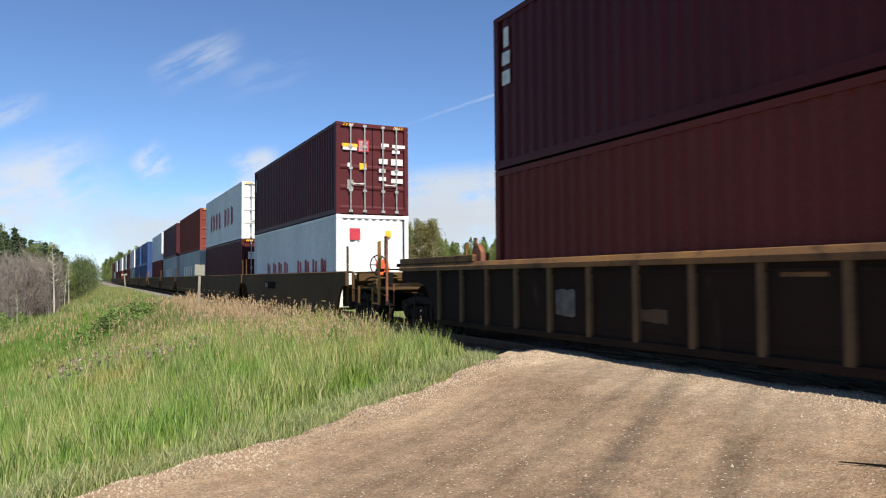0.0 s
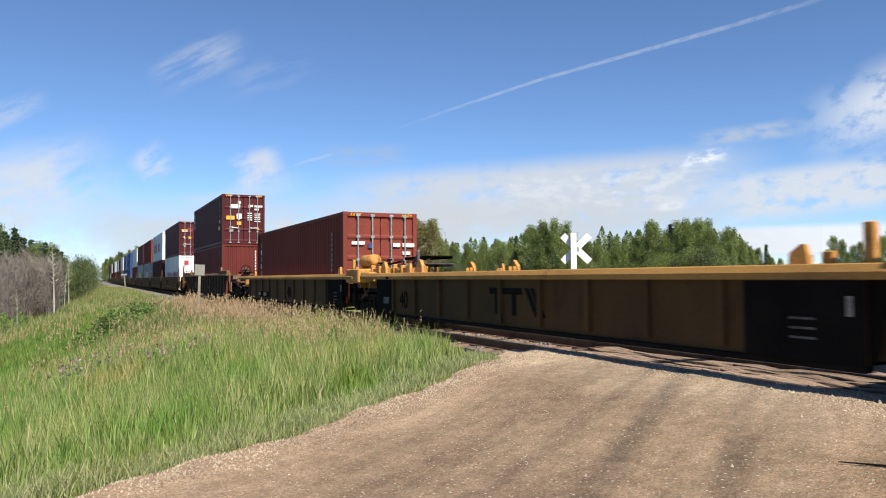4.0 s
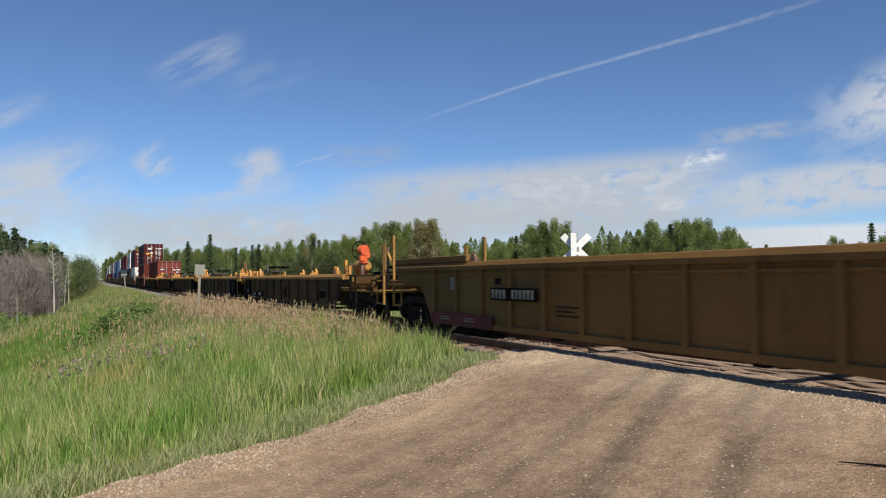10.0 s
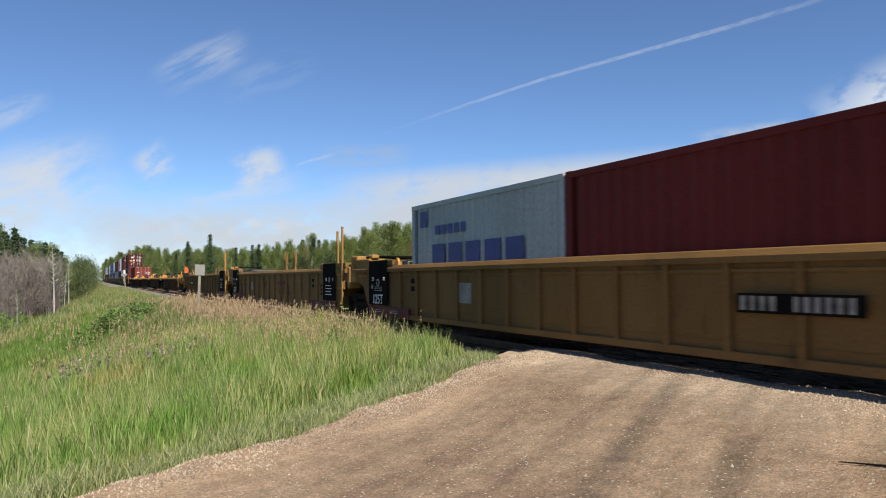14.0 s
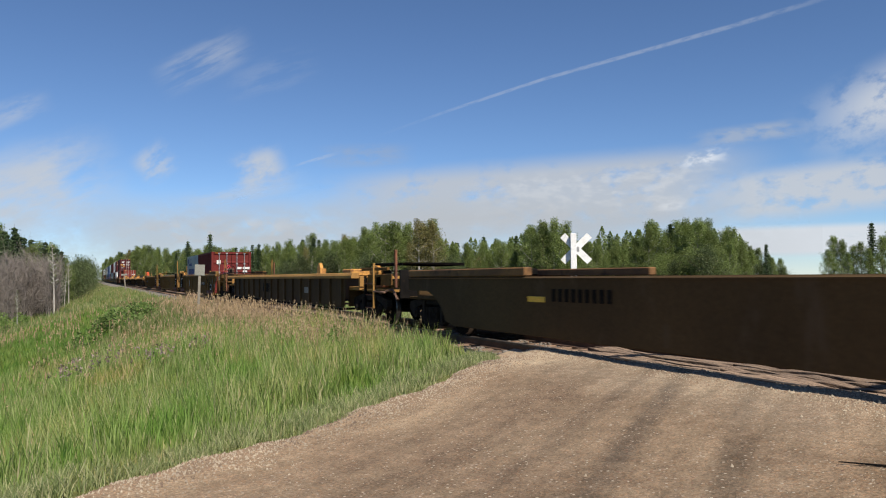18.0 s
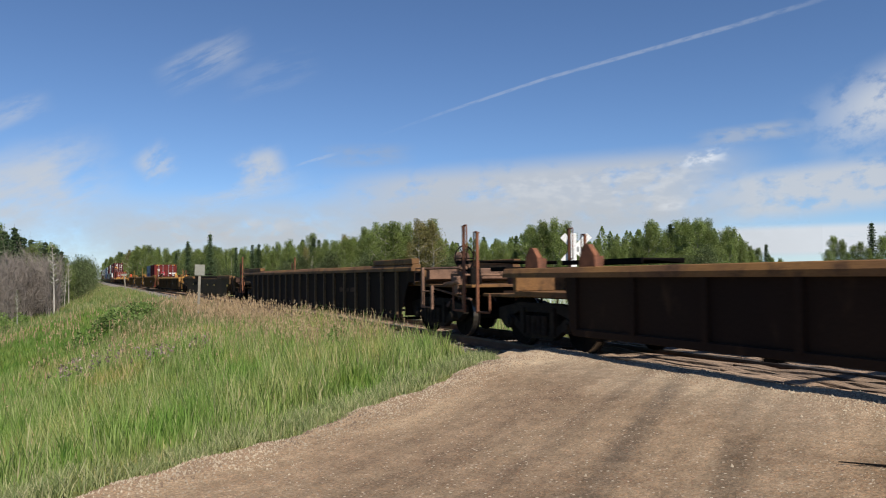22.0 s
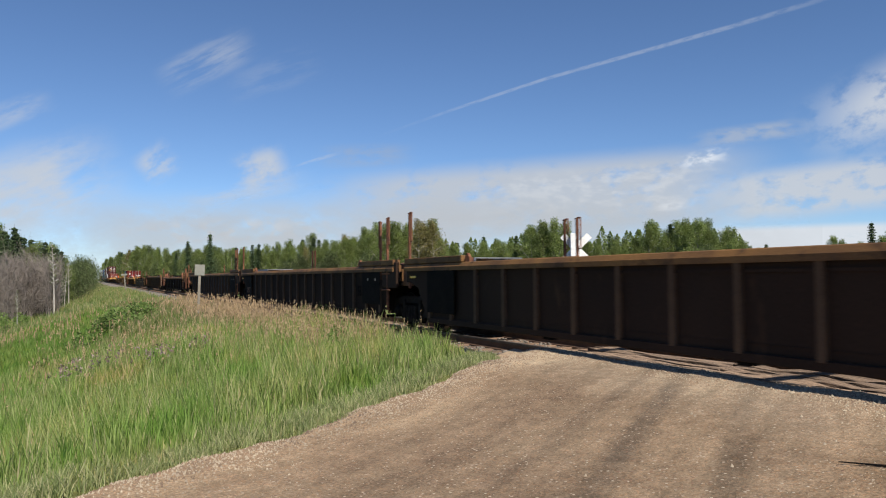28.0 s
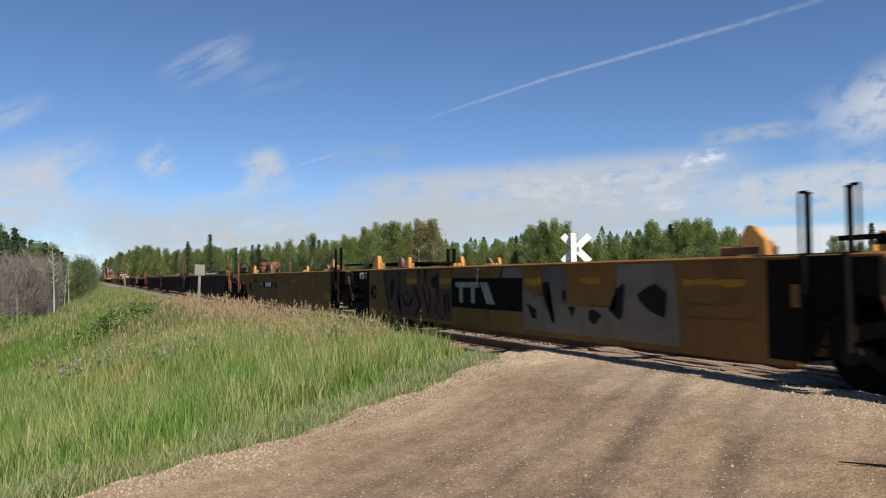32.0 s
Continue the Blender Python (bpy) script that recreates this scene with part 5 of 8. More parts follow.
        if i == 4:
            brake_end(car, d, zt, YELLOW_DULL, True, 2.62, 0.70, low=GRIME_SHADE)
            stanchion(car, -0.35, d["yr"] + 1.75, zt - 0.4, 2.12, RUST_PALE)
            part("knee_brace", rods(((-0.35, d["yr"] + 1.72, 1.95), (-0.35, d["yr"] + 1.25, 1.5)), r=0.03), YELLOW_BRIGHT, car)
            for yy in (3.0, 3.35, 4.4):
                part("upright_plate", bars((-1.1, -1.02, d["yr"] + yy, d["yr"] + yy + 0.12, zt - 0.1, zt + (0.42 if yy == 3.35 else 0.25))), YELLOW_BRIGHT, car)
            air_tank(car, -0.6, d["yr"] + 3.25, zt + 0.22, 1.0, 0.18, YELLOW_BRIGHT)
            grating(car, -0.3, 0.6, d["yr"] + 0.7, d["yr"] + 2.2, zt + 0.2, BLACK)
            part("yellow_placard", bars((-1.412, -1.404, d["pr"] + 1.0, d["pr"] + 1.6, 0.62, 0.84)), BLACK, car)
        y40 = {0: -16.7, 1: -27.47, 3: -59.25, 4: -80.69}.get(i)
        if y40:
            lettering("40", 0.58, Matrix.Translation((-1.412, y40 - uc, 0.71)) @ NEAR_SIDE @ Matrix.Diagonal((0.85, 1.0, 1.0, 1.0)), BLACK, car)
        if i in (0, 4):
            a = -11.7 if i == 0 else -75.3
            sticker(car, a - uc, a - 1.9 - uc, 0.50, 0.70, BLACK, -1.474)
            glyphs(car, a - 0.08 - uc, 0.53, 0.14, 4, GREY_BAR, -1.479)
            glyphs(car, a - 1.0 - uc, 0.53, 0.14, 6, GREY_BAR, -1.479)
        if i in (1, 2, 3):
            a = {1: -31.5, 2: -49.1, 3: -64.6}[i]
            company_mark(car, a - uc, 0.58, 0.48, GRIME_SHADE, -1.406)
    container(-22.43, Z_LOW + 0.02, FORTY, HC, "rust", "rust-red container with pale upright lettering in a yellow well car", "door",
              [("side", 5.32 + (0.03 if k % 2 else 0), 2.22 - 0.30 * k, 0.17, 0.21, WHITE if k % 2 else GREY_BAR) for k in range(6)] + [("side", -4.9, 2.2 - 0.16 * k, 0.12, 0.11, GREY_BAR) for k in range(10)] + [("end", -0.95, 1.9, 0.42, 0.1, WHITE), ("end", -0.42, 1.8, 0.14, 0.14, BLUE), ("end", 0.4, 1.84, 0.24, 0.12, WHITE), ("end", 0.72, 1.84, 0.4, 0.12, WHITE), ("end", 0.72, 1.6, 0.26, 0.1, WHITE)])

    # three long yellow wells
    for i, (a, b) in enumerate(((-90.2, -111.55), (-111.55, -131.35), (-131.35, -153.05))):
        zt = 1.56
        car, uc, d = well_car(a, b, ("E" if i == 0 else "J") + ("E" if i == 2 else "J"), "rib", "tan-yellow long well car with black stencil panels" + (" carrying two short containers" if i == 2 else ", empty"), TAN if i == 1 else TAN_DARK, TAN if i == 1 else TAN_DARK, zt, 0.29, ribs=1.0, post_at=(1.0, 0.28) if i == 0 else (0.28, 0.28))
        for y, w in ((d["pf"] - 1.75, 1), (d["pr"] + 1.75, -1)):
            guide(car, -1.38, y, zt + 0.0, RUST_PALE if i < 2 else YELLOW_BRIGHT, w, 0.5)
        for y0, y1 in ((d["pf"], d["pf"] - 2.6), (d["pr"] + 2.6, d["pr"])):
            sticker(car, y0, y1, 0.29, 0.54, MAROON_BAND, -1.466)
            for k in (0.45, 1.5):
                sticker(car, y0 - k, y0 - k - 0.42, 0.39, 0.41, GREY_BAR, -1.472)
                sticker(car, y0 - k - 0.03, y0 - k - 0.39, 0.44, 0.455, GREY_BAR, -1.472)
        lettering("53", 0.48, Matrix.Translation((-1.408, d["pr"] + 1.62, 0.86)) @ NEAR_SIDE @ Matrix.Diagonal((0.8, 1.0, 1.0, 1.0)), BLACK, car)
        if i < 2:
            sticker(car, d["pr"] + 1.3, d["pr"] + 0.02, 0.57, zt + 0.132, BLACK, -1.474, label="black stencil panel")
            for k in range(4):
                sticker(car, d["pr"] + 1.0, d["pr"] + 0.4 + 0.1 * (k % 2), 0.74 + 0.09 * k, 0.765 + 0.09 * k, WHITE, -1.481)
            disc(car, d["pr"] + 0.62, 1.2, 0.09, GREY_BAR, -1.481)
            lettering("48", 0.15, Matrix.Translation((-1.481, d["pr"] + 0.95, 1.2)) @ NEAR_SIDE, WHITE, car)
            lettering("5", 0.15, Matrix.Translation((-1.481, d["pr"] + 0.28, 1.2)) @ NEAR_SIDE, WHITE, car)
            stanchion(car, -1.42, d["yr"] + 1.17, 1.3, 2.62, YELLOW, -0.09)
            stanchion(car, -1.46, d["yr"] + 0.62, 0.45, 2.72, YELLOW, -0.07)
            part("side_end_plate", bars((-1.44, -1.36, d["yr"] + 0.56, d["yr"] + 1.14, 0.95, zt + 0.07), bevel=0.015), TAN, car)
            part("rung", rods(((-1.44, d["yr"] + 1.15, 0.95), (-1.44, d["yr"] + 0.5, 0.95)), ((-1.44, d["yr"] + 1.15, 1.35), (-1.44, d["yr"] + 0.5, 1.35)), r=0.018), YELLOW, car)
            part("joint_post", bars((-1.40, -1.05, d["yr"] + 0.17, d["yr"] + 0.39, 0.95, 1.57), bevel=0.03), YELLOW, car)
            part("joint_frame", bars((-1.36, -0.9, d["yr"] - 0.02, d["yr"] + 0.15, 1.12, 1.86), (-1.36, -0.9, d["yr"] - 0.36, d["yr"] - 0.28, 1.12, 1.86), (-1.36, -0.9, d["yr"] - 0.28, d["yr"] - 0.02, 1.74, 1.86), (-1.36, -0.9, d["yr"] - 0.28, d["yr"] - 0.02, 1.12, 1.56), bevel=0.015), YELLOW, car)
            part("raised_end", bars((-1.462, -1.0, d["yr"] - 1.60, d["yr"] - 0.52, zt - 0.10, zt + 0.20), bevel=0.03), TAN, car)
            part("corner_clip", bars((-1.40, -1.2, d["yr"] - 1.66, d["yr"] - 1.45, zt + 0.20, zt + 0.30), bevel=0.02), YELLOW, car)
            grating(car, -1.1, 0.1, d["yr"] - 1.15, d["yr"] - 0.25, zt + 0.27, BLACK)
            for yy in (-1.72, -2.2, 1.35, 1.9):
                part("lug", bars((-1.47, -1.40, d["yr"] + yy - 0.03, d["yr"] + yy + 0.03, zt - 0.10, zt + 0.12), bevel=0.01), STEEL, car)
            for yy in (-0.8, -1.15):
                part("grab_iron", rods(((-1.475, d["yr"] + yy, 1.30), (-1.475, d["yr"] + yy - 0.2, 1.30)), r=0.014, seg=6), YELLOW_PATCH, car)
            grating(car, -0.6, 0.6, d["yr"] - 2.2, d["yr"] + 1.4, zt + 0.10, STEEL)
        if i > 0:
            sticker(car, d["pf"] - 0.02, d["pf"] - 1.3, 0.57, zt + 0.132, BLACK, -1.474, label="black stencil panel")
            lettering("125T", 0.34, Matrix.Translation((-1.48, d["pf"] - 0.66, 0.70)) @ NEAR_SIDE, WHITE, car)
            disc(car, d["pf"] - 0.68, 1.13, 0.10, GREY_BAR, -1.481)
            disc(car, d["pf"] - 0.68, 1.13, 0.06, BLACK, -1.485)
            disc(car, d["pf"] - 0.28, 1.02, 0.06, GREY_BAR, -1.481)
            for k in range(3):
                sticker(car, d["pf"] - 0.45, d["pf"] - 0.95, 0.92 + 0.045 * k, 0.935 + 0.045 * k, GREY_BAR, -1.481)
            lettering("53", 0.13, Matrix.Translation((-1.48, d["pf"] - 0.32, 1.22)) @ NEAR_SIDE, WHITE, car)
            lettering("48", 0.13, Matrix.Translation((-1.48, d["pf"] - 1.08, 1.22)) @ NEAR_SIDE, WHITE, car)
            for y in (-0.85, -1.3, -2.75, -3.1):
                stanchion(car, 1.38, d["yf"] + y, zt - 0.1, 2.6, YELLOW, 0.12)
        for k in range(2):
            for yy in (d["pr"] + 2.75, d["pf"] - 2.6):
                sticker(car, yy - 0.0, yy - 0.2, 0.94 + 0.18 * k, 1.05 + 0.18 * k, GRIME_SHADE, -1.406)
        if i in (0, 2):
            y = (-96.25 if i == 0 else -144.87) - uc
            z = 0.84
            sticker(car, y, y - 1.52, z, z + 0.22, BLACK, -1.474)
            glyphs(car, y - 0.06, z + 0.03, 0.16, 4, GREY_BAR, -1.479, 0.8)
            glyphs(car, y - 0.74, z + 0.03, 0.16, 6, GREY_BAR, -1.479, 0.76)
        if i == 1:
            company_mark(car, -122.55 - uc, 0.64, 0.50, MAROON_BAND, -1.406)
            ribbon(car, [(-119.9 - uc, 1.14), (-120.12 - uc, 0.92), (-120.20 - uc, 0.84)], 0.05, BLACK, -1.406)
            ribbon(car, [(-120.58 - uc, 1.14), (-120.28 - uc, 0.94), (-120.20 - uc, 0.84)], 0.07, BLACK, -1.408)
        if i == 2:
            sticker(car, d["pf"] - 4.9, d["pf"] - 5.5, 0.74, 1.14, GREY_BAR, -1.406)
        elif i == 0:
            for k in range(3):
                sticker(car, d["pf"] - 4.5, d["pf"] - 5.1 + 0.12 * (k % 2), 0.62 + 0.07 * k, 0.645 + 0.07 * k, BROWN, -1.406)
        else:
            sticker(car, d["pf"] - 4.3, d["pf"] - 5.0, 0.74, 1.1, GREY_BAR, -1.406)
        if i == 0:
            sticker(car, d["pf"] - 0.8, d["pf"] - 1.1, 1.0, 1.25, GREY_BAR, -1.406)
        if i == 2:
            sticker(car, -148.60 - uc, -149.02 - uc, 0.59, 0.90, WHITE, -1.474)
            sticker(car, -148.63 - uc, -148.99 - uc, 0.66, 0.87, BLACK, -1.479)
            disc(car, -149.0 - uc, 1.10, 0.10, GREY_BAR, -1.406)
            disc(car, -149.0 - uc, 1.10, 0.05, BROWN, -1.411)
            for u0, z0 in ((-148.2, 1.16), (-148.75, 1.16), (-149.3, 1.16), (-147.45, 1.16), (-147.45, 1.02)):
                glyphs(car, u0 - uc, z0, 0.10, 2, BROWN, -1.466 if u0 > -147.5 else -1.406, 0.75)
            sticker(car, -146.91 - uc, -147.13 - uc, 0.80, 1.02, BROWN, -1.406)
            sticker(car, -146.93 - uc, -147.11 - uc, 0.82, 1.00, TAN, -1.410)
            sticker(car, -149.65 - uc, -149.85 - uc, 0.72, 0.94, GREY_BAR, -1.406)
            sticker(car, -149.9 - uc, -150.15 - uc, 1.06, 1.13, BROWN, -1.406)
            for k in range(4):
                sticker(car, -150.2 - uc, -150.75 + 0.1 * (k % 2) - uc, 0.98 + 0.07 * k, 1.0 + 0.07 * k, BROWN, -1.406)
            brake_end(car, d, zt, YELLOW_DULL)
    container(-141.25, Z_LOW, TWENTY, STD, "grey", "short grey container with blue lettering in a yellow well car", "blind",
              [("side", 1.9 - 0.78 * k, 1.02, 0.6, 0.62, BLUE) for k in range(5)] + [("side", 1.75 - 0.3 * k, 1.85, 0.22, 0.2, BLUE) for k in range(5)] + [("side", 2.55, 2.05, 0.35, 0.36, BLUE)])
    container(-147.35, Z_LOW, TWENTY, STD, "red", "short red container with door lettering in a yellow well car", "door",
              [("end", -0.9, 1.82, 0.24, 0.24, WHITE), ("end", -0.48, 1.3, 0.4, 0.46, REDMARK), ("end", -0.46, 1.42, 0.36, 0.12, WHITE), ("end", -0.48, 1.24, 0.4, 0.05, BLUE), ("end", 0.36, 1.5, 0.26, 0.14, WHITE), ("end", 0.7, 1.5, 0.42, 0.14, WHITE), ("end", 0.7, 1.3, 0.26, 0.12, WHITE), ("end", 0.3, 1.12, 0.3, 0.06, WHITE), ("end", 0.7, 1.05, 0.3, 0.08, WHITE)])

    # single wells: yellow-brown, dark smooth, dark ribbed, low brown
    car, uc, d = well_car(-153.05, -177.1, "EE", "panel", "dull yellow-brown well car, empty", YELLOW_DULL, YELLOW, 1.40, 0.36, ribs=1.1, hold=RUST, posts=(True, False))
    y = d["yr"]
    stanchion(car, -1.36, y + 1.02, 0.45, 1.62, YELLOW)
    part("ladder_post", bars((-1.39, -1.33, y + 1.63, y + 1.69, 0.42, 1.3)), GRIME_SHADE, car)
    for zr in (0.46, 0.8, 1.1):
        part("rung", rods(((-1.36, y + 1.02, zr), (-1.36, y + 1.66, zr)), r=0.014, seg=6), RUST, car)
    part("deck_rail", bars((-1.35, -1.28, y + 0.1, y + 2.0, 1.44, 1.52), bevel=0.01), YELLOW_AGED, car)
    part("deck_wall", bars((-1.2, -1.14, y + 0.25, y + 1.9, 1.05, 1.34), bevel=0.01), YELLOW_AGED, car)
    air_tank(car, -0.9, y + 1.95, 1.42, 0.6, 0.17, YELLOW_BRIGHT)
    part("brake_rod", rods(((-1.25, y + 0.9, 0.85), (-1.2, y + 0.1, 0.95)), ((-1.2, y + 0.1, 0.95), (-1.15, y - 0.1, 0.7)), ((-1.36, y + 1.02, 0.9), (-1.3, y + 0.4, 0.88)), r=0.028), RUST_PALE, car)
    part("brake_valve", bars((-1.2, -1.0, y + 0.9, y + 1.3, 1.0, 1.3), bevel=0.03), RUST, car)
    part("end_pipe", rods(((-1.2, y + 0.3, 1.2), (1.2, y + 0.3, 1.2)), ((-1.0, y + 0.2, 1.62), (-1.0, y + 2.1, 1.62)), r=0.025), GRIME_SHADE, car)
    grating(car, -0.9, 0.9, y + 0.2, y + 2.0, 1.62, BLACK)
    guide(car, -1.33, d["pr"] + 2.6, 1.40, YELLOW_BRIGHT)
    part("cover_box", bars((-1.1, -0.5, d["pr"] + 0.2, d["pr"] + 1.0, 1.3, 1.52), bevel=0.03), YELLOW_BRIGHT, car)
    for k in range(3):
        sticker(car, -163.0 - 0.6 * k - uc, -163.4 - 0.6 * k - uc, 0.7, 1.05, GRIME_SHADE, -1.406)
    sticker(car, -169.5 - uc, -170.1 - uc, 0.75, 0.95, GREY_BAR, -1.406)

    car, uc, d = well_car(-177.1, -200.65, "EE", "smooth", "dark smooth-sided well car with yellow reflectors, empty", OLIVE, OLIVE, 1.26, 0.32, arch=False, hold=RUST, posts=(False, True))
    stanchion(car, -1.2, d["yf"] - 0.12, 1.0, 1.92, RUST, -0.09)
    part("end_plate", bars((-1.4, 1.2, d["yf"] - 0.86, d["yf"] - 0.80, 0.75, 1.44), bevel=0.01), GRIME_SHADE, car)
    brake_end(car, d, 1.34, RUST_DARK, low=GRIME_SHADE)
    for s in (-1, 1):
        for y0, y1 in ((d["cr"], d["pr"] + 2.9), (d["pf"] - 2.9, d["cf"])):
            part("raised_sill", bars((min(s * 1.30, s * 1.465), max(s * 1.30, s * 1.465), y0, y1, 1.262, 1.42), bevel=0.02), BROWN_CHORD, car)
    for y in (-183.6, -190.3, -192.9, -197.3):
        sticker(car, y - uc, y - 0.5 - uc, 0.84, 0.93, REFLECT, -1.465, "reflector", "yellow reflector")
    part("cover_box", bars((-0.9, 0.9, d["pf"] + 0.2, d["cf"] - 0.2, 1.28, 1.44), bevel=0.03), BLACK, car)
    glyphs(car, -184.3 - uc, 0.86, 0.20, 9, GRIME_SHADE, -1.465, 0.85)

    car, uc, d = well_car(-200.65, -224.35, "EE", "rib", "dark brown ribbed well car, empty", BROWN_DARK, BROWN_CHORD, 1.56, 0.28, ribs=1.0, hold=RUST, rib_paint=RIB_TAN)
    brake_end(car, d, 1.5, RUST_PALE)
    for k in range(3):
        ragged(car, -216.4 - 0.5 * k - uc, -216.75 - 0.5 * k - uc, 0.86, 0.98, RUST_DARK, -1.405)

    car, uc, d = well_car(-224.35, -244.2, "EE", "panel", "rust-brown low well car with faded side lettering, empty", BROWN_DARK, BROWN_CHORD, 1.40, 0.36, ribs=1.25, hold=RUST, posts=(True, False))
    brake_end(car, d, 1.40, RUST, wheel=False, low=GRIME_SHADE)
    for yy, z1 in ((1.32, 2.0), (0.82, 2.02)):
        stanchion(car, -1.36, d["yr"] + yy, 0.5, z1, RUST, -0.12)
    for yy, ln, zz in ((2.05, 0.55, 0.24), (2.9, 0.5, 0.12), (1.75, 0.12, 0.34), (1.2, 0.3, 0.10)):
        part("cover_box", bars((-1.25, -0.95, d["yr"] + yy, d["yr"] + yy + ln, 1.30, 1.40 + zz), bevel=0.03), BROWN_CHORD, car)
    part("side_rail", rods(((-1.3, d["yr"] + 0.6, 1.62), (-1.3, d["yr"] + 3.3, 1.62)), ((-1.3, d["yr"] + 0.6, 1.16), (-1.3, d["yr"] + 1.9, 1.16)), r=0.022), RUST, car)
    part("upright_plate", bars((-1.24, -1.16, d["yr"] + 3.55, d["yr"] + 3.75, 1.38, 1.75), bevel=0.02), BROWN_CHORD, car)
    for y in (d["pf"] - 0.3, d["pf"] + 1.2, d["pr"] + 0.4):
        guide(car, -1.33, y, 1.40, RUST)
    grating(car, -0.4, 0.5, d["pf"] - 0.4, d["cf"] - 0.3, 1.52, BLACK)
    company_mark(car, -234.0 - uc, 0.46, 0.42, STEEL_DARK, -1.406)
    y = -238.15 - uc
    for k in range(7):
        a = math.pi * (0.1 + 0.13 * k)
        ribbon(car, [(y, 0.62), (y + 0.16 * math.cos(a), 0.74 + 0.12 * math.sin(a)), (y + 0.30 * math.cos(a), 0.76 + 0.22 * math.sin(a))], 0.035, STEEL_DARK, -1.406)
    ribbon(car, [(y, 0.62), (y - 0.03, 0.46)], 0.03, STEEL_DARK, -1.406)

    # three long brown wells
    for i, (a, b) in enumerate(((-244.2, -265.65), (-265.65, -285.65), (-285.65, -307.3))):
        zt = 1.56
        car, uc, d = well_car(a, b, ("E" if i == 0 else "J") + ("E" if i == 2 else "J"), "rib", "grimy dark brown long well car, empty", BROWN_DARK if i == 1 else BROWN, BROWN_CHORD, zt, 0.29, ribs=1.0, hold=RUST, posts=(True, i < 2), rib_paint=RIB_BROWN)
        for y, w in ((d["pf"] - 1.75, 1), (d["pr"] + 1.75, -1)):
            guide(car, -1.38, y, zt, RUST, w, 0.5)
        if i < 2:
            part("joint_housing", bars((-1.2, -0.7, d["yr"] - 0.1, d["yr"] + 0.55, 1.05, 1.62), bevel=0.03), RUST_PALE, car)
            stanchion(car, -1.42, d["yr"] + 1.26, 1.2, 2.66, RUST, -0.12)
            stanchion(car, -1.42, d["yr"] + 0.79, 0.45, 2.72, RUST, 0.12)
            lettering("53", 0.40, Matrix.Translation((-1.408, d["pr"] + 1.7, 0.88)) @ NEAR_SIDE @ Matrix.Diagonal((0.8, 1.0, 1.0, 1.0)), BLACK, car)
            part("side_end_plate", bars((-1.44, -1.36, d["yr"] + 0.2, d["yr"] + 1.14, 1.0, zt + 0.07), bevel=0.015), BROWN, car)
            for yy in (1.55, 2.1):
                sticker(car, d["yr"] + yy, d["yr"] + yy - 0.06, 1.18, 1.24, GREY_BAR, -1.474)
            part("rung", rods(((-1.44, d["yr"] + 1.15, 0.95), (-1.44, d["yr"] + 0.6, 0.95)), ((-1.44, d["yr"] + 1.15, 1.35), (-1.44, d["yr"] + 0.6, 1.35)), r=0.018), RUST, car)
            grating(car, -0.6, 0.6, d["yr"] - 2.2, d["yr"] + 1.4, zt + 0.10, STEEL)
            sticker(car, d["pr"] + 1.3, d["pr"] + 0.02, 0.57, zt - 0.17, GRIME_SHADE, -1.466)
        else:
            brake_end(car, d, zt, RUST_DARK, wheel_y=0.92, wheel_z=0.22, low=RUST)
        if i > 0:
            sticker(car, d["pf"] - 0.02, d["pf"] - 1.3, 0.5, zt - 0.17, GRIME_SHADE, -1.466)
            if i == 1:
                lettering("125T", 0.34, Matrix.Translation((-1.472, d["pf"] - 0.66, 0.72)) @ NEAR_SIDE, RUST_PALE, car)
            sticker(car, d["yf"] - 0.7, d["yf"] - 1.0, 1.24, 1.29, REFLECT, -1.465, "reflector")
            stanchion(car, -1.36, d["yf"] - 0.45, 1.0, 2.75, RUST, 0.12)
            for y in (-2.75, -3.2):
                stanchion(car, 1.38, d["yf"] + y, zt - 0.1, 2.5, RUST, 0.12)

    # smooth-sided yellow wells, the second sprayed with graffiti
    for i, (a, b) in enumerate(((-307.3, -325.1), (-325.1, -340.65), (-340.65, -355.9))):
        zt = 1.48
        car, uc, d = well_car(a, b, ("E" if i == 0 else "J") + "J", "smooth", ("smooth yellow well car with black numbers, empty", "yellow well car sprayed with grey and purple graffiti, empty", "dark-ended yellow well car, empty")[i], YELLOW_AGED, YELLOW_AGED, zt, 0.34, hold=RUST, end_paint=(YELLOW_AGED if i == 0 else BLACK, BLACK))
        spots = {0: (-311.1, -314.45, -322.95), 1: (-326.75, -328.40, -328.78, -338.72), 2: (-342.3, -343.9, -344.3)}[i]
        for k, u in enumerate(spots):
            for s in (-1, 1):
                guide(car, s * 1.25, u - uc, zt, RUST_PALE if (i, k) in ((0, 1), (1, 1)) else YELLOW_BRIGHT, 1 if k % 2 else -1, 0.75 if i == 1 and k in (1, 2) else 1.0)
        far = 1.32 if i == 0 else 1.12
        stanchion(car, -1.42, d["yr"] + far, 0.5, 2.10, BLACK, -0.10)
        stanchion(car, -1.42, d["yr"] + far - 0.46, 0.6, 2.12, BLACK, 0.10)
        ladder(car, -1.50, d["yr"] + far, d["yr"] + far - 0.46, 0.5, zt, 4, BLACK)
        sticker(car, d["pr"] - 0.02, d["pr"] + (0.5 if i == 0 else 0.4), 0.36, zt - 0.06, BLACK, -1.464)
        sticker(car, d["pr"] + 0.1, d["pr"] - 0.1, 0.92, 1.16, YELLOW_AGED, -1.472)
        grating(car, -0.5, 0.6, d["yr"] - 2.4, d["yr"] + 1.0, zt + 0.16, BLACK)
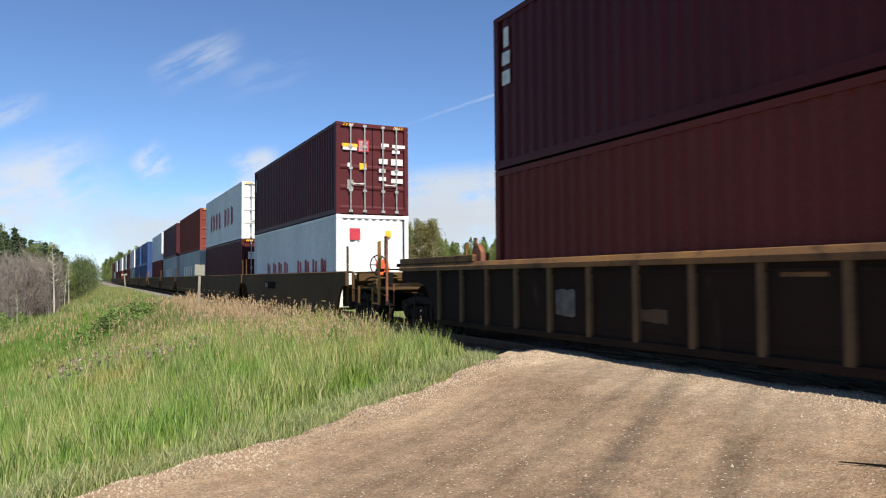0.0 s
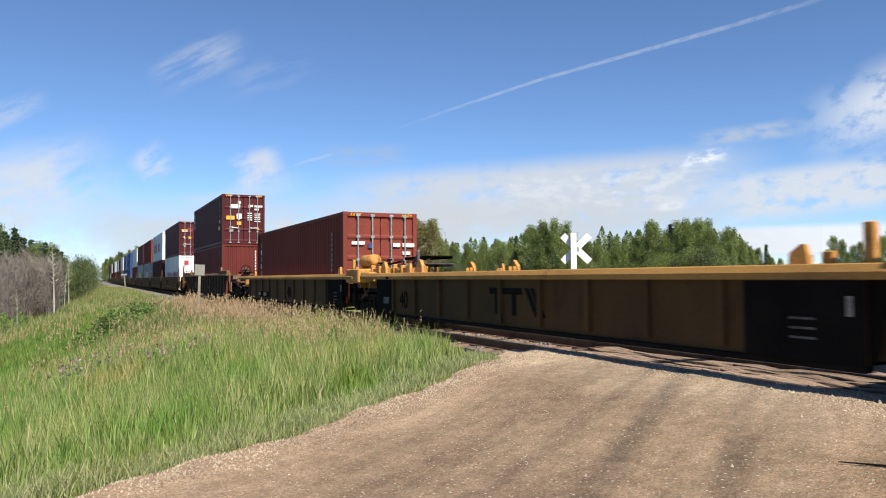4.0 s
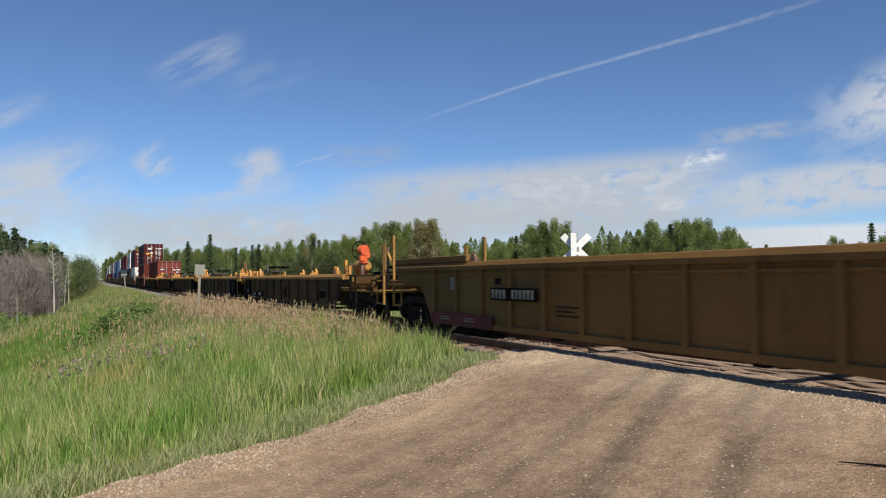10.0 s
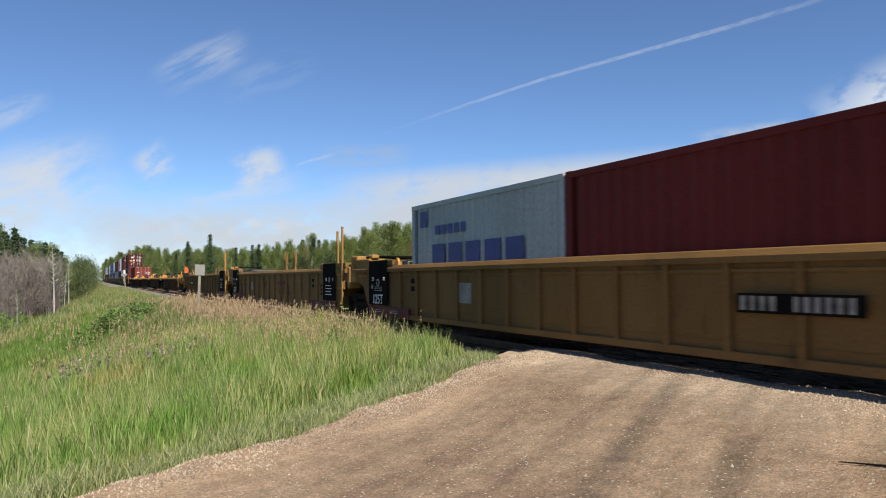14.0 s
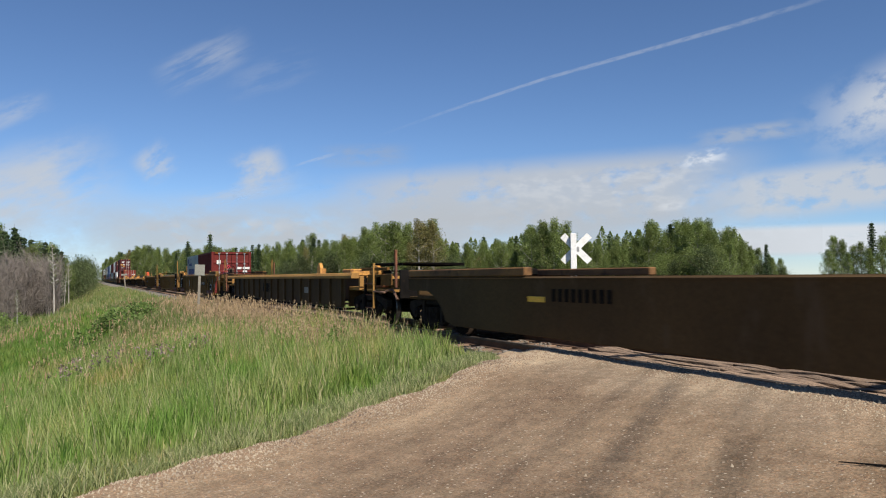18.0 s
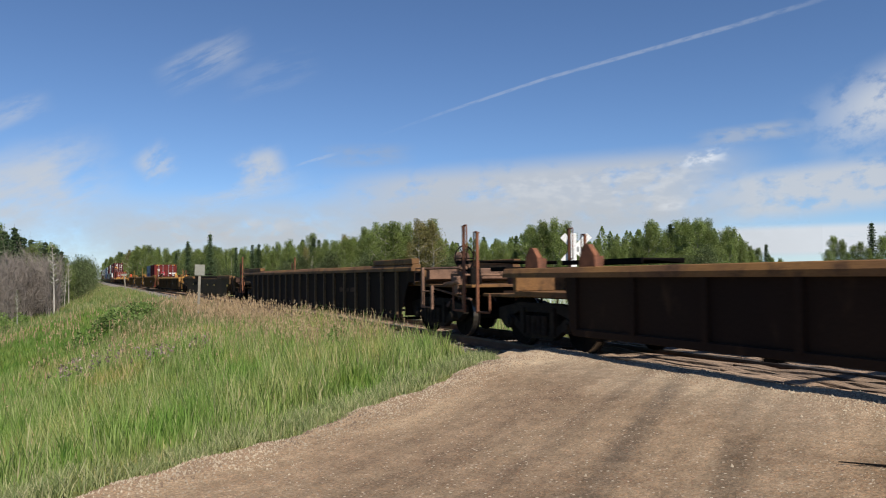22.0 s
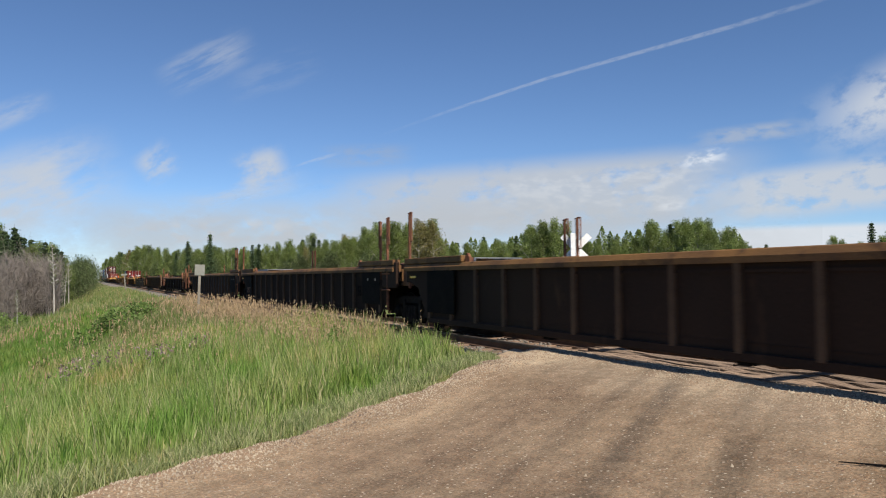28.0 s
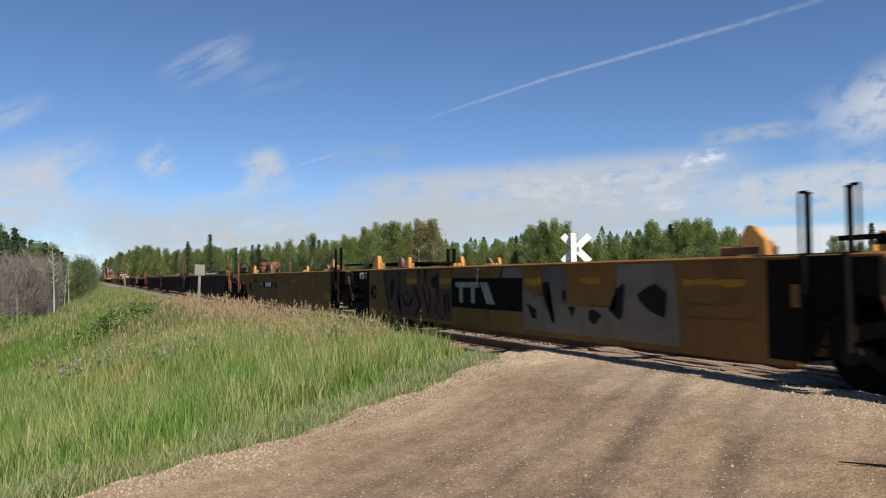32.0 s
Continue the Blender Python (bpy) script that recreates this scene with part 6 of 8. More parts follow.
        part("walkway_rail", bars((-1.3, -1.24, d["yr"] - 0.6, d["yr"] + 0.9, zt + 0.12, zt + 0.17)), BLACK, car)
        for k, (xx, yy, zz) in enumerate(((-1.15, 0.3, 1.05), (-1.05, -0.3, 1.15), (-1.2, -0.75, 1.0), (-0.9, 0.6, 1.2))):
            part("brake_valve", bars((xx, xx + 0.22, d["yr"] + yy, d["yr"] + yy + 0.18, zz, zz + 0.26), bevel=0.03), RUST_PALE if k % 2 else GRIME_SHADE, car)
        part("brake_cylinder", bars((-0.95, -0.35, d["yr"] - 0.6, d["yr"] + 0.3, zt - 0.42, zt - 0.08), bevel=0.06), RUST_PALE, car)
        part("brake_rod", rods(((-1.2, d["yr"] - 0.4, zt - 0.2), (-0.9, d["yr"] + 0.5, 0.95)), ((-1.3, d["yr"] + 0.5, 1.3), (-1.25, d["yr"] + 0.3, 0.6)), ((-1.2, d["yr"] - 0.9, 1.15), (-1.15, d["yr"] + 0.1, 1.3)), r=0.03), RUST_PALE, car)
        for yy in (0.62, 1.02):
            stanchion(car, 1.38, d["yr"] - yy, zt - 0.2, 2.05, BLACK, -0.10)
        if i > 0:
            lettering("125-T", 0.24, Matrix.Translation((-1.482, d["pf"] + 0.38, zt - 0.18)) @ NEAR_SIDE, WHITE, car)
            sticker(car, d["pf"] + 0.02, d["pf"] - 0.02, 0.36, zt - 0.06, BLACK, -1.464)
        if i < 2:
            lettering("40", 0.54, Matrix.Translation((-1.466, (-311.3 if i == 0 else -327.02) - uc, 0.86)) @ NEAR_SIDE @ Matrix.Diagonal((0.85, 1.0, 1.0, 1.0)), BLACK, car)
            part("side_pocket", bars((-1.3, -1.0, d["pr"] + 0.6, d["pr"] + 1.2, zt, zt + 0.12), bevel=0.02), RUST, car)
        if i == 0:
            brake_wheel(car, -0.5, -309.7 - uc, zt + 0.40, RUST, GRIME_SHADE, 1)
            air_tank(car, -0.5, -311.6 - uc, zt + 0.32, 1.35, 0.21, RUST)
            part("deck_rail", bars((-1.05, -0.98, -313.0 - uc, -309.2 - uc, zt + 0.02, zt + 0.08)), STEEL_DARK, car)
            part("gear_box", bars((-0.85, -0.5, -310.8 - uc, -310.2 - uc, zt - 0.1, zt + 0.3), bevel=0.03), RUST, car)
            sticker(car, -313.35 - uc, -315.68 - uc, 0.88, 1.12, BLACK, -1.466, label="black number panel")
            glyphs(car, -313.45 - uc, 0.92, 0.17, 4, GREY_BAR, -1.471, 0.92)
            glyphs(car, -314.45 - uc, 0.92, 0.17, 6, WHITE, -1.471, 1.05)
            sticker(car, -312.22 - uc, -312.7 - uc, 1.06, 1.26, BROWN, -1.466)
            sticker(car, -311.3 - uc, -312.0 - uc, 1.16, 1.20, YELLOW_PATCH, -1.466)
            sticker(car, -315.85 - uc, -316.25 - uc, 0.86, 1.06, BROWN, -1.466)
            sticker(car, -315.88 - uc, -316.22 - uc, 0.89, 1.03, YELLOW_AGED, -1.470)
            lettering("8", 0.24, Matrix.Translation((-1.470, -316.38 - uc, 0.97)) @ NEAR_SIDE, BLACK, car)
            for u0, u1, z0, z1, m in ((-314.9, -316.1, 1.30, 1.40, RUST_STAIN), (-315.6, -317.6, 1.24, 1.34, RUST_STAIN), (-316.9, -318.2, 1.06, 1.13, RUST_STAIN), (-312.0, -312.6, 0.84, 0.90, RUST_STAIN), (-318.5, -319.3, 1.12, 1.20, YELLOW_PATCH), (-315.2, -315.5, 1.12, 1.16, YELLOW_PATCH), (-322.7, -323.3, 0.6, 0.8, YELLOW_PATCH), (-317.3, -317.36, 1.2, 1.42, GREY_BAR)):
                ragged(car, u0 - uc, u1 - uc, z0, z1, m, -1.463)
        if i == 1:
            graffiti(car, uc)


def company_mark(parent, y, z, h, mat, x):
    """A plain emblem: one long bar on two stems, and two slanted strokes."""
    blob(parent, [(y, z + h), (y - h * 2.34, z + h), (y - h * 2.34, z + h * 0.76), (y, z + h * 0.76)], mat, x)
    for k in range(2):
        o = y - k * h * 1.22
        blob(parent, [(o - h * 0.42, z + h * 0.76), (o - h * 0.70, z + h * 0.76), (o - h * 0.70, z), (o - h * 0.42, z)], mat, x)
    o = y - h * 2.5
    for k in range(2):
        blob(parent, [(o - h * 0.36 * k, z + h), (o - h * (0.36 * k + 0.26), z + h), (o - h * (0.36 * k + 0.96), z), (o - h * (0.36 * k + 0.64), z)], mat, x)


def blob(parent, pts, mat, x):
    """A flat sprayed shape on the side wall."""
    bm = bmesh.new()
    a = [bm.verts.new((x, y, z)) for y, z in pts]
    bm.faces.new(a)
    bmesh.ops.triangulate(bm, faces=bm.faces[:])
    bmesh.ops.solidify(bm, geom=bm.faces[:], thickness=0.003)
    part("sprayed_shape", bm, mat, parent)


def disc(parent, y, z, r, mat, x):
    blob(parent, [(y + r * math.cos(0.4488 * k), z + r * math.sin(0.4488 * k)) for k in range(14)], mat, x)


def ragged(parent, y0, y1, z0, z1, mat, x):
    """A stain or repainted patch with an uneven outline."""
    rng = random.Random(int(abs(y0) * 100))
    n, pts = 7, []
    for k in range(n + 1):
        pts.append((y0 + (y1 - y0) * k / n, z1 + rng.uniform(-0.4, 0.2) * min(0.06, z1 - z0)))
    for k in range(n, -1, -1):
        pts.append((y0 + (y1 - y0) * k / n, z0 + rng.uniform(-0.3, 0.4) * min(0.06, z1 - z0)))
    blob(parent, pts, mat, x)


def ribbon(parent, pts, wide, mat, x):
    """A sprayed stroke of one width, tapered to its ends."""
    left, right = [], []
    for k, (y, z) in enumerate(pts):
        a, b = pts[max(0, k - 1)], pts[min(len(pts) - 1, k + 1)]
        dy, dz = b[0] - a[0], b[1] - a[1]
        ln = math.hypot(dy, dz) or 1.0
        w = wide / 2 * (0.5 if k in (0, len(pts) - 1) else 1.0)
        left.append((y - dz / ln * w, z + dy / ln * w))
        right.append((y + dz / ln * w, z - dy / ln * w))
    blob(parent, left + right[::-1], mat, x)


SPRAY = [surf("grey_spray", (0.175, 0.148, 0.112), (0.14, 0.118, 0.088), 2.5, 0.8, bump=0.02, spec=0.06, stain=(0.15, 0.115, 0.08), stain_at=0.66), surf("plum_spray", (0.092, 0.056, 0.042), (0.072, 0.045, 0.035), 2.5, 0.8, bump=0.02, spec=0.06), surf("dark_spray", (0.018, 0.014, 0.013), (0.013, 0.011, 0.010), 2.5, 0.8, bump=0.02, spec=0.06), surf("rosy_spray", (0.120, 0.058, 0.038), (0.094, 0.046, 0.032), 2.0, 0.8, bump=0.02, spec=0.06), surf("slate_spray", (0.115, 0.106, 0.09), (0.095, 0.086, 0.072), 2.0, 0.8, bump=0.02, spec=0.06)]
RUST_STAIN = surf("rust_streaks", (0.140, 0.072, 0.028), (0.095, 0.048, 0.021), 4.0, 0.85, bump=0.05, spec=0.06, stain=(0.175, 0.09, 0.03), stain_at=0.50)


def graffiti(car, uc):
    """Sprayed plum letters, a panel of pale blocks and a grey piece with dark strokes."""
    grey, plum, dark, rosy, slate = SPRAY

    def shape(u, z, pts, mat, x):
        blob(car, [(u + dy - uc, z + dz) for dy, dz in pts], mat, x)

    def line(u, z, pts, wide, mat=None, x=-1.478):
        ribbon(car, [(u + dy - uc, z + dz) for dy, dz in pts], wide, mat or dark, x)

    # plum piece: base, then lighter fields, then outlines
    shape(-327.8, 0.36, [(0.04, 1.07), (-0.12, 0.64), (-0.32, 0.18), (-0.45, 0.0), (-3.70, 0.0), (-3.68, 1.07)], plum, -1.465)
    shape(-329.85, 0.37, [(0.0, 1.05), (0.04, 0.6), (-0.15, 0.0), (-1.05, 0.0), (-0.92, 0.62), (-1.15, 1.05)], rosy, -1.469)
    ragged(car, -329.24 - uc, -329.80 - uc, 1.10, 1.44, YELLOW_AGED, -1.472)
    ragged(car, -329.24 - uc, -329.80 - uc, 1.11, 1.24, YELLOW_PATCH, -1.476)
    ragged(car, -330.97 - uc, -331.49 - uc, 1.01, 1.44, YELLOW_AGED, -1.472)
    ragged(car, -330.96 - uc, -331.49 - uc, 1.11, 1.24, YELLOW_PATCH, -1.476)
    line(-327.8, 0.36, [(0.03, 1.06), (-0.12, 0.64), (-0.32, 0.18), (-0.45, 0.0)], 0.05)
    line(-328.66, 0.40, [(0.0, 1.0), (-0.15, 0.92), (-0.10, 0.62), (0.02, 0.38), (-0.21, 0.0)], 0.045)
    shape(-328.20, 0.72, [(0.0, 0.05), (0.0, 0.41), (-0.12, 0.54), (-0.27, 0.45), (-0.25, 0.26), (-0.10, 0.0)], dark, -1.478)
    line(-329.0, 0.62, [(0.02, 0.28), (-0.08, 0.05), (-0.25, 0.0), (-0.42, 0.02), (-0.53, 0.18)], 0.09)
    line(-329.2, 0.86, [(0.0, 0.0), (-0.05, 0.10), (-0.09, 0.02)], 0.04)
    shape(-329.57, 0.37, [(0.0, 0.69), (-0.22, 0.61), (-0.46, 0.26), (-0.15, 0.0), (-0.12, 0.08), (-0.34, 0.29)], dark, -1.478)
    shape(-329.87, 1.26, [(0.0, 0.18), (-0.12, 0.18), (-0.09, 0.0)], dark, -1.478)
    shape(-330.20, 1.06, [(0.0, 0.38), (-0.12, 0.38), (-0.09, 0.0), (-0.02, 0.16)], dark, -1.478)
    line(-330.09, 0.42, [(0.0, 0.64), (-0.07, 0.50), (-0.32, 0.02)], 0.08)
    line(-330.44, 0.50, [(0.0, 0.51), (-0.05, 0.30), (0.02, 0.0)], 0.07)
    shape(-330.54, 0.78, [(0.0, 0.46), (-0.37, 0.55), (-0.36, 0.22), (-0.23, 0.0), (-0.23, 0.24), (-0.03, 0.29)], dark, -1.478)
    line(-330.98, 0.37, [(0.0, 0.61), (0.22, 0.15), (-0.13, 0.0)], 0.04)
    line(-331.13, 0.48, [(0.0, 0.45), (-0.08, 0.36), (-0.08, 0.0)], 0.07)
    line(-331.32, 0.52, [(0.0, 0.42), (-0.06, 0.08), (-0.01, 0.0)], 0.06)
    line(-331.74, 1.27, [(0.0, 0.0), (-0.05, 0.09), (-0.17, 0.13), (-0.29, 0.09), (-0.33, 0.0)], 0.05, slate)
    # black panel with pale block shapes
    sticker(car, -331.51 - uc, -334.14 - uc, 0.66, 1.235, BLACK, -1.466, label="black panel with pale block shapes")
    company_mark(car, -331.68 - uc, 0.76, 0.40, GREY_BAR, -1.472)
    company_mark(car, -331.72 - uc, 0.75, 0.40, YELLOW_DUST, -1.470)
    line(-332.6, 1.08, [(0.0, 0.36), (0.01, 0.18), (0.02, 0.0)], 0.05, GREY_BAR)
    # grey piece
    shape(-333.5, 1.24, [(0.0, 0.18), (0.03, 0.0), (-0.64, 0.0), (-0.64, 0.18)], grey, -1.466)
    line(-333.48, 1.16, [(-0.04, 0.27), (0.03, 0.10), (0.0, 0.0)], 0.06)
    shape(-334.15, 0.37, [(0.0, 0.60), (-0.03, 0.0), (-3.62, 0.0), (-3.52, 1.05), (-0.02, 1.05)], grey, -1.466)
    shape(-334.77, 0.82, [(0.0, 0.60), (0.0, 0.0), (-0.62, 0.0), (-0.62, 0.60)], slate, -1.470)
    ragged(car, -334.17 - uc, -334.76 - uc, 1.02, 1.44, YELLOW_AGED, -1.474)
    ragged(car, -334.24 - uc, -334.70 - uc, 1.11, 1.24, YELLOW_PATCH, -1.478)
    ragged(car, -335.41 - uc, -336.56 - uc, 0.83, 1.44, YELLOW_AGED, -1.474)
    ragged(car, -335.76 - uc, -336.21 - uc, 1.14, 1.25, YELLOW_PATCH, -1.478)
    for k in range(2):
        sticker(car, -335.65 - uc, -336.15 - 0.1 * k - uc, 1.345 + 0.045 * k, 1.36 + 0.045 * k, RUST_STAIN, -1.478)
    shape(-334.78, 0.52, [(0.02, 0.63), (-0.16, 0.66), (-0.16, 0.46), (-0.09, 0.33), (-0.31, 0.02), (-0.25, 0.0), (0.0, 0.43)], dark, -1.480)
    shape(-334.3, 0.56, [(0.0, 0.25), (-0.27, 0.15), (-0.26, 0.0), (-0.14, 0.02)], dark, -1.480)
    shape(-334.4, 0.92, [(0.0, 0.08), (-0.3, 0.10), (-0.34, 0.03), (-0.1, 0.0)], RUST_STAIN, -1.480)
    shape(-335.31, 0.87, [(0.0, 0.17), (-0.08, 0.17), (-0.08, 0.0), (0.0, 0.03)], dark, -1.480)
    shape(-335.45, 0.64, [(0.0, 0.15), (-0.17, 0.16), (-0.11, 0.0)], dark, -1.480)
    shape(-335.95, 0.55, [(0.0, 0.19), (-0.09, 0.22), (-0.30, 0.15), (-0.13, 0.0), (-0.01, 0.07)], dark, -1.480)
    shape(-336.41, 0.65, [(0.0, 0.13), (-0.15, 0.15), (-0.17, 0.43), (-0.34, 0.51), (-0.25, 0.35), (-0.28, 0.05), (-0.21, 0.0)], dark, -1.480)
    shape(-337.05, 0.70, [(0.05, 0.31), (-0.15, 0.41), (-0.30, 0.45), (-0.50, 0.34), (-0.46, 0.02), (-0.20, 0.09), (0.0, 0.22)], dark, -1.480)
    ragged(car, -337.83 - uc, -338.76 - uc, 1.13, 1.22, YELLOW_PATCH, -1.466)
    for k in range(2):
        sticker(car, -337.8 - uc, -338.9 + 0.3 * k - uc, 0.74 + 0.16 * k, 0.755 + 0.16 * k, RUST_STAIN, -1.466)
    ragged(car, -328.0 - uc, -327.3 - uc, 1.10, 1.20, RUST_STAIN, -1.463)
    ragged(car, -331.6 - uc, -333.0 - uc, 1.26, 1.38, RUST_STAIN, -1.463)


train()


# ---- signs ----
def crossbuck():
    th = tagged(new("crossbuck_sign"), "white crossed boards on a white timber post, seen from behind", "road sign")
    part("post", bars((-0.14, 0.03, -0.09, 0.09, -0.75, 2.38), bevel=0.01), WHITEBOARD, th)
    for a, y in ((45, 0.105), (-45, 0.135)):
        bm = bars((-0.55, 0.55, -0.012, 0.012, -0.10, 0.10), bevel=0.004)
        b = part("crossed_board", bm, WHITEBOARD, th)
        b.matrix_basis = pose(0.03, y, 1.94, 0, a, 0)
    part("bracket", bars((-0.12, 0.12, 0.091, 0.094, 1.85, 2.0)), STEEL, th)
    th.matrix_basis = pose(4.66, 17.03, 0.12, 0, 0, -33)


def line_signs():
    th = tagged(new("trackside_sign"), "small square metal sign on a grey timber post", "sign")
    part("post", bars((-0.055, 0.055, -0.04, 0.04, -0.05, 2.30), bevel=0.008), POSTWOOD, th)
    part("sign_plate", bars((-0.21, 0.21, -0.055, -0.042, 1.98, 2.46), bevel=0.004), SIGNBACK, th)
    part("bolt", rods(((0, -0.07, 2.1), (0, -0.04, 2.1)), ((0, -0.07, 2.32), (0, -0.04, 2.32)), r=0.02), STEEL, th)
    x, y = -3.75, 33.0
    th.matrix_basis = pose(x, y, float(land_z(x, y)), 0, 1.5, -10)
    th = tagged(new("milepost"), "weathered white post with a short cross plate", "post")
    part("post", bars((-0.07, 0.07, -0.06, 0.06, -0.05, 2.5), bevel=0.01), POSTWOOD, th)
    part("cross_plate", bars((-0.34, 0.34, -0.08, -0.062, 2.3, 2.5)), SIGNBACK, th)
    x, y = -3.9, 97.0
    th.matrix_basis = pose(x, y, float(land_z(x, y)), 0, -5, -5)


crossbuck()
line_signs()
bm = bmesh.new()
pipe(bm, (0, 0, 0), (0.20, -0.33, 0.012), 0.004, 6, 0.010)
pipe(bm, (0.20, -0.33, 0.012), (0.38, -0.70, 0.012), 0.010, 6, 0.008)
stick = part("stick", bm, GRIME_SHADE)
stick.matrix_basis = pose(-3.36, 3.32, float(road_z(-3.36)) + 0.015)
tagged(stick, "dark thin stick lying on the gravel", "stick")


# ---- trees ----
def quads_at(centres, size, rng, flat=0.5, stretch=1.6):
    """Small leaf quads of random turn round the given centres: vertices and faces."""
    n = len(centres)
    a = rng.normal(size=(n, 3))
    a[:, 2] *= flat
    a /= np.linalg.norm(a, axis=1)[:, None]
    b = np.cross(a, rng.normal(size=(n, 3)))
    b /= np.linalg.norm(b, axis=1)[:, None]
    s = (size * (0.6 + 0.8 * rng.random(n)))[:, None] if np.isscalar(size) else size[:, None]
    p = np.stack([centres - a * s * stretch * 0.5, centres + b * s * 0.42, centres + a * s * stretch * 0.5, centres - b * s * 0.42], 1)
    return p.reshape(-1, 3), np.arange(4 * n).reshape(n, 4)


def limb_tree(name, h, spread, seed, bark, leaf, n_leaf=2600, leaf_size=0.24, base=0.22, thick=1.0):
    """A broad-leaved tree: tapered trunk with limbs, and a crown of leaves in clumps round them."""
    rng = np.random.default_rng(seed)
    th = new(name)
    bm = bmesh.new()
    top = Vector((rng.uniform(-0.3, 0.3), rng.uniform(-0.3, 0.3), h * 0.93))
    mid = Vector((top.x * 0.2, top.y * 0.3, h * 0.45))
    pipe(bm, (0, 0, -0.2), mid, h * 0.017 * thick, 7, h * 0.011 * thick)
    pipe(bm, mid, top, h * 0.011 * thick, 6, h * 0.003)
    tips = []
    nl = 20
    for i in range(nl):
        f = base + (0.95 - base) * (i / (nl - 1))
        st = mid.lerp(top, (f * h - mid.z) / (top.z - mid.z)) if f * h > mid.z else Vector((0, 0, 0)).lerp(mid, f * h / mid.z)
        a = i * 2.4 + rng.uniform(-0.4, 0.4)
        r = spread * (1.15 * (1 - f) ** 0.9 * min(1.0, 0.45 + (f - base) * 2.5) + 0.08) * rng.uniform(0.7, 1.2)
        en = st + Vector((math.cos(a) * r, math.sin(a) * r, r * rng.uniform(0.5, 1.0)))
        pipe(bm, st, en, h * 0.006, 5, h * 0.0018)
        for k in (0.35, 0.6, 0.82, 1.0):
            p = st.lerp(en, k)
            tips.append(p)
            q = p + Vector(rng.normal(size=3)) * r * 0.22
            pipe(bm, p, q, h * 0.0022, 4, h * 0.001)
            tips.append(q)
    part("trunk", bm, bark, th)
    tips.append(top)
    tips = np.array([tuple(t) for t in tips])
    c = tips[rng.integers(0, len(tips), n_leaf)] + np.clip(rng.normal(size=(n_leaf, 3)), -1.5, 1.5) * spread * np.array([0.125, 0.125, 0.20])
    v, f = quads_at(c, leaf_size, rng, 0.7)
    raw_mesh("crown", v, f, leaf, th)
    return th


def spruce(name, h, r0, seed, n_whorl=22):
    """A spruce: a straight trunk with drooping boughs of needles, whorl over whorl."""
    rng = np.random.default_rng(seed)
    th = new(name)
    bm = bmesh.new()
    pipe(bm, (0, 0, -0.2), (0, 0, h), h * 0.014, 7, 0.01)
    part("trunk", bm, BARK, th)
    cs, dirs, sz = [], [], []
    for i in range(n_whorl):
        f = 0.08 + 0.90 * i / n_whorl
        r = r0 * (1 - f) ** 0.85 * rng.uniform(0.75, 1.15) + 0.10
        for k in range(7):
            if rng.random() < 0.12:
                continue
            a = k * 0.9 + i * 1.3 + rng.uniform(-0.3, 0.3)
            rr = r * rng.uniform(0.65, 1.1)
            for q in np.linspace(0.12, 1.0, max(4, int(rr / 0.20))):
                for _ in range(4):
                    cs.append((math.cos(a) * rr * q + rng.normal() * 0.10, math.sin(a) * rr * q + rng.normal() * 0.10, f * h - q * q * rr * 0.28 + rng.normal() * 0.08))
                    sz.append(0.21 * (1.15 - 0.45 * q))
    v, fc = quads_at(np.array(cs), np.array(sz), rng, 0.35, 1.7)
    raw_mesh("crown", v, fc, NEEDLE, th)
    return th


def twiggy(name, h, seed, mat, stems=5, twigs=220, spread=1.3):
    """A leafless shrub or dead tree: stems and a haze of thin twigs."""
    rng = np.random.default_rng(seed)
    th = new(name)
    bm = bmesh.new()
    ends = []
    for i in range(stems):
        a = rng.uniform(0, 6.28)
        b = Vector((math.cos(a) * rng.uniform(0, 0.5) * spread, math.sin(a) * rng.uniform(0, 0.5) * spread, -0.1))
        e = b + Vector((math.cos(a) * spread * 0.3, math.sin(a) * spread * 0.3, h * rng.uniform(0.7, 1.0)))
        pipe(bm, b, e, 0.045, 5, 0.012)
        ends.append((b, e))
    part("stem", bm, mat, th)
    v, f = [], []
    for k in range(twigs):
        b, e = ends[k % stems]
        p = np.array(b.lerp(e, rng.uniform(0.15, 1.0)))
        d = rng.normal(size=3) * np.array([0.42, 0.42, 0.30]) + np.array([0, 0, 0.8])
        d = d / np.linalg.norm(d) * rng.uniform(0.5, 1.5)
        s = np.cross(d, rng.normal(size=3))
        s = s / np.linalg.norm(s) * 0.013
        q = p + d
        n = len(v)
        v += [p - s, p + s, q + s * 0.3, q - s * 0.3]
        f.append((n, n + 1, n + 2, n + 3))
        for _ in range(3):
            p2 = p + d * rng.uniform(0.3, 1.0)
            d2 = d * 0.3 + rng.normal(size=3) * 0.25
            s2 = np.cross(d2, rng.normal(size=3))
            s2 = s2 / np.linalg.norm(s2) * 0.008
            n = len(v)
            v += [p2 - s2, p2 + s2, p2 + d2 + s2 * 0.3, p2 + d2 - s2 * 0.3]
            f.append((n, n + 1, n + 2, n + 3))
    raw_mesh("branchwork", v, f, mat, th)
    return th


def put(proto, x, y, s=1.0, turn=0.0, label="", category="tree", group=""):
    """A copy of a tree, scaled, on the land at x, y."""
    o = copy_thing(proto, pose(x, y, float(land_z(x, y)) - 0.05, 0, 0, turn))
    o.scale = (s, s, s)
    return tagged(o, label, category, group)


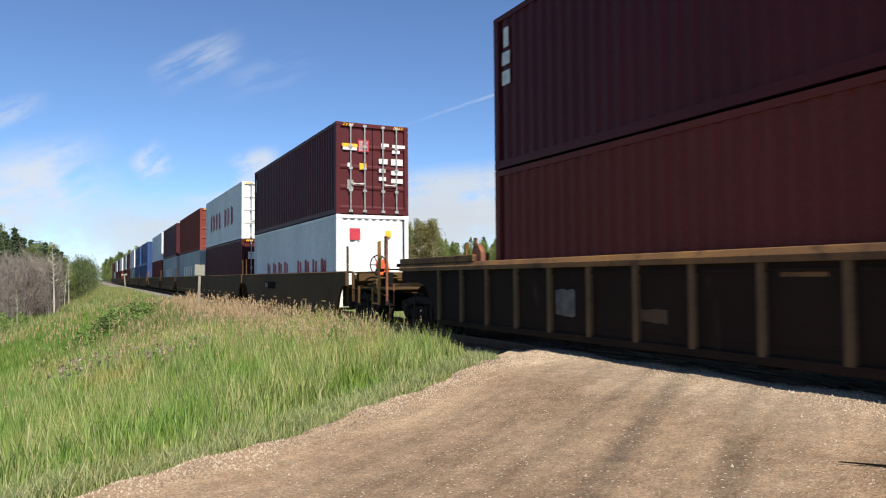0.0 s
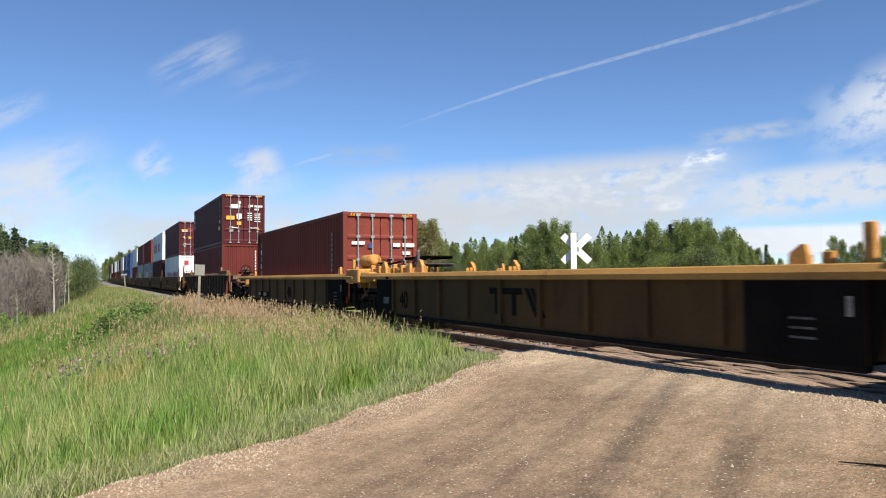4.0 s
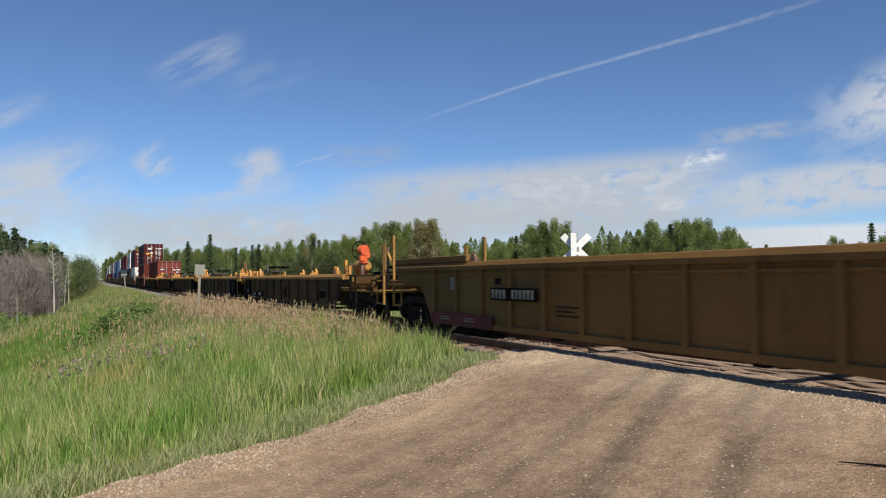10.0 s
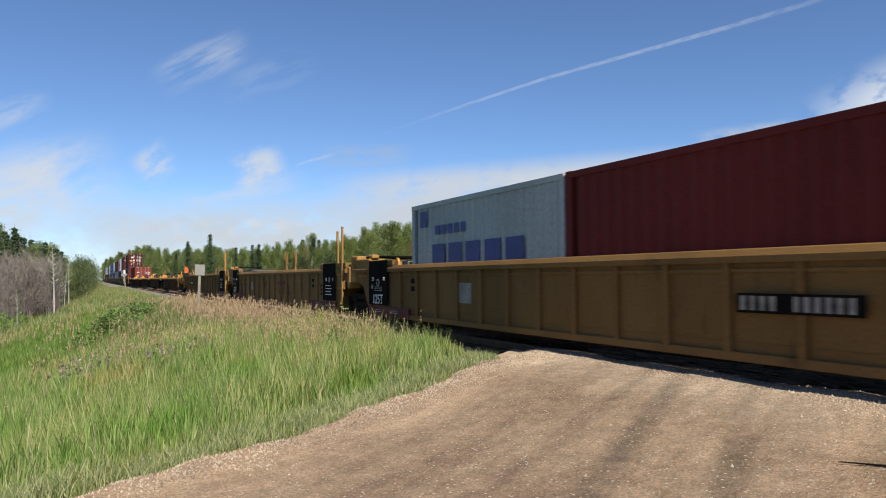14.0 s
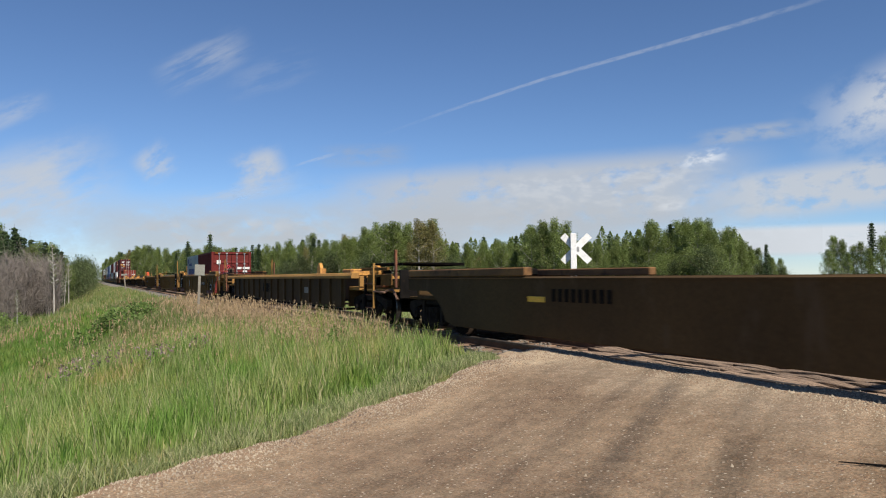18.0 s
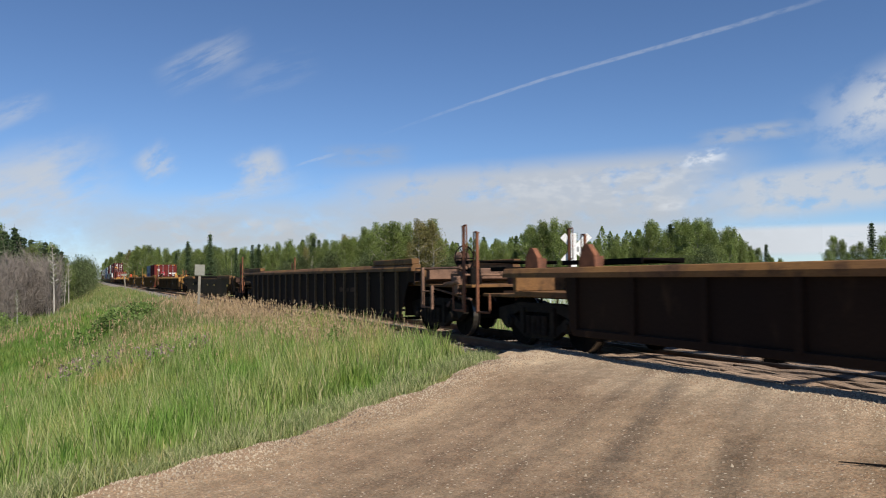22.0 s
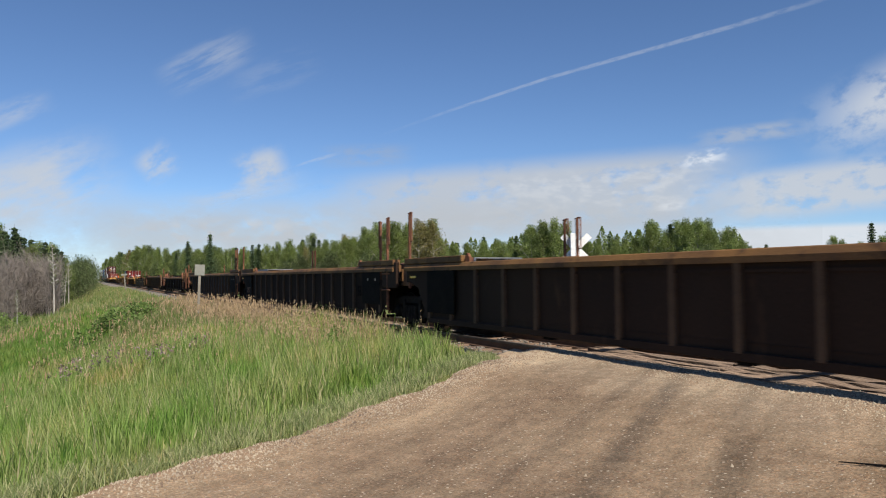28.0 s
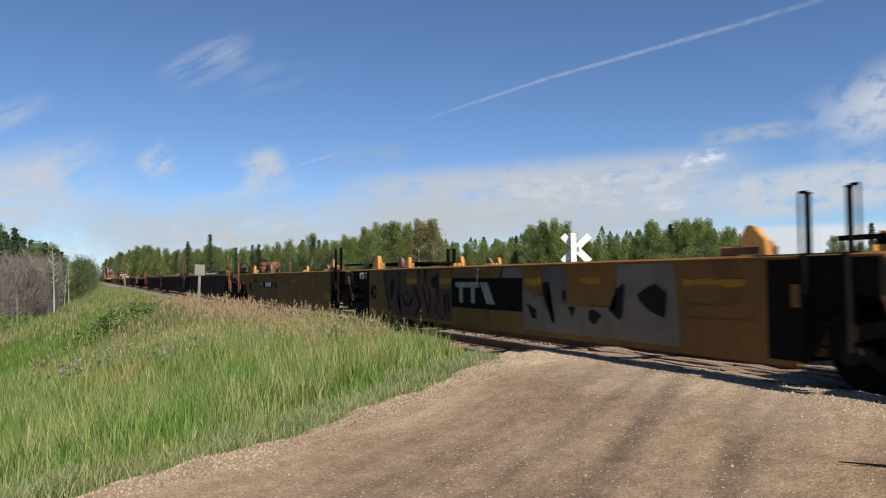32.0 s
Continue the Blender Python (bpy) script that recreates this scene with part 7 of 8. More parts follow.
# the skyline across the track: bearings from the camera, range of the wood's edge, rise of the crowns above the eye
SKY_AZ = (1.0, 2.9, 4.4, 6.5, 9.0, 11.5, 13.7, 15.6, 18.0, 20.2, 21.6, 23.2, 24.3, 25.7, 26.4, 28.0, 30.0, 32.0, 33.0, 34.2, 36.0, 37.0, 39.5, 41.5, 42.6, 44.5, 46.8, 48.2, 49.2, 50.5, 51.7)
SKY_R = (560, 330, 280, 235, 200, 180, 168, 155, 145, 138, 130, 126, 122, 120, 122, 124, 124, 120, 116, 114, 112, 113, 116, 116, 114, 112, 112, 114, 118, 126, 136)
SKY_UP = (0.024, 0.043, 0.042, 0.041, 0.045, 0.043, 0.047, 0.058, 0.060, 0.069, 0.077, 0.071, 0.078, 0.076, 0.048, 0.046, 0.048, 0.054, 0.066, 0.073, 0.074, 0.050, 0.048, 0.052, 0.076, 0.075, 0.080, 0.066, 0.042, 0.028, 0.018)


def by_bearing(az, r):
    return EYE[0] + r * math.sin(radians(az)), EYE[1] + r * math.cos(radians(az))


def woods():
    rng = random.Random(21)
    asp = [limb_tree("aspen_tree", 9.0, 2.0 + 0.12 * k, 30 + k, BARK if k % 2 else BIRCH, LEAF, 12000, 0.092, 0.06) for k in range(5)]
    gold = limb_tree("birch_tree", 9.5, 2.0, 41, BIRCH, LEAF_GOLD, 8500, 0.092)
    bush = [limb_tree("willow_bush", 3.2, 2.1, 50 + k, BARK, LEAF_DARK if k else LEAF, 6500, 0.07, 0.03) for k in range(3)]
    spr = [spruce("spruce_tree", 10.0, 1.7, 60 + k) for k in range(3)]
    dead = [twiggy("leafless_tree", 6.5, 70 + k, DEADWOOD, 7, 520, 1.15) for k in range(3)]
    white = limb_tree("bare_birch_tree", 8.3, 1.0, 80, BIRCH, LEAF, 260, 0.08, 0.45, 0.6)
    protos = asp + [gold] + bush + spr + dead + [white]

    def rise(az, r, share=1.0):
        return (r * float(np.interp(az, SKY_AZ, SKY_UP)) + 1.27) * share + 0.98

    for row, (back, lo, hi, gap) in enumerate(((-5.0, 0.30, 0.58, 2.4), (0.0, 0.66, 0.95, 1.9), (3.0, 0.72, 1.0, 2.3), (7.0, 0.80, 1.04, 2.1))):
        az = 1.0
        while az < 51.9:
            r = float(np.interp(az, SKY_AZ, SKY_R)) + back + rng.uniform(-1.5, 2.5)
            x, y = by_bearing(az + rng.uniform(-0.2, 0.2), r)
            h = rise(az, r, rng.uniform(lo, hi))
            t = rng.random()
            if row == 0 and t < 0.55:
                put(rng.choice(bush), x, y, h / 3.3, rng.uniform(0, 360), "green willow bush in front of the wood", "bush", "bushes across the track")
            elif t < 0.80:
                put(rng.choice(asp), x, y, h / 9.2, rng.uniform(0, 360), "green leafy aspen at the edge of the wood", group="trees across the track")
            elif t < (0.97 if az < 17 else 0.86):
                put(rng.choice(spr), x, y, h / 10.0, rng.uniform(0, 360), "dark green spruce at the edge of the wood", group="trees across the track")
            elif az < 30:
                put(gold, x, y, h / 9.8, rng.uniform(0, 360), "pale-trunked tree with yellowing leaves", group="trees across the track")
            else:
                put(rng.choice(asp), x, y, h / 9.2, rng.uniform(0, 360), "green leafy aspen at the edge of the wood", group="trees across the track")
            az += math.degrees(gap / r) * rng.uniform(0.7, 1.3)
    # spruces and single trees that stand out
    for k, (az, r, up) in enumerate(((8.3, 178, 0.062), (10.2, 175, 0.044), (11.4, 172, 0.048), (11.9, 176, 0.049), (6.7, 200, 0.052), (27.5, 140, 0.050), (29.6, 135, 0.059), (38.6, 128, 0.057), (39.4, 128, 0.057), (50.6, 118, 0.041), (57.25, 135, 0.060))):
        x, y = by_bearing(az, r)
        put(spr[k % 3], x, y, (r * up + 2.25) / 10.0, 40 * k, "tall dark spruce standing above the wood", group="spruces across the track")
    for az, r, up in ((24.4, 112, 0.079), (25.6, 112, 0.078), (25.0, 115, 0.075)):
        x, y = by_bearing(az, r)
        put(gold, x, y, (r * up + 2.25) / 9.6, 90 * az, "tall tree with yellowing crown", group="trees across the track")
    for k, (az, r, up) in enumerate(((33.4, 108, 0.070), (34.2, 107, 0.075), (35.1, 107, 0.076), (36.0, 108, 0.072), (21.7, 124, 0.074), (22.4, 124, 0.077), (54.9, 134, 0.042), (55.4, 134, 0.036), (56.1, 136, 0.030), (56.6, 134, 0.034), (58.3, 132, 0.045), (57.8, 130, 0.040), (59.4, 130, 0.055), (60.5, 128, 0.06), (54.6, 130, 0.026), (55.8, 128, 0.022), (57.0, 128, 0.026))):
        x, y = by_bearing(az, r)
        put(asp[k % 5], x, y, (r * up + 2.25) / 9.2, 70 * k, "rounded green leafy tree beside the road", group="trees across the track")
    # left of the line: spruce and leafless trees along the ditch
    for i in range(44):
        y = 92 + 330 * (i / 44) ** 1.5 + rng.uniform(-3, 3)
        x = -12.4 - 0.006 * y - rng.uniform(0, 7)
        t = rng.random()
        if t < 0.5:
            put(rng.choice(asp), x, y, rng.uniform(0.7, 1.05), rng.uniform(0, 360), "green leafy tree beside the ditch", group="trees beside the ditch")
        elif t < 0.75:
            put(rng.choice(spr), x - 1.5, y, rng.uniform(0.65, 1.0), rng.uniform(0, 360), "dark spruce beside the ditch", group="trees beside the ditch")
        else:
            put(rng.choice(bush), x + 1, y, rng.uniform(0.9, 1.5), rng.uniform(0, 360), "green bush beside the ditch", "bush", "bushes beside the ditch")
    for i in range(46):
        az = -7.4 + 5.9 * (i + rng.random()) / 46
        x, y = by_bearing(az, 84 + rng.uniform(-3, 16))
        top = 9.0 - 0.9 * max(0.0, az + 4.4) - (2.2 if i % 3 == 1 else 0.0)
        put(rng.choice(spr) if i % 5 or az < -4.0 else rng.choice(asp), x, y, top / 10.0 * rng.uniform(0.86, 1.03), rng.uniform(0, 360), "dark tree behind the leafless trees", group="trees beside the ditch")
    for i in range(44):
        az = -7.4 + 5.5 * (i + rng.random()) / 44
        x, y = by_bearing(az, rng.uniform(64, 80))
        put(rng.choice(dead), x, y, rng.uniform(0.55, 0.95) - 0.06 * max(0.0, az + 4.0), rng.uniform(0, 360), "grey leafless tree beside the ditch", group="leafless trees")
    for az, r, s in ((-2.12, 63, 0.72), (-1.98, 65, 0.55), (-1.50, 80, 0.46), (-1.22, 84, 0.62), (-4.35, 58, 0.34), (-1.66, 90, 0.62)):
        x, y = by_bearing(az, r)
        put(white, x, y, s, 55 * r, "thin bare birch with white trunk", group="bare birches")
    for az, r, s in ((-1.0, 98, 1.1), (-0.6, 104, 1.3), (-0.9, 112, 1.4), (-0.2, 128, 1.3), (0.2, 160, 1.3), (-0.5, 140, 1.8), (0.0, 190, 1.9)):
        x, y = by_bearing(az, r)
        put(bush[1 + int(r) % 2], x, y, s, 33 * r, "dense green bush beside the ditch", "bush", "bushes beside the ditch")
    for k in range(16):
        az = 14.5 + 11.0 * (k + rng.random()) / 16
        x, y = by_bearing(az, float(np.interp(az, SKY_AZ, SKY_R)) - 3.0)
        put(white, x, y, rng.uniform(0.55, 0.85), 50 * k, "slender bare trunk at the edge of the wood", group="bare birches")
    # the wood behind, uncounted
    nr = np.random.default_rng(5)
    cs, hs = [], []
    for i in range(420):
        if i < 240:
            az = nr.uniform(2, 49)
            x, y = by_bearing(az, float(np.interp(az, SKY_AZ, SKY_R)) + nr.uniform(9, 30))
        elif i < 340:
            y = nr.uniform(260, 900)
            x = nr.uniform(9, 60) + 0.01 * y
        else:
            y = nr.uniform(150, 900)
            x = -nr.uniform(15, 60)
        if x > 20 and abs(road_q(x, y) - 4.4) < 9:
            continue
        cs.append((x, y))
        hs.append(nr.uniform(6.5, 10.5))
    pts, sz = [], []
    for (x, y), h in zip(cs, hs):
        n = 620
        t = nr.random(n) ** 0.8
        r = 1.9 * np.sin(np.pi * np.clip(t * 0.9 + 0.1, 0, 1)) * np.sqrt(nr.random(n))
        a = nr.random(n) * 6.28
        pts.append(np.stack([x + r * np.cos(a), y + r * np.sin(a), h * (0.1 + 0.9 * t) - 0.9], -1))
        sz.append(np.full(n, 0.26))
    v, f = quads_at(np.concatenate(pts), np.concatenate(sz), nr, 0.7)
    ob = raw_mesh("distant_wood", v, f, LEAF)
    tagged(ob, "mixed green wood stretching to the horizon", "woods", kind="stuff")
    for p in protos:
        for o in (*p.children_recursive, p):
            bpy.data.objects.remove(o)


woods()


# ---- grass ----
def blades(name, x, y, h, w, lean, material, seed, z0=None):
    """Grass blades of three faces each, bent over."""
    rng = np.random.default_rng(seed)
    n = len(x)
    z = land_z(x, y) - 0.02 if z0 is None else z0
    a = rng.random(n) * 6.28
    side = np.stack([np.cos(a), np.sin(a), np.zeros(n)], -1) * w[:, None] * 0.5
    b = rng.random(n) * 6.28
    bend = np.stack([np.cos(b), np.sin(b), np.zeros(n)], -1) * (h * lean * (0.3 + rng.random(n)))[:, None]
    p = np.stack([x, y, z], -1)
    up = np.zeros((n, 3))
    up[:, 2] = h
    m = p + up * 0.55 + bend * 0.35
    t = p + up * np.sqrt(np.clip(1 - lean * 0.3, 0.4, 1))[..., None] + bend if not np.isscalar(lean) else p + up + bend
    v = np.stack([p - side, p + side, m + side * 0.8, m - side * 0.8, t], 1).reshape(-1, 3)
    i = np.arange(n)[:, None] * 5
    f = np.concatenate([i + np.array([[0, 1, 2]]), i + np.array([[0, 2, 3]]), i + np.array([[3, 2, 4]])], 0)
    return raw_mesh(name, v, f, material), t


def meadow():
    rng = np.random.default_rng(9)

    def scatter(n, x0, x1, y0, y1, power=1.0):
        x = rng.uniform(x0, x1, n)
        y = y0 + (y1 - y0) * rng.random(n) ** power
        k = (road_q(x, y) < -0.25 + 0.25 * wave(x * 1.3, x * 0.7)) & ((x < -2.45 + 0.35 * smooth01(12.5, 15.0, y) + 0.3 * wave(y * 0.8, y * 0.3)) | (rng.random(n) < 0.03))
        return x[k], y[k]
    def tufts(name, x, y, each, high, wide, lean, material, seed, label):
        """Blades in tufts, each tuft leaning its own way."""
        n = len(x)
        x, y = np.repeat(x, each) + rng.normal(size=n * each) * 0.03, np.repeat(y, each) + rng.normal(size=n * each) * 0.03
        h = np.repeat(high * rng.uniform(0.7, 1.25, n), each) * rng.uniform(0.45, 1.15, n * each)
        g, _ = blades(name, x, y, np.maximum(h, 0.05), wide * rng.uniform(0.6, 1.3, n * each) * (0.7 + y / 20), lean, material, seed)
        tagged(g, label, "grass", kind="stuff")

    def height(x, y):
        return 0.12 + 0.45 * smooth01(-0.25, -1.9, road_q(x, y)) + 0.09 * wave(x * 0.8, y * 0.7) + 0.06 * wave(x * 2.9, y * 2.6, 2.0) + 0.13 * smooth01(-4.2, -2.9, x) * smooth01(12.0, 14.5, y)

    x, y = scatter(19000, -13.5, -1.9, 4.6, 22, 1.2)
    tufts("grass", x, y, 8, height(x, y), 0.0125, 0.30, BLADE, 1, "tall green grass on the embankment")
    x, y = scatter(42000, -13.5, -1.9, 4.6, 20, 1.2)
    g, _ = blades("grass", x, y, np.maximum(0.5 * height(x, y), 0.07) * rng.uniform(0.5, 1.2, len(x)), rng.uniform(0.006, 0.014, len(x)), 0.6, BLADE, 11)
    tagged(g, "low green grass under the taller blades", "grass", kind="stuff")
    x, q = rng.uniform(-10.5, -2.2, 3600), rng.normal(size=3600) * 0.26 - 0.42
    k = q < 0.16 * wave(x * 1.9, x * 1.1, 1.0) + 0.10 * wave(x * 6.1, x * 2.0) - 0.08
    x, q = x[k], q[k]
    tufts("edge_grass", x, road_y(x, q), 7, np.full(len(x), 0.15) + 0.05 * wave(x * 3.0, q * 2.0), 0.0075, 0.6, BLADE_EDGE, 12, "short bluish grass along the road's edge")
    x, y = scatter(12500, -20, -2.2, 20, 54, 1.2)
    for k, mt, sd, lb in ((x < -7.2 + 0.8 * wave(y * 0.3, y * 0.2), BLADE_LUSH, 2, "lush green grass on the ditch slope"), (x >= -7.2 + 0.8 * wave(y * 0.3, y * 0.2), BLADE_DRY, 13, "tall grass farther along the embankment")):
        tufts("grass", x[k], y[k], 9, (0.34 if mt is BLADE_LUSH else 0.46) + 0.12 * wave(x[k] * 0.5, y[k] * 0.5), 0.013, 0.36, mt, sd, lb)
    x, y = scatter(34000, -24, -2.6, 50, 150, 1.3)
    g, _ = blades("grass", x, y, rng.uniform(0.3, 0.7, len(x)), rng.uniform(0.04, 0.07, len(x)), 0.3, BLADE_DRY, 3)
    tagged(g, "rough grass far along the line", "grass", kind="stuff")
    xr = rng.uniform(2.6, 30, 16000)
    yr = rng.uniform(5, 110, 16000)
    k = np.minimum(-road_q(xr, yr), 50) > 0.2
    g, _ = blades("grass", xr[k], yr[k], rng.uniform(0.3, 0.7, k.sum()), rng.uniform(0.02, 0.05, k.sum()), 0.3, BLADE_DRY, 4)
    tagged(g, "rough grass beyond the track", "grass", kind="stuff")
    # seed heads on thin stalks
    x, y = scatter(17000, -9.5, -2.2, 8.5, 48, 1.3)
    k = rng.random(len(x)) < (np.exp(-((x + 2.9) / 1.25) ** 2) * smooth01(12.0, 15.0, y) + 0.065 * smooth01(11.0, 16.0, y)) * np.exp(-np.maximum(y - 26, 0) / 14)
    cl = [(-6.9, 18.6, 0.9, 160), (-11.4, 40.0, 1.6, 170), (-5.6, 17.0, 0.8, 90)]
    x = np.concatenate([x[k]] + [cx + rng.normal(size=c) * r for cx, cy, r, c in cl])
    y = np.concatenate([y[k]] + [cy + rng.normal(size=c) * r * 1.5 for cx, cy, r, c in cl])
    hh = rng.uniform(0.5, 0.85, len(x)) + 0.10 * smooth01(-4.2, -2.9, x) * smooth01(12.0, 14.5, y)
    st, tips = blades("grass_stalks", x, y, hh, np.full(len(x), 0.005) + 0.0003 * y, 0.25, SEED, 6)
    tagged(st, "dry stalks of tall seeding grass", "grass", kind="stuff")
    n = len(x)
    c = np.repeat(tips, 5, 0) + rng.normal(size=(n * 5, 3)) * np.array([0.008, 0.008, 0.055]) - np.array([0, 0, 0.05])
    v, f = quads_at(c, np.repeat(0.0075 + 0.00065 * y, 5), rng, 4.5, 4.2)
    ob = raw_mesh("seed_heads", v, f, SEED)
    tagged(ob, "pale pinkish-tan grass seed heads", "grass", kind="stuff")
    # weeds, thistles and a few low shrubs
    for k, (cx, cy, cnt) in enumerate(((-8.35, 16.2, 14), (-7.85, 16.3, 12), (-6.75, 14.9, 7), (-6.05, 15.6, 6), (-7.1, 15.6, 4))):
        px, py = cx + rng.normal(size=cnt) * 0.17, cy + rng.normal(size=cnt) * 0.25
        pz = land_z(px, py) + rng.uniform(0.55, 0.8, cnt)
        cc = np.repeat(np.stack([px, py, pz], -1), 8, 0) + rng.normal(size=(cnt * 8, 3)) * np.array([0.025, 0.025, 0.05])
        v, f = quads_at(cc, 0.04, rng, 1.6)
        tagged(raw_mesh("thistle_heads", v, f, THISTLE), "dull brown-purple thistle heads above the grass", "thistles", kind="stuff")
        blades("thistle_stalks", px, py, pz - land_z(px, py), np.full(cnt, 0.015), 0.1, WEED, 60 + k)[0]["kind"] = "stuff"
    for i, (cx, cy, r, h) in enumerate(((-7.5, 29.0, 0.6, 1.0), (-6.9, 30.8, 0.7, 1.1), (-6.3, 33.2, 0.8, 1.1), (-5.9, 36.0, 0.8, 1.0), (-7.0, 34.0, 0.7, 1.0), (-8.25, 25.5, 0.35, 0.8), (-9.15, 21.7, 0.35, 0.6), (-12.6, 51.0, 1.4, 1.3), (-13.4, 60.0, 1.6, 1.4), (-14.2, 68.0, 1.7, 1.5), (-15.0, 63.0, 1.8, 1.5), (-3.0, 15.6, 0.35, 0.85))):
        n = int(850 * r)
        sx, sy = rng.normal(size=9) * r * 0.55, rng.normal(size=9) * r * 0.75
        w = rng.integers(0, 9, n)
        c = np.stack([cx + sx[w] + rng.normal(size=n) * 0.13, cy + sy[w] + rng.normal(size=n) * 0.13, np.zeros(n)], -1)
        c[:, 2] = land_z(c[:, 0], c[:, 1]) + 0.12 + 0.80 * h * rng.random(n) ** 0.7 * np.exp(-((c[:, 0] - cx) ** 2 + (c[:, 1] - cy) ** 2) / (2.5 * r * r))
        sh = new("weed_clump")
        v, f = quads_at(c, 0.075, rng, 0.6)
        raw_mesh("leaves", v, f, WEED, sh)
        part("stem", rods(((cx, cy, float(land_z(cx, cy)) - 0.05), (cx + 0.05, cy, float(land_z(cx, cy)) + h * 0.7)), ((cx + 0.1, cy + 0.1, float(land_z(cx, cy)) - 0.05), (cx + 0.25, cy, float(land_z(cx, cy)) + h * 0.5)), r=0.012, seg=5), BARK, sh)
        tagged(sh, "clump of dark broad-leaved weeds in the grass", "weeds", "weed clumps")


meadow()


# ---- pebbles on the road ----
def pebbles():
    rng = np.random.default_rng(14)
    n = 80000
    x = -1.35 - 9.5 * rng.random(n) ** 1.2
    q = ROAD_W * rng.random(n)
    pick = rng.random(n)
    q = np.where(pick < 0.34, np.abs(rng.normal(size=n)) * 0.75 - 0.30, np.where(pick < 0.48, ROAD_W - 2.8 + rng.normal(size=n) * 0.9, q))
    x = np.where((pick > 0.48) & (pick < 0.66), -1.22 - np.abs(rng.normal(size=n)) * 0.8, x)
    y = road_y(x, q)
    k = (y > 1.0) & (y < 14) & (rng.random(n) < 0.45 + 0.55 * (wave(x * 1.1, y * 1.3, 7.0) > -0.1))
    x, y, q = x[k], y[k], q[k]
    rim = smooth01(1.0, 0.3, q) + smooth01(-2.2, -1.5, x) + smooth01(5.8, 7.0, q)
    s = 0.0025 + 0.006 * rng.random(len(x)) ** 3 + 0.012 * (rng.random(len(x)) < 0.004) + 0.0125 * np.minimum(rim, 1) * rng.random(len(x)) ** 2.0
    z = road_top(x, q, 1.12)
    m = len(x)
    a = rng.random(m) * 6.28
    v = []
    for i in range(4):
        r = s * rng.uniform(0.7, 1.3, m)
        v.append(np.stack([x + r * np.cos(a + 1.57 * i), y + r * np.sin(a + 1.57 * i), z - 0.004], -1))
    v.append(np.stack([x + s * rng.uniform(-0.4, 0.4, m), y + s * rng.uniform(-0.4, 0.4, m), z + s * rng.uniform(0.8, 1.3, m)], -1))
    v = np.stack(v, 1)
    f = np.array([[0, 1, 4], [1, 2, 4], [2, 3, 4], [3, 0, 4]])
    cut = m // 2
    for lo, hi, mt, lb in ((0, cut, PEBBLE, "small tan pebbles strewn over the road"), (cut, m, PEBBLE_PALE, "small pale stones strewn over the road")):
        c = hi - lo
        ob = raw_mesh("pebbles", v[lo:hi].reshape(-1, 3), (f[None] + 5 * np.arange(c)[:, None, None]).reshape(-1, 3), mt)
        tagged(ob, lb, "pebbles", kind="stuff")


pebbles()


# ---- clouds and a vapour trail, far off ----
DRIFT = []


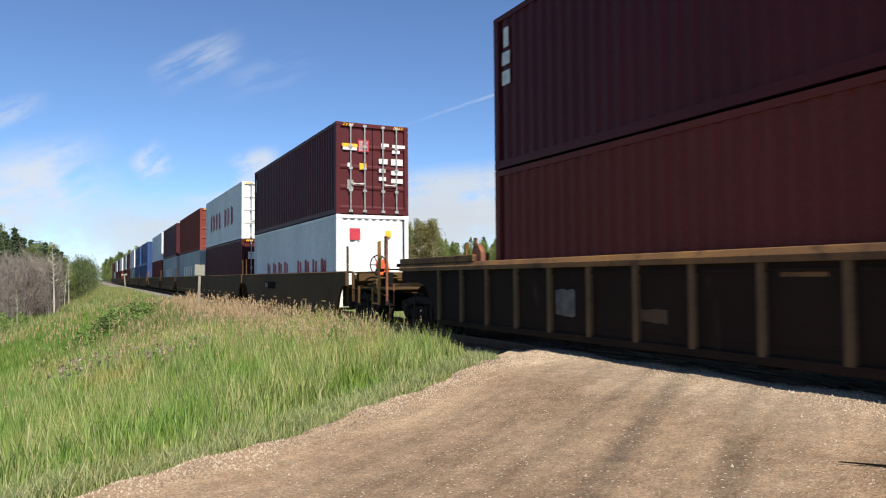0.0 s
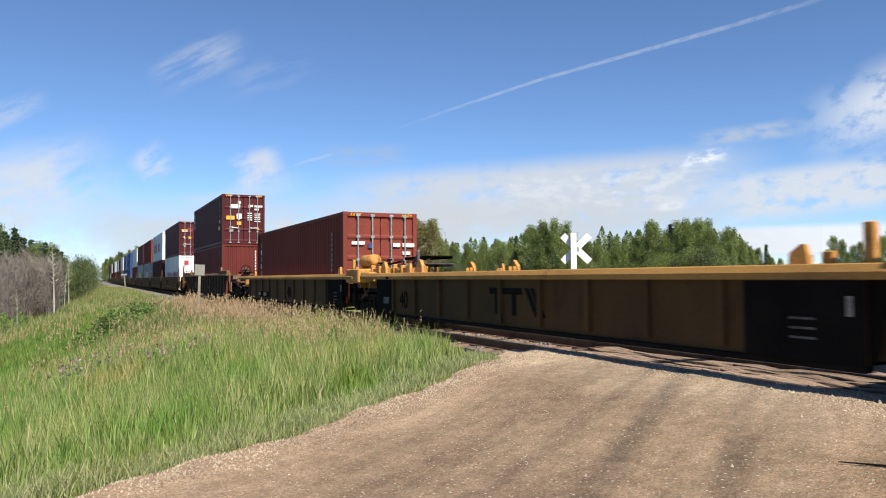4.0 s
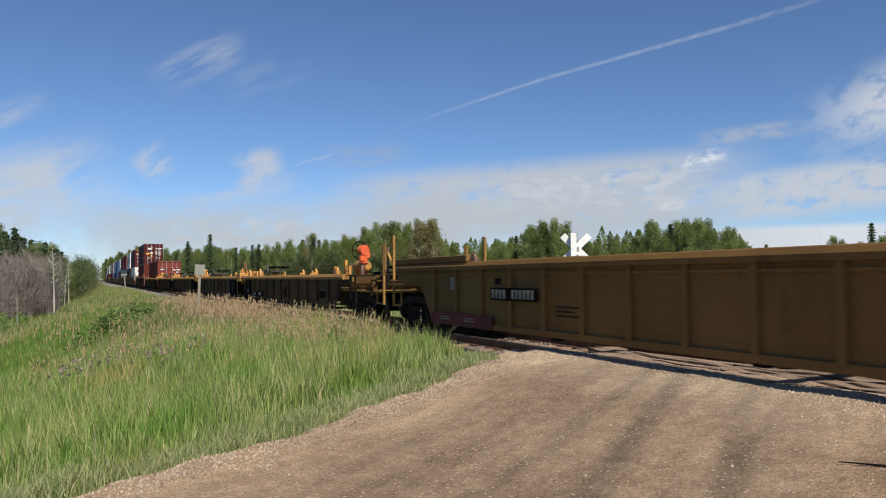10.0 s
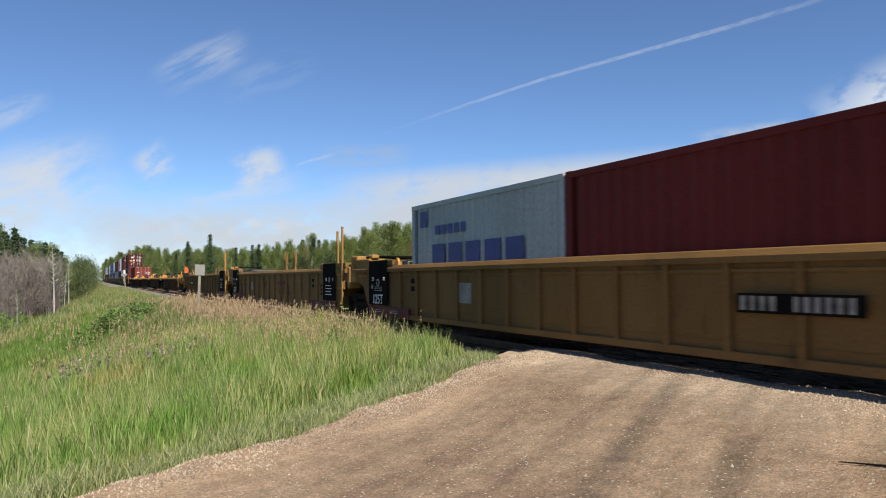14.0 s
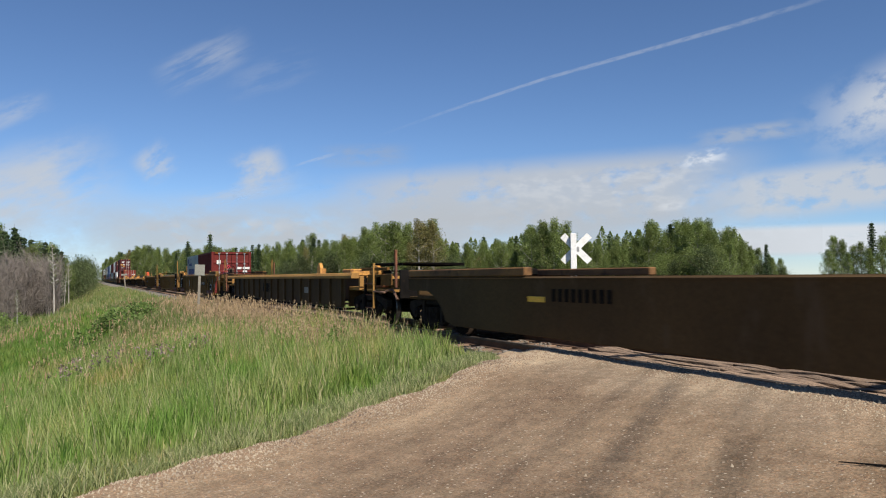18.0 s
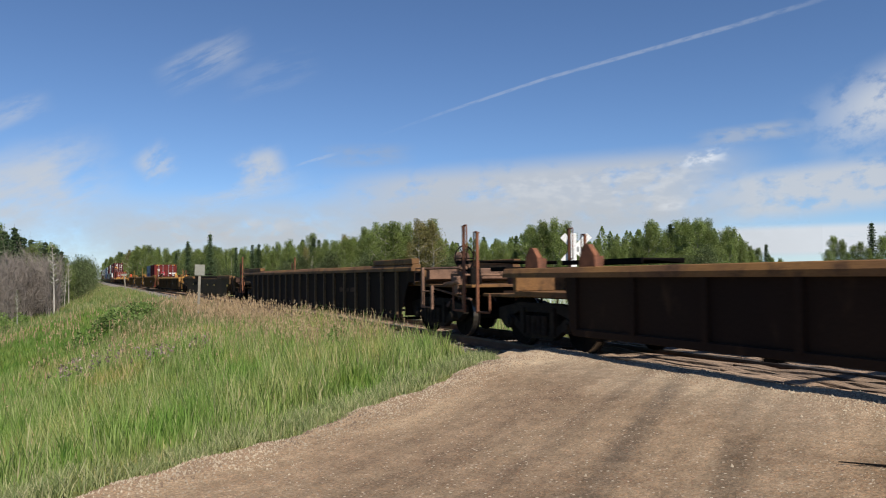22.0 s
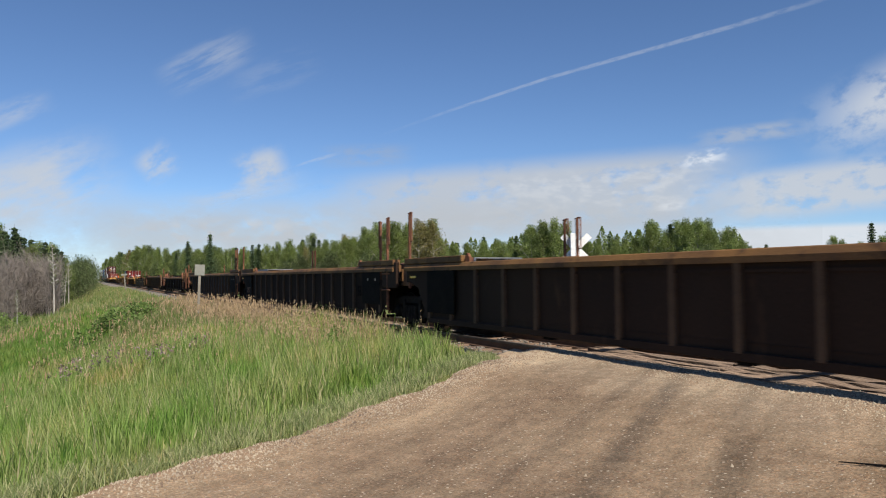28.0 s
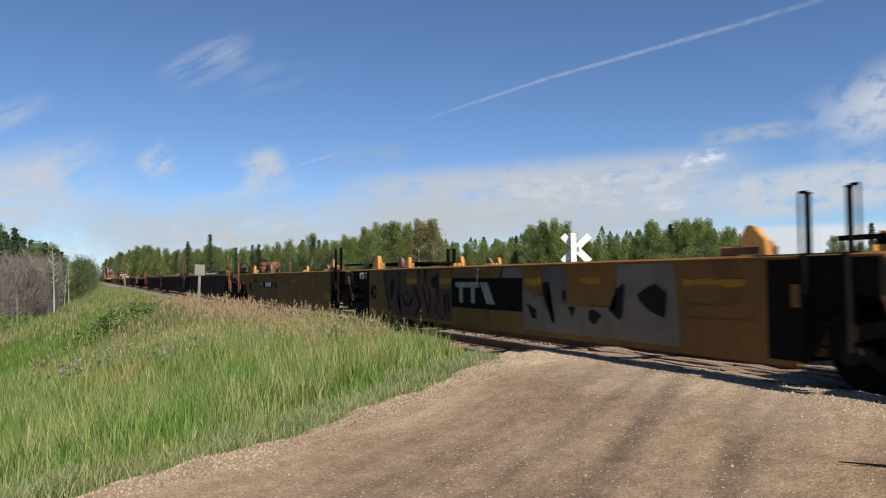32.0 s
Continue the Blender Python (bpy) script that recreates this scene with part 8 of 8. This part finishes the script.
def vapour(name, thick, scale, seed, stretch=(1, 1, 1), lo=0.45, hi=0.75, bright=1.0, soft=1.0, strip=False):
    m = bpy.data.materials.new(name)
    m.use_nodes = True
    n, lk = m.node_tree.nodes, m.node_tree.links.new
    out = n["Material Output"]
    n.remove(n["Principled BSDF"])
    tc, mp, no = n.new("ShaderNodeTexCoord"), n.new("ShaderNodeMapping"), n.new("ShaderNodeTexNoise")
    mp.inputs["Scale"].default_value, mp.inputs["Location"].default_value = stretch, (seed, seed * 0.7, seed * 0.3)
    at = tc.outputs["Object"]
    if strip:  # a bent strip carries its own -1 to 1
        uv = n.new("ShaderNodeVectorMath")
        uv.operation, uv.inputs[1].default_value, uv.inputs[2].default_value = "MULTIPLY_ADD", (2, 2, 0), (-1, -1, 0)
        lk(tc.outputs["UV"], uv.inputs[0])
        at = uv.outputs["Vector"]
    lk(at, mp.inputs["Vector"])
    lk(mp.outputs["Vector"], no.inputs["Vector"])
    no.inputs["Scale"].default_value, no.inputs["Detail"].default_value, no.inputs["Roughness"].default_value = scale, 8, 0.58
    r = n.new("ShaderNodeMapRange")
    r.interpolation_type = "SMOOTHSTEP"
    r.inputs["From Min"].default_value, r.inputs["From Max"].default_value = lo, hi
    lk(no.outputs["Fac"], r.inputs["Value"])
    # fades towards the rim of the sheet, which spans -1 to 1 both ways
    sep = n.new("ShaderNodeSeparateXYZ")
    lk(at, sep.inputs["Vector"])
    fades = []
    for ax in ("X", "Y"):
        ab, f = n.new("ShaderNodeMath"), n.new("ShaderNodeMapRange")
        ab.operation = "ABSOLUTE"
        f.interpolation_type = "SMOOTHSTEP"
        f.inputs["From Min"].default_value, f.inputs["From Max"].default_value = 1.0, 1.0 - 0.75 * soft
        lk(sep.outputs[ax], ab.inputs[0])
        lk(ab.outputs[0], f.inputs["Value"])
        fades.append(f)
    m1, m2, m3 = n.new("ShaderNodeMath"), n.new("ShaderNodeMath"), n.new("ShaderNodeMath")
    for k in (m1, m2, m3):
        k.operation = "MULTIPLY"
    lk(fades[0].outputs["Result"], m1.inputs[0])
    lk(fades[1].outputs["Result"], m1.inputs[1])
    lk(m1.outputs[0], m2.inputs[0])
    lk(r.outputs["Result"], m2.inputs[1])
    lk(m2.outputs[0], m3.inputs[0])
    m3.inputs[1].default_value = thick
    em, tr, mx = n.new("ShaderNodeEmission"), n.new("ShaderNodeBsdfTransparent"), n.new("ShaderNodeMixShader")
    em.inputs["Color"].default_value, em.inputs["Strength"].default_value = (0.88, 0.95, 1.05, 1), bright
    lk(m3.outputs[0], mx.inputs["Fac"])
    lk(tr.outputs["BSDF"], mx.inputs[1])
    lk(em.outputs["Emission"], mx.inputs[2])
    lk(mx.outputs["Shader"], out.inputs["Surface"])
    return m


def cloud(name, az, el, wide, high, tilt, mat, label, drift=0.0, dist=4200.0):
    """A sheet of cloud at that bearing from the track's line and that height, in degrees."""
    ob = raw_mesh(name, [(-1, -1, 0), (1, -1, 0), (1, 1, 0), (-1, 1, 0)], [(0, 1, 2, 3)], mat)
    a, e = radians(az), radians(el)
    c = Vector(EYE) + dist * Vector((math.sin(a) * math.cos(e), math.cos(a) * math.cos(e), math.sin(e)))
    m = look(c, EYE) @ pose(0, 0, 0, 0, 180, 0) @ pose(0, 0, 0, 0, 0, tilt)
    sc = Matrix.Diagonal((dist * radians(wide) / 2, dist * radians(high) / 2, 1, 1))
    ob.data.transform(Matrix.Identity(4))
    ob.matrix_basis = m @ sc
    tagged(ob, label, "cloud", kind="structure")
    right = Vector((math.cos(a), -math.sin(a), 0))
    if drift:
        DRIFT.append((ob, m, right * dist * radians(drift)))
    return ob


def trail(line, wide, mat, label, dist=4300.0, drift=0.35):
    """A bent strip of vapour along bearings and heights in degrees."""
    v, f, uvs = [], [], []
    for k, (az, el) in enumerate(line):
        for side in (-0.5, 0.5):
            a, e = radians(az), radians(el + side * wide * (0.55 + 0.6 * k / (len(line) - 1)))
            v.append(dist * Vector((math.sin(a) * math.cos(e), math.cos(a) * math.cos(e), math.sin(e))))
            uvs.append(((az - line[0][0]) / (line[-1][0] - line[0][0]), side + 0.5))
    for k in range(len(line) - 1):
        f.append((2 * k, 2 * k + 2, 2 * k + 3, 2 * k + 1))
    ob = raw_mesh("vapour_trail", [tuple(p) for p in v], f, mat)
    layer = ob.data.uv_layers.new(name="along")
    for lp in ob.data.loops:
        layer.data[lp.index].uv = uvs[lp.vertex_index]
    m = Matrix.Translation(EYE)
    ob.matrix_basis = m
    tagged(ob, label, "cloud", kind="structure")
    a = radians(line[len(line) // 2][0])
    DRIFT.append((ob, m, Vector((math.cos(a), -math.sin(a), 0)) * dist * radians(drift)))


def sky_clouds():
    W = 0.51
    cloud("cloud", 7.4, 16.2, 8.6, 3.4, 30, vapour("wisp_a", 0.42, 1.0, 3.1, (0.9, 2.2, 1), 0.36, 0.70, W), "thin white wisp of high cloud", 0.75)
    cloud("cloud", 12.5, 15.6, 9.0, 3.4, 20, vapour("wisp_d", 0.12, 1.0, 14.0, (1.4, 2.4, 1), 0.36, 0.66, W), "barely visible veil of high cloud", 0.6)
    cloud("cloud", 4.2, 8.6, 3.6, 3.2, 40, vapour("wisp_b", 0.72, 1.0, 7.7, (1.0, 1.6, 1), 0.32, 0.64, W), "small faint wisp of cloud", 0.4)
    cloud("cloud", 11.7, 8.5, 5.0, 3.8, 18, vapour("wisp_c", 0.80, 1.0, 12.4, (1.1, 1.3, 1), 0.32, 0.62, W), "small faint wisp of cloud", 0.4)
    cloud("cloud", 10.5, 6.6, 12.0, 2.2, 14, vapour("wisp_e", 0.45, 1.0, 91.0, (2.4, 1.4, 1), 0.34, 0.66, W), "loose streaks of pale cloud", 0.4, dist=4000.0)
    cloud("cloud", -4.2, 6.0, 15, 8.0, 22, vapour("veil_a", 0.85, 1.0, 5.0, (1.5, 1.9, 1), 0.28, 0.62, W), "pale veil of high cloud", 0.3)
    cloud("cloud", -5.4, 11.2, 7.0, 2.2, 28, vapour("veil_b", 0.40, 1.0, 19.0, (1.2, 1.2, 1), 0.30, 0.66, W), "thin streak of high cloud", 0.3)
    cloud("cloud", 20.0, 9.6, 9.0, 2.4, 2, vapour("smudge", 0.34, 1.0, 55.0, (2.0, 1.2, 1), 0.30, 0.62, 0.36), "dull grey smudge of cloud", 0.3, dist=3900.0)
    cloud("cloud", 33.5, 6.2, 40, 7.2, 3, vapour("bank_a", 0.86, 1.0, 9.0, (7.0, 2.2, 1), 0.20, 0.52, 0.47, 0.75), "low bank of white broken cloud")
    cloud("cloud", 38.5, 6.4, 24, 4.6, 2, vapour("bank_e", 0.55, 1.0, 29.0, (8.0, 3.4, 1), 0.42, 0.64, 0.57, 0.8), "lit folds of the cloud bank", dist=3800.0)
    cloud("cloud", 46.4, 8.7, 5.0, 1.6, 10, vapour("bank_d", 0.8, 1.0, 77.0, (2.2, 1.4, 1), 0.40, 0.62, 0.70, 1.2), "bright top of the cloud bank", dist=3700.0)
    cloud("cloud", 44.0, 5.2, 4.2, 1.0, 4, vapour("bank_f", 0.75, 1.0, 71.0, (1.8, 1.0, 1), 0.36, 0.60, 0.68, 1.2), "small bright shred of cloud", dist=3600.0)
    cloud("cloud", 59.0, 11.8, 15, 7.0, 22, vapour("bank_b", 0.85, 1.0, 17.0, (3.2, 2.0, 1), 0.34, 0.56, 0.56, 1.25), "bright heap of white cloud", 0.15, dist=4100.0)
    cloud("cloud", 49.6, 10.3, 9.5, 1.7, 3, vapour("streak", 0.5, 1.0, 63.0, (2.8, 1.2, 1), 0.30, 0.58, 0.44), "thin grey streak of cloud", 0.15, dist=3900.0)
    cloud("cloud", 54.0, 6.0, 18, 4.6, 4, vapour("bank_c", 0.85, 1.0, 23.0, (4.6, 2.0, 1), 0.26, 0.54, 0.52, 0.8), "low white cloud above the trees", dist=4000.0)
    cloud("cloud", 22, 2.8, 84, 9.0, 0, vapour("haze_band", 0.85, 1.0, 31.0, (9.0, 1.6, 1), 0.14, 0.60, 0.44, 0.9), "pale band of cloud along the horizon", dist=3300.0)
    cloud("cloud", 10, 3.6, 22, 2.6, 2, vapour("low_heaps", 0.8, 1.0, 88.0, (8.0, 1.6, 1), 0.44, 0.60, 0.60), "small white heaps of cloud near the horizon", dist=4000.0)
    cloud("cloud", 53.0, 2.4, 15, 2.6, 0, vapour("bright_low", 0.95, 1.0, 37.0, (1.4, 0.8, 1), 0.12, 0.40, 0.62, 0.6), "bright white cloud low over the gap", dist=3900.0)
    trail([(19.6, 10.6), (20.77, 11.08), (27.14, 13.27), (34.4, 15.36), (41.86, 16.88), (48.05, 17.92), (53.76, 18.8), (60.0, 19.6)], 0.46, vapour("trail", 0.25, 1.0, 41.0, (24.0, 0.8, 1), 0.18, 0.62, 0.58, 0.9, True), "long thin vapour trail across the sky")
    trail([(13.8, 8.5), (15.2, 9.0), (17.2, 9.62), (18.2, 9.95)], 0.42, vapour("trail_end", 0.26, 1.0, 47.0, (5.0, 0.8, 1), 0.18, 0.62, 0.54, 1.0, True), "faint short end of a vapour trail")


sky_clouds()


def motions():
    times = (0.0, 8.0, 16.0, 24.0, 32.0)
    for ob, x, u, z in RIDERS:
        walk(ob, [(t, pose(x, u + SPEED * t, z)) for t in times])
    # wheels turn with the road they cover
    turns = [(k / FPS, math.degrees(SPEED * k / FPS / R_WHEEL)) for k in range(frame(32.0))]
    for ob, dy in WHEELS:
        walk(ob, [(t, pose(0, dy, R_WHEEL, -a, 0, 0)) for t, a in turns])
    for ob, m, way in DRIFT:
        walk(ob, [(t, Matrix.Translation(way * (t / 32.0)) @ m) for t in times])


motions()
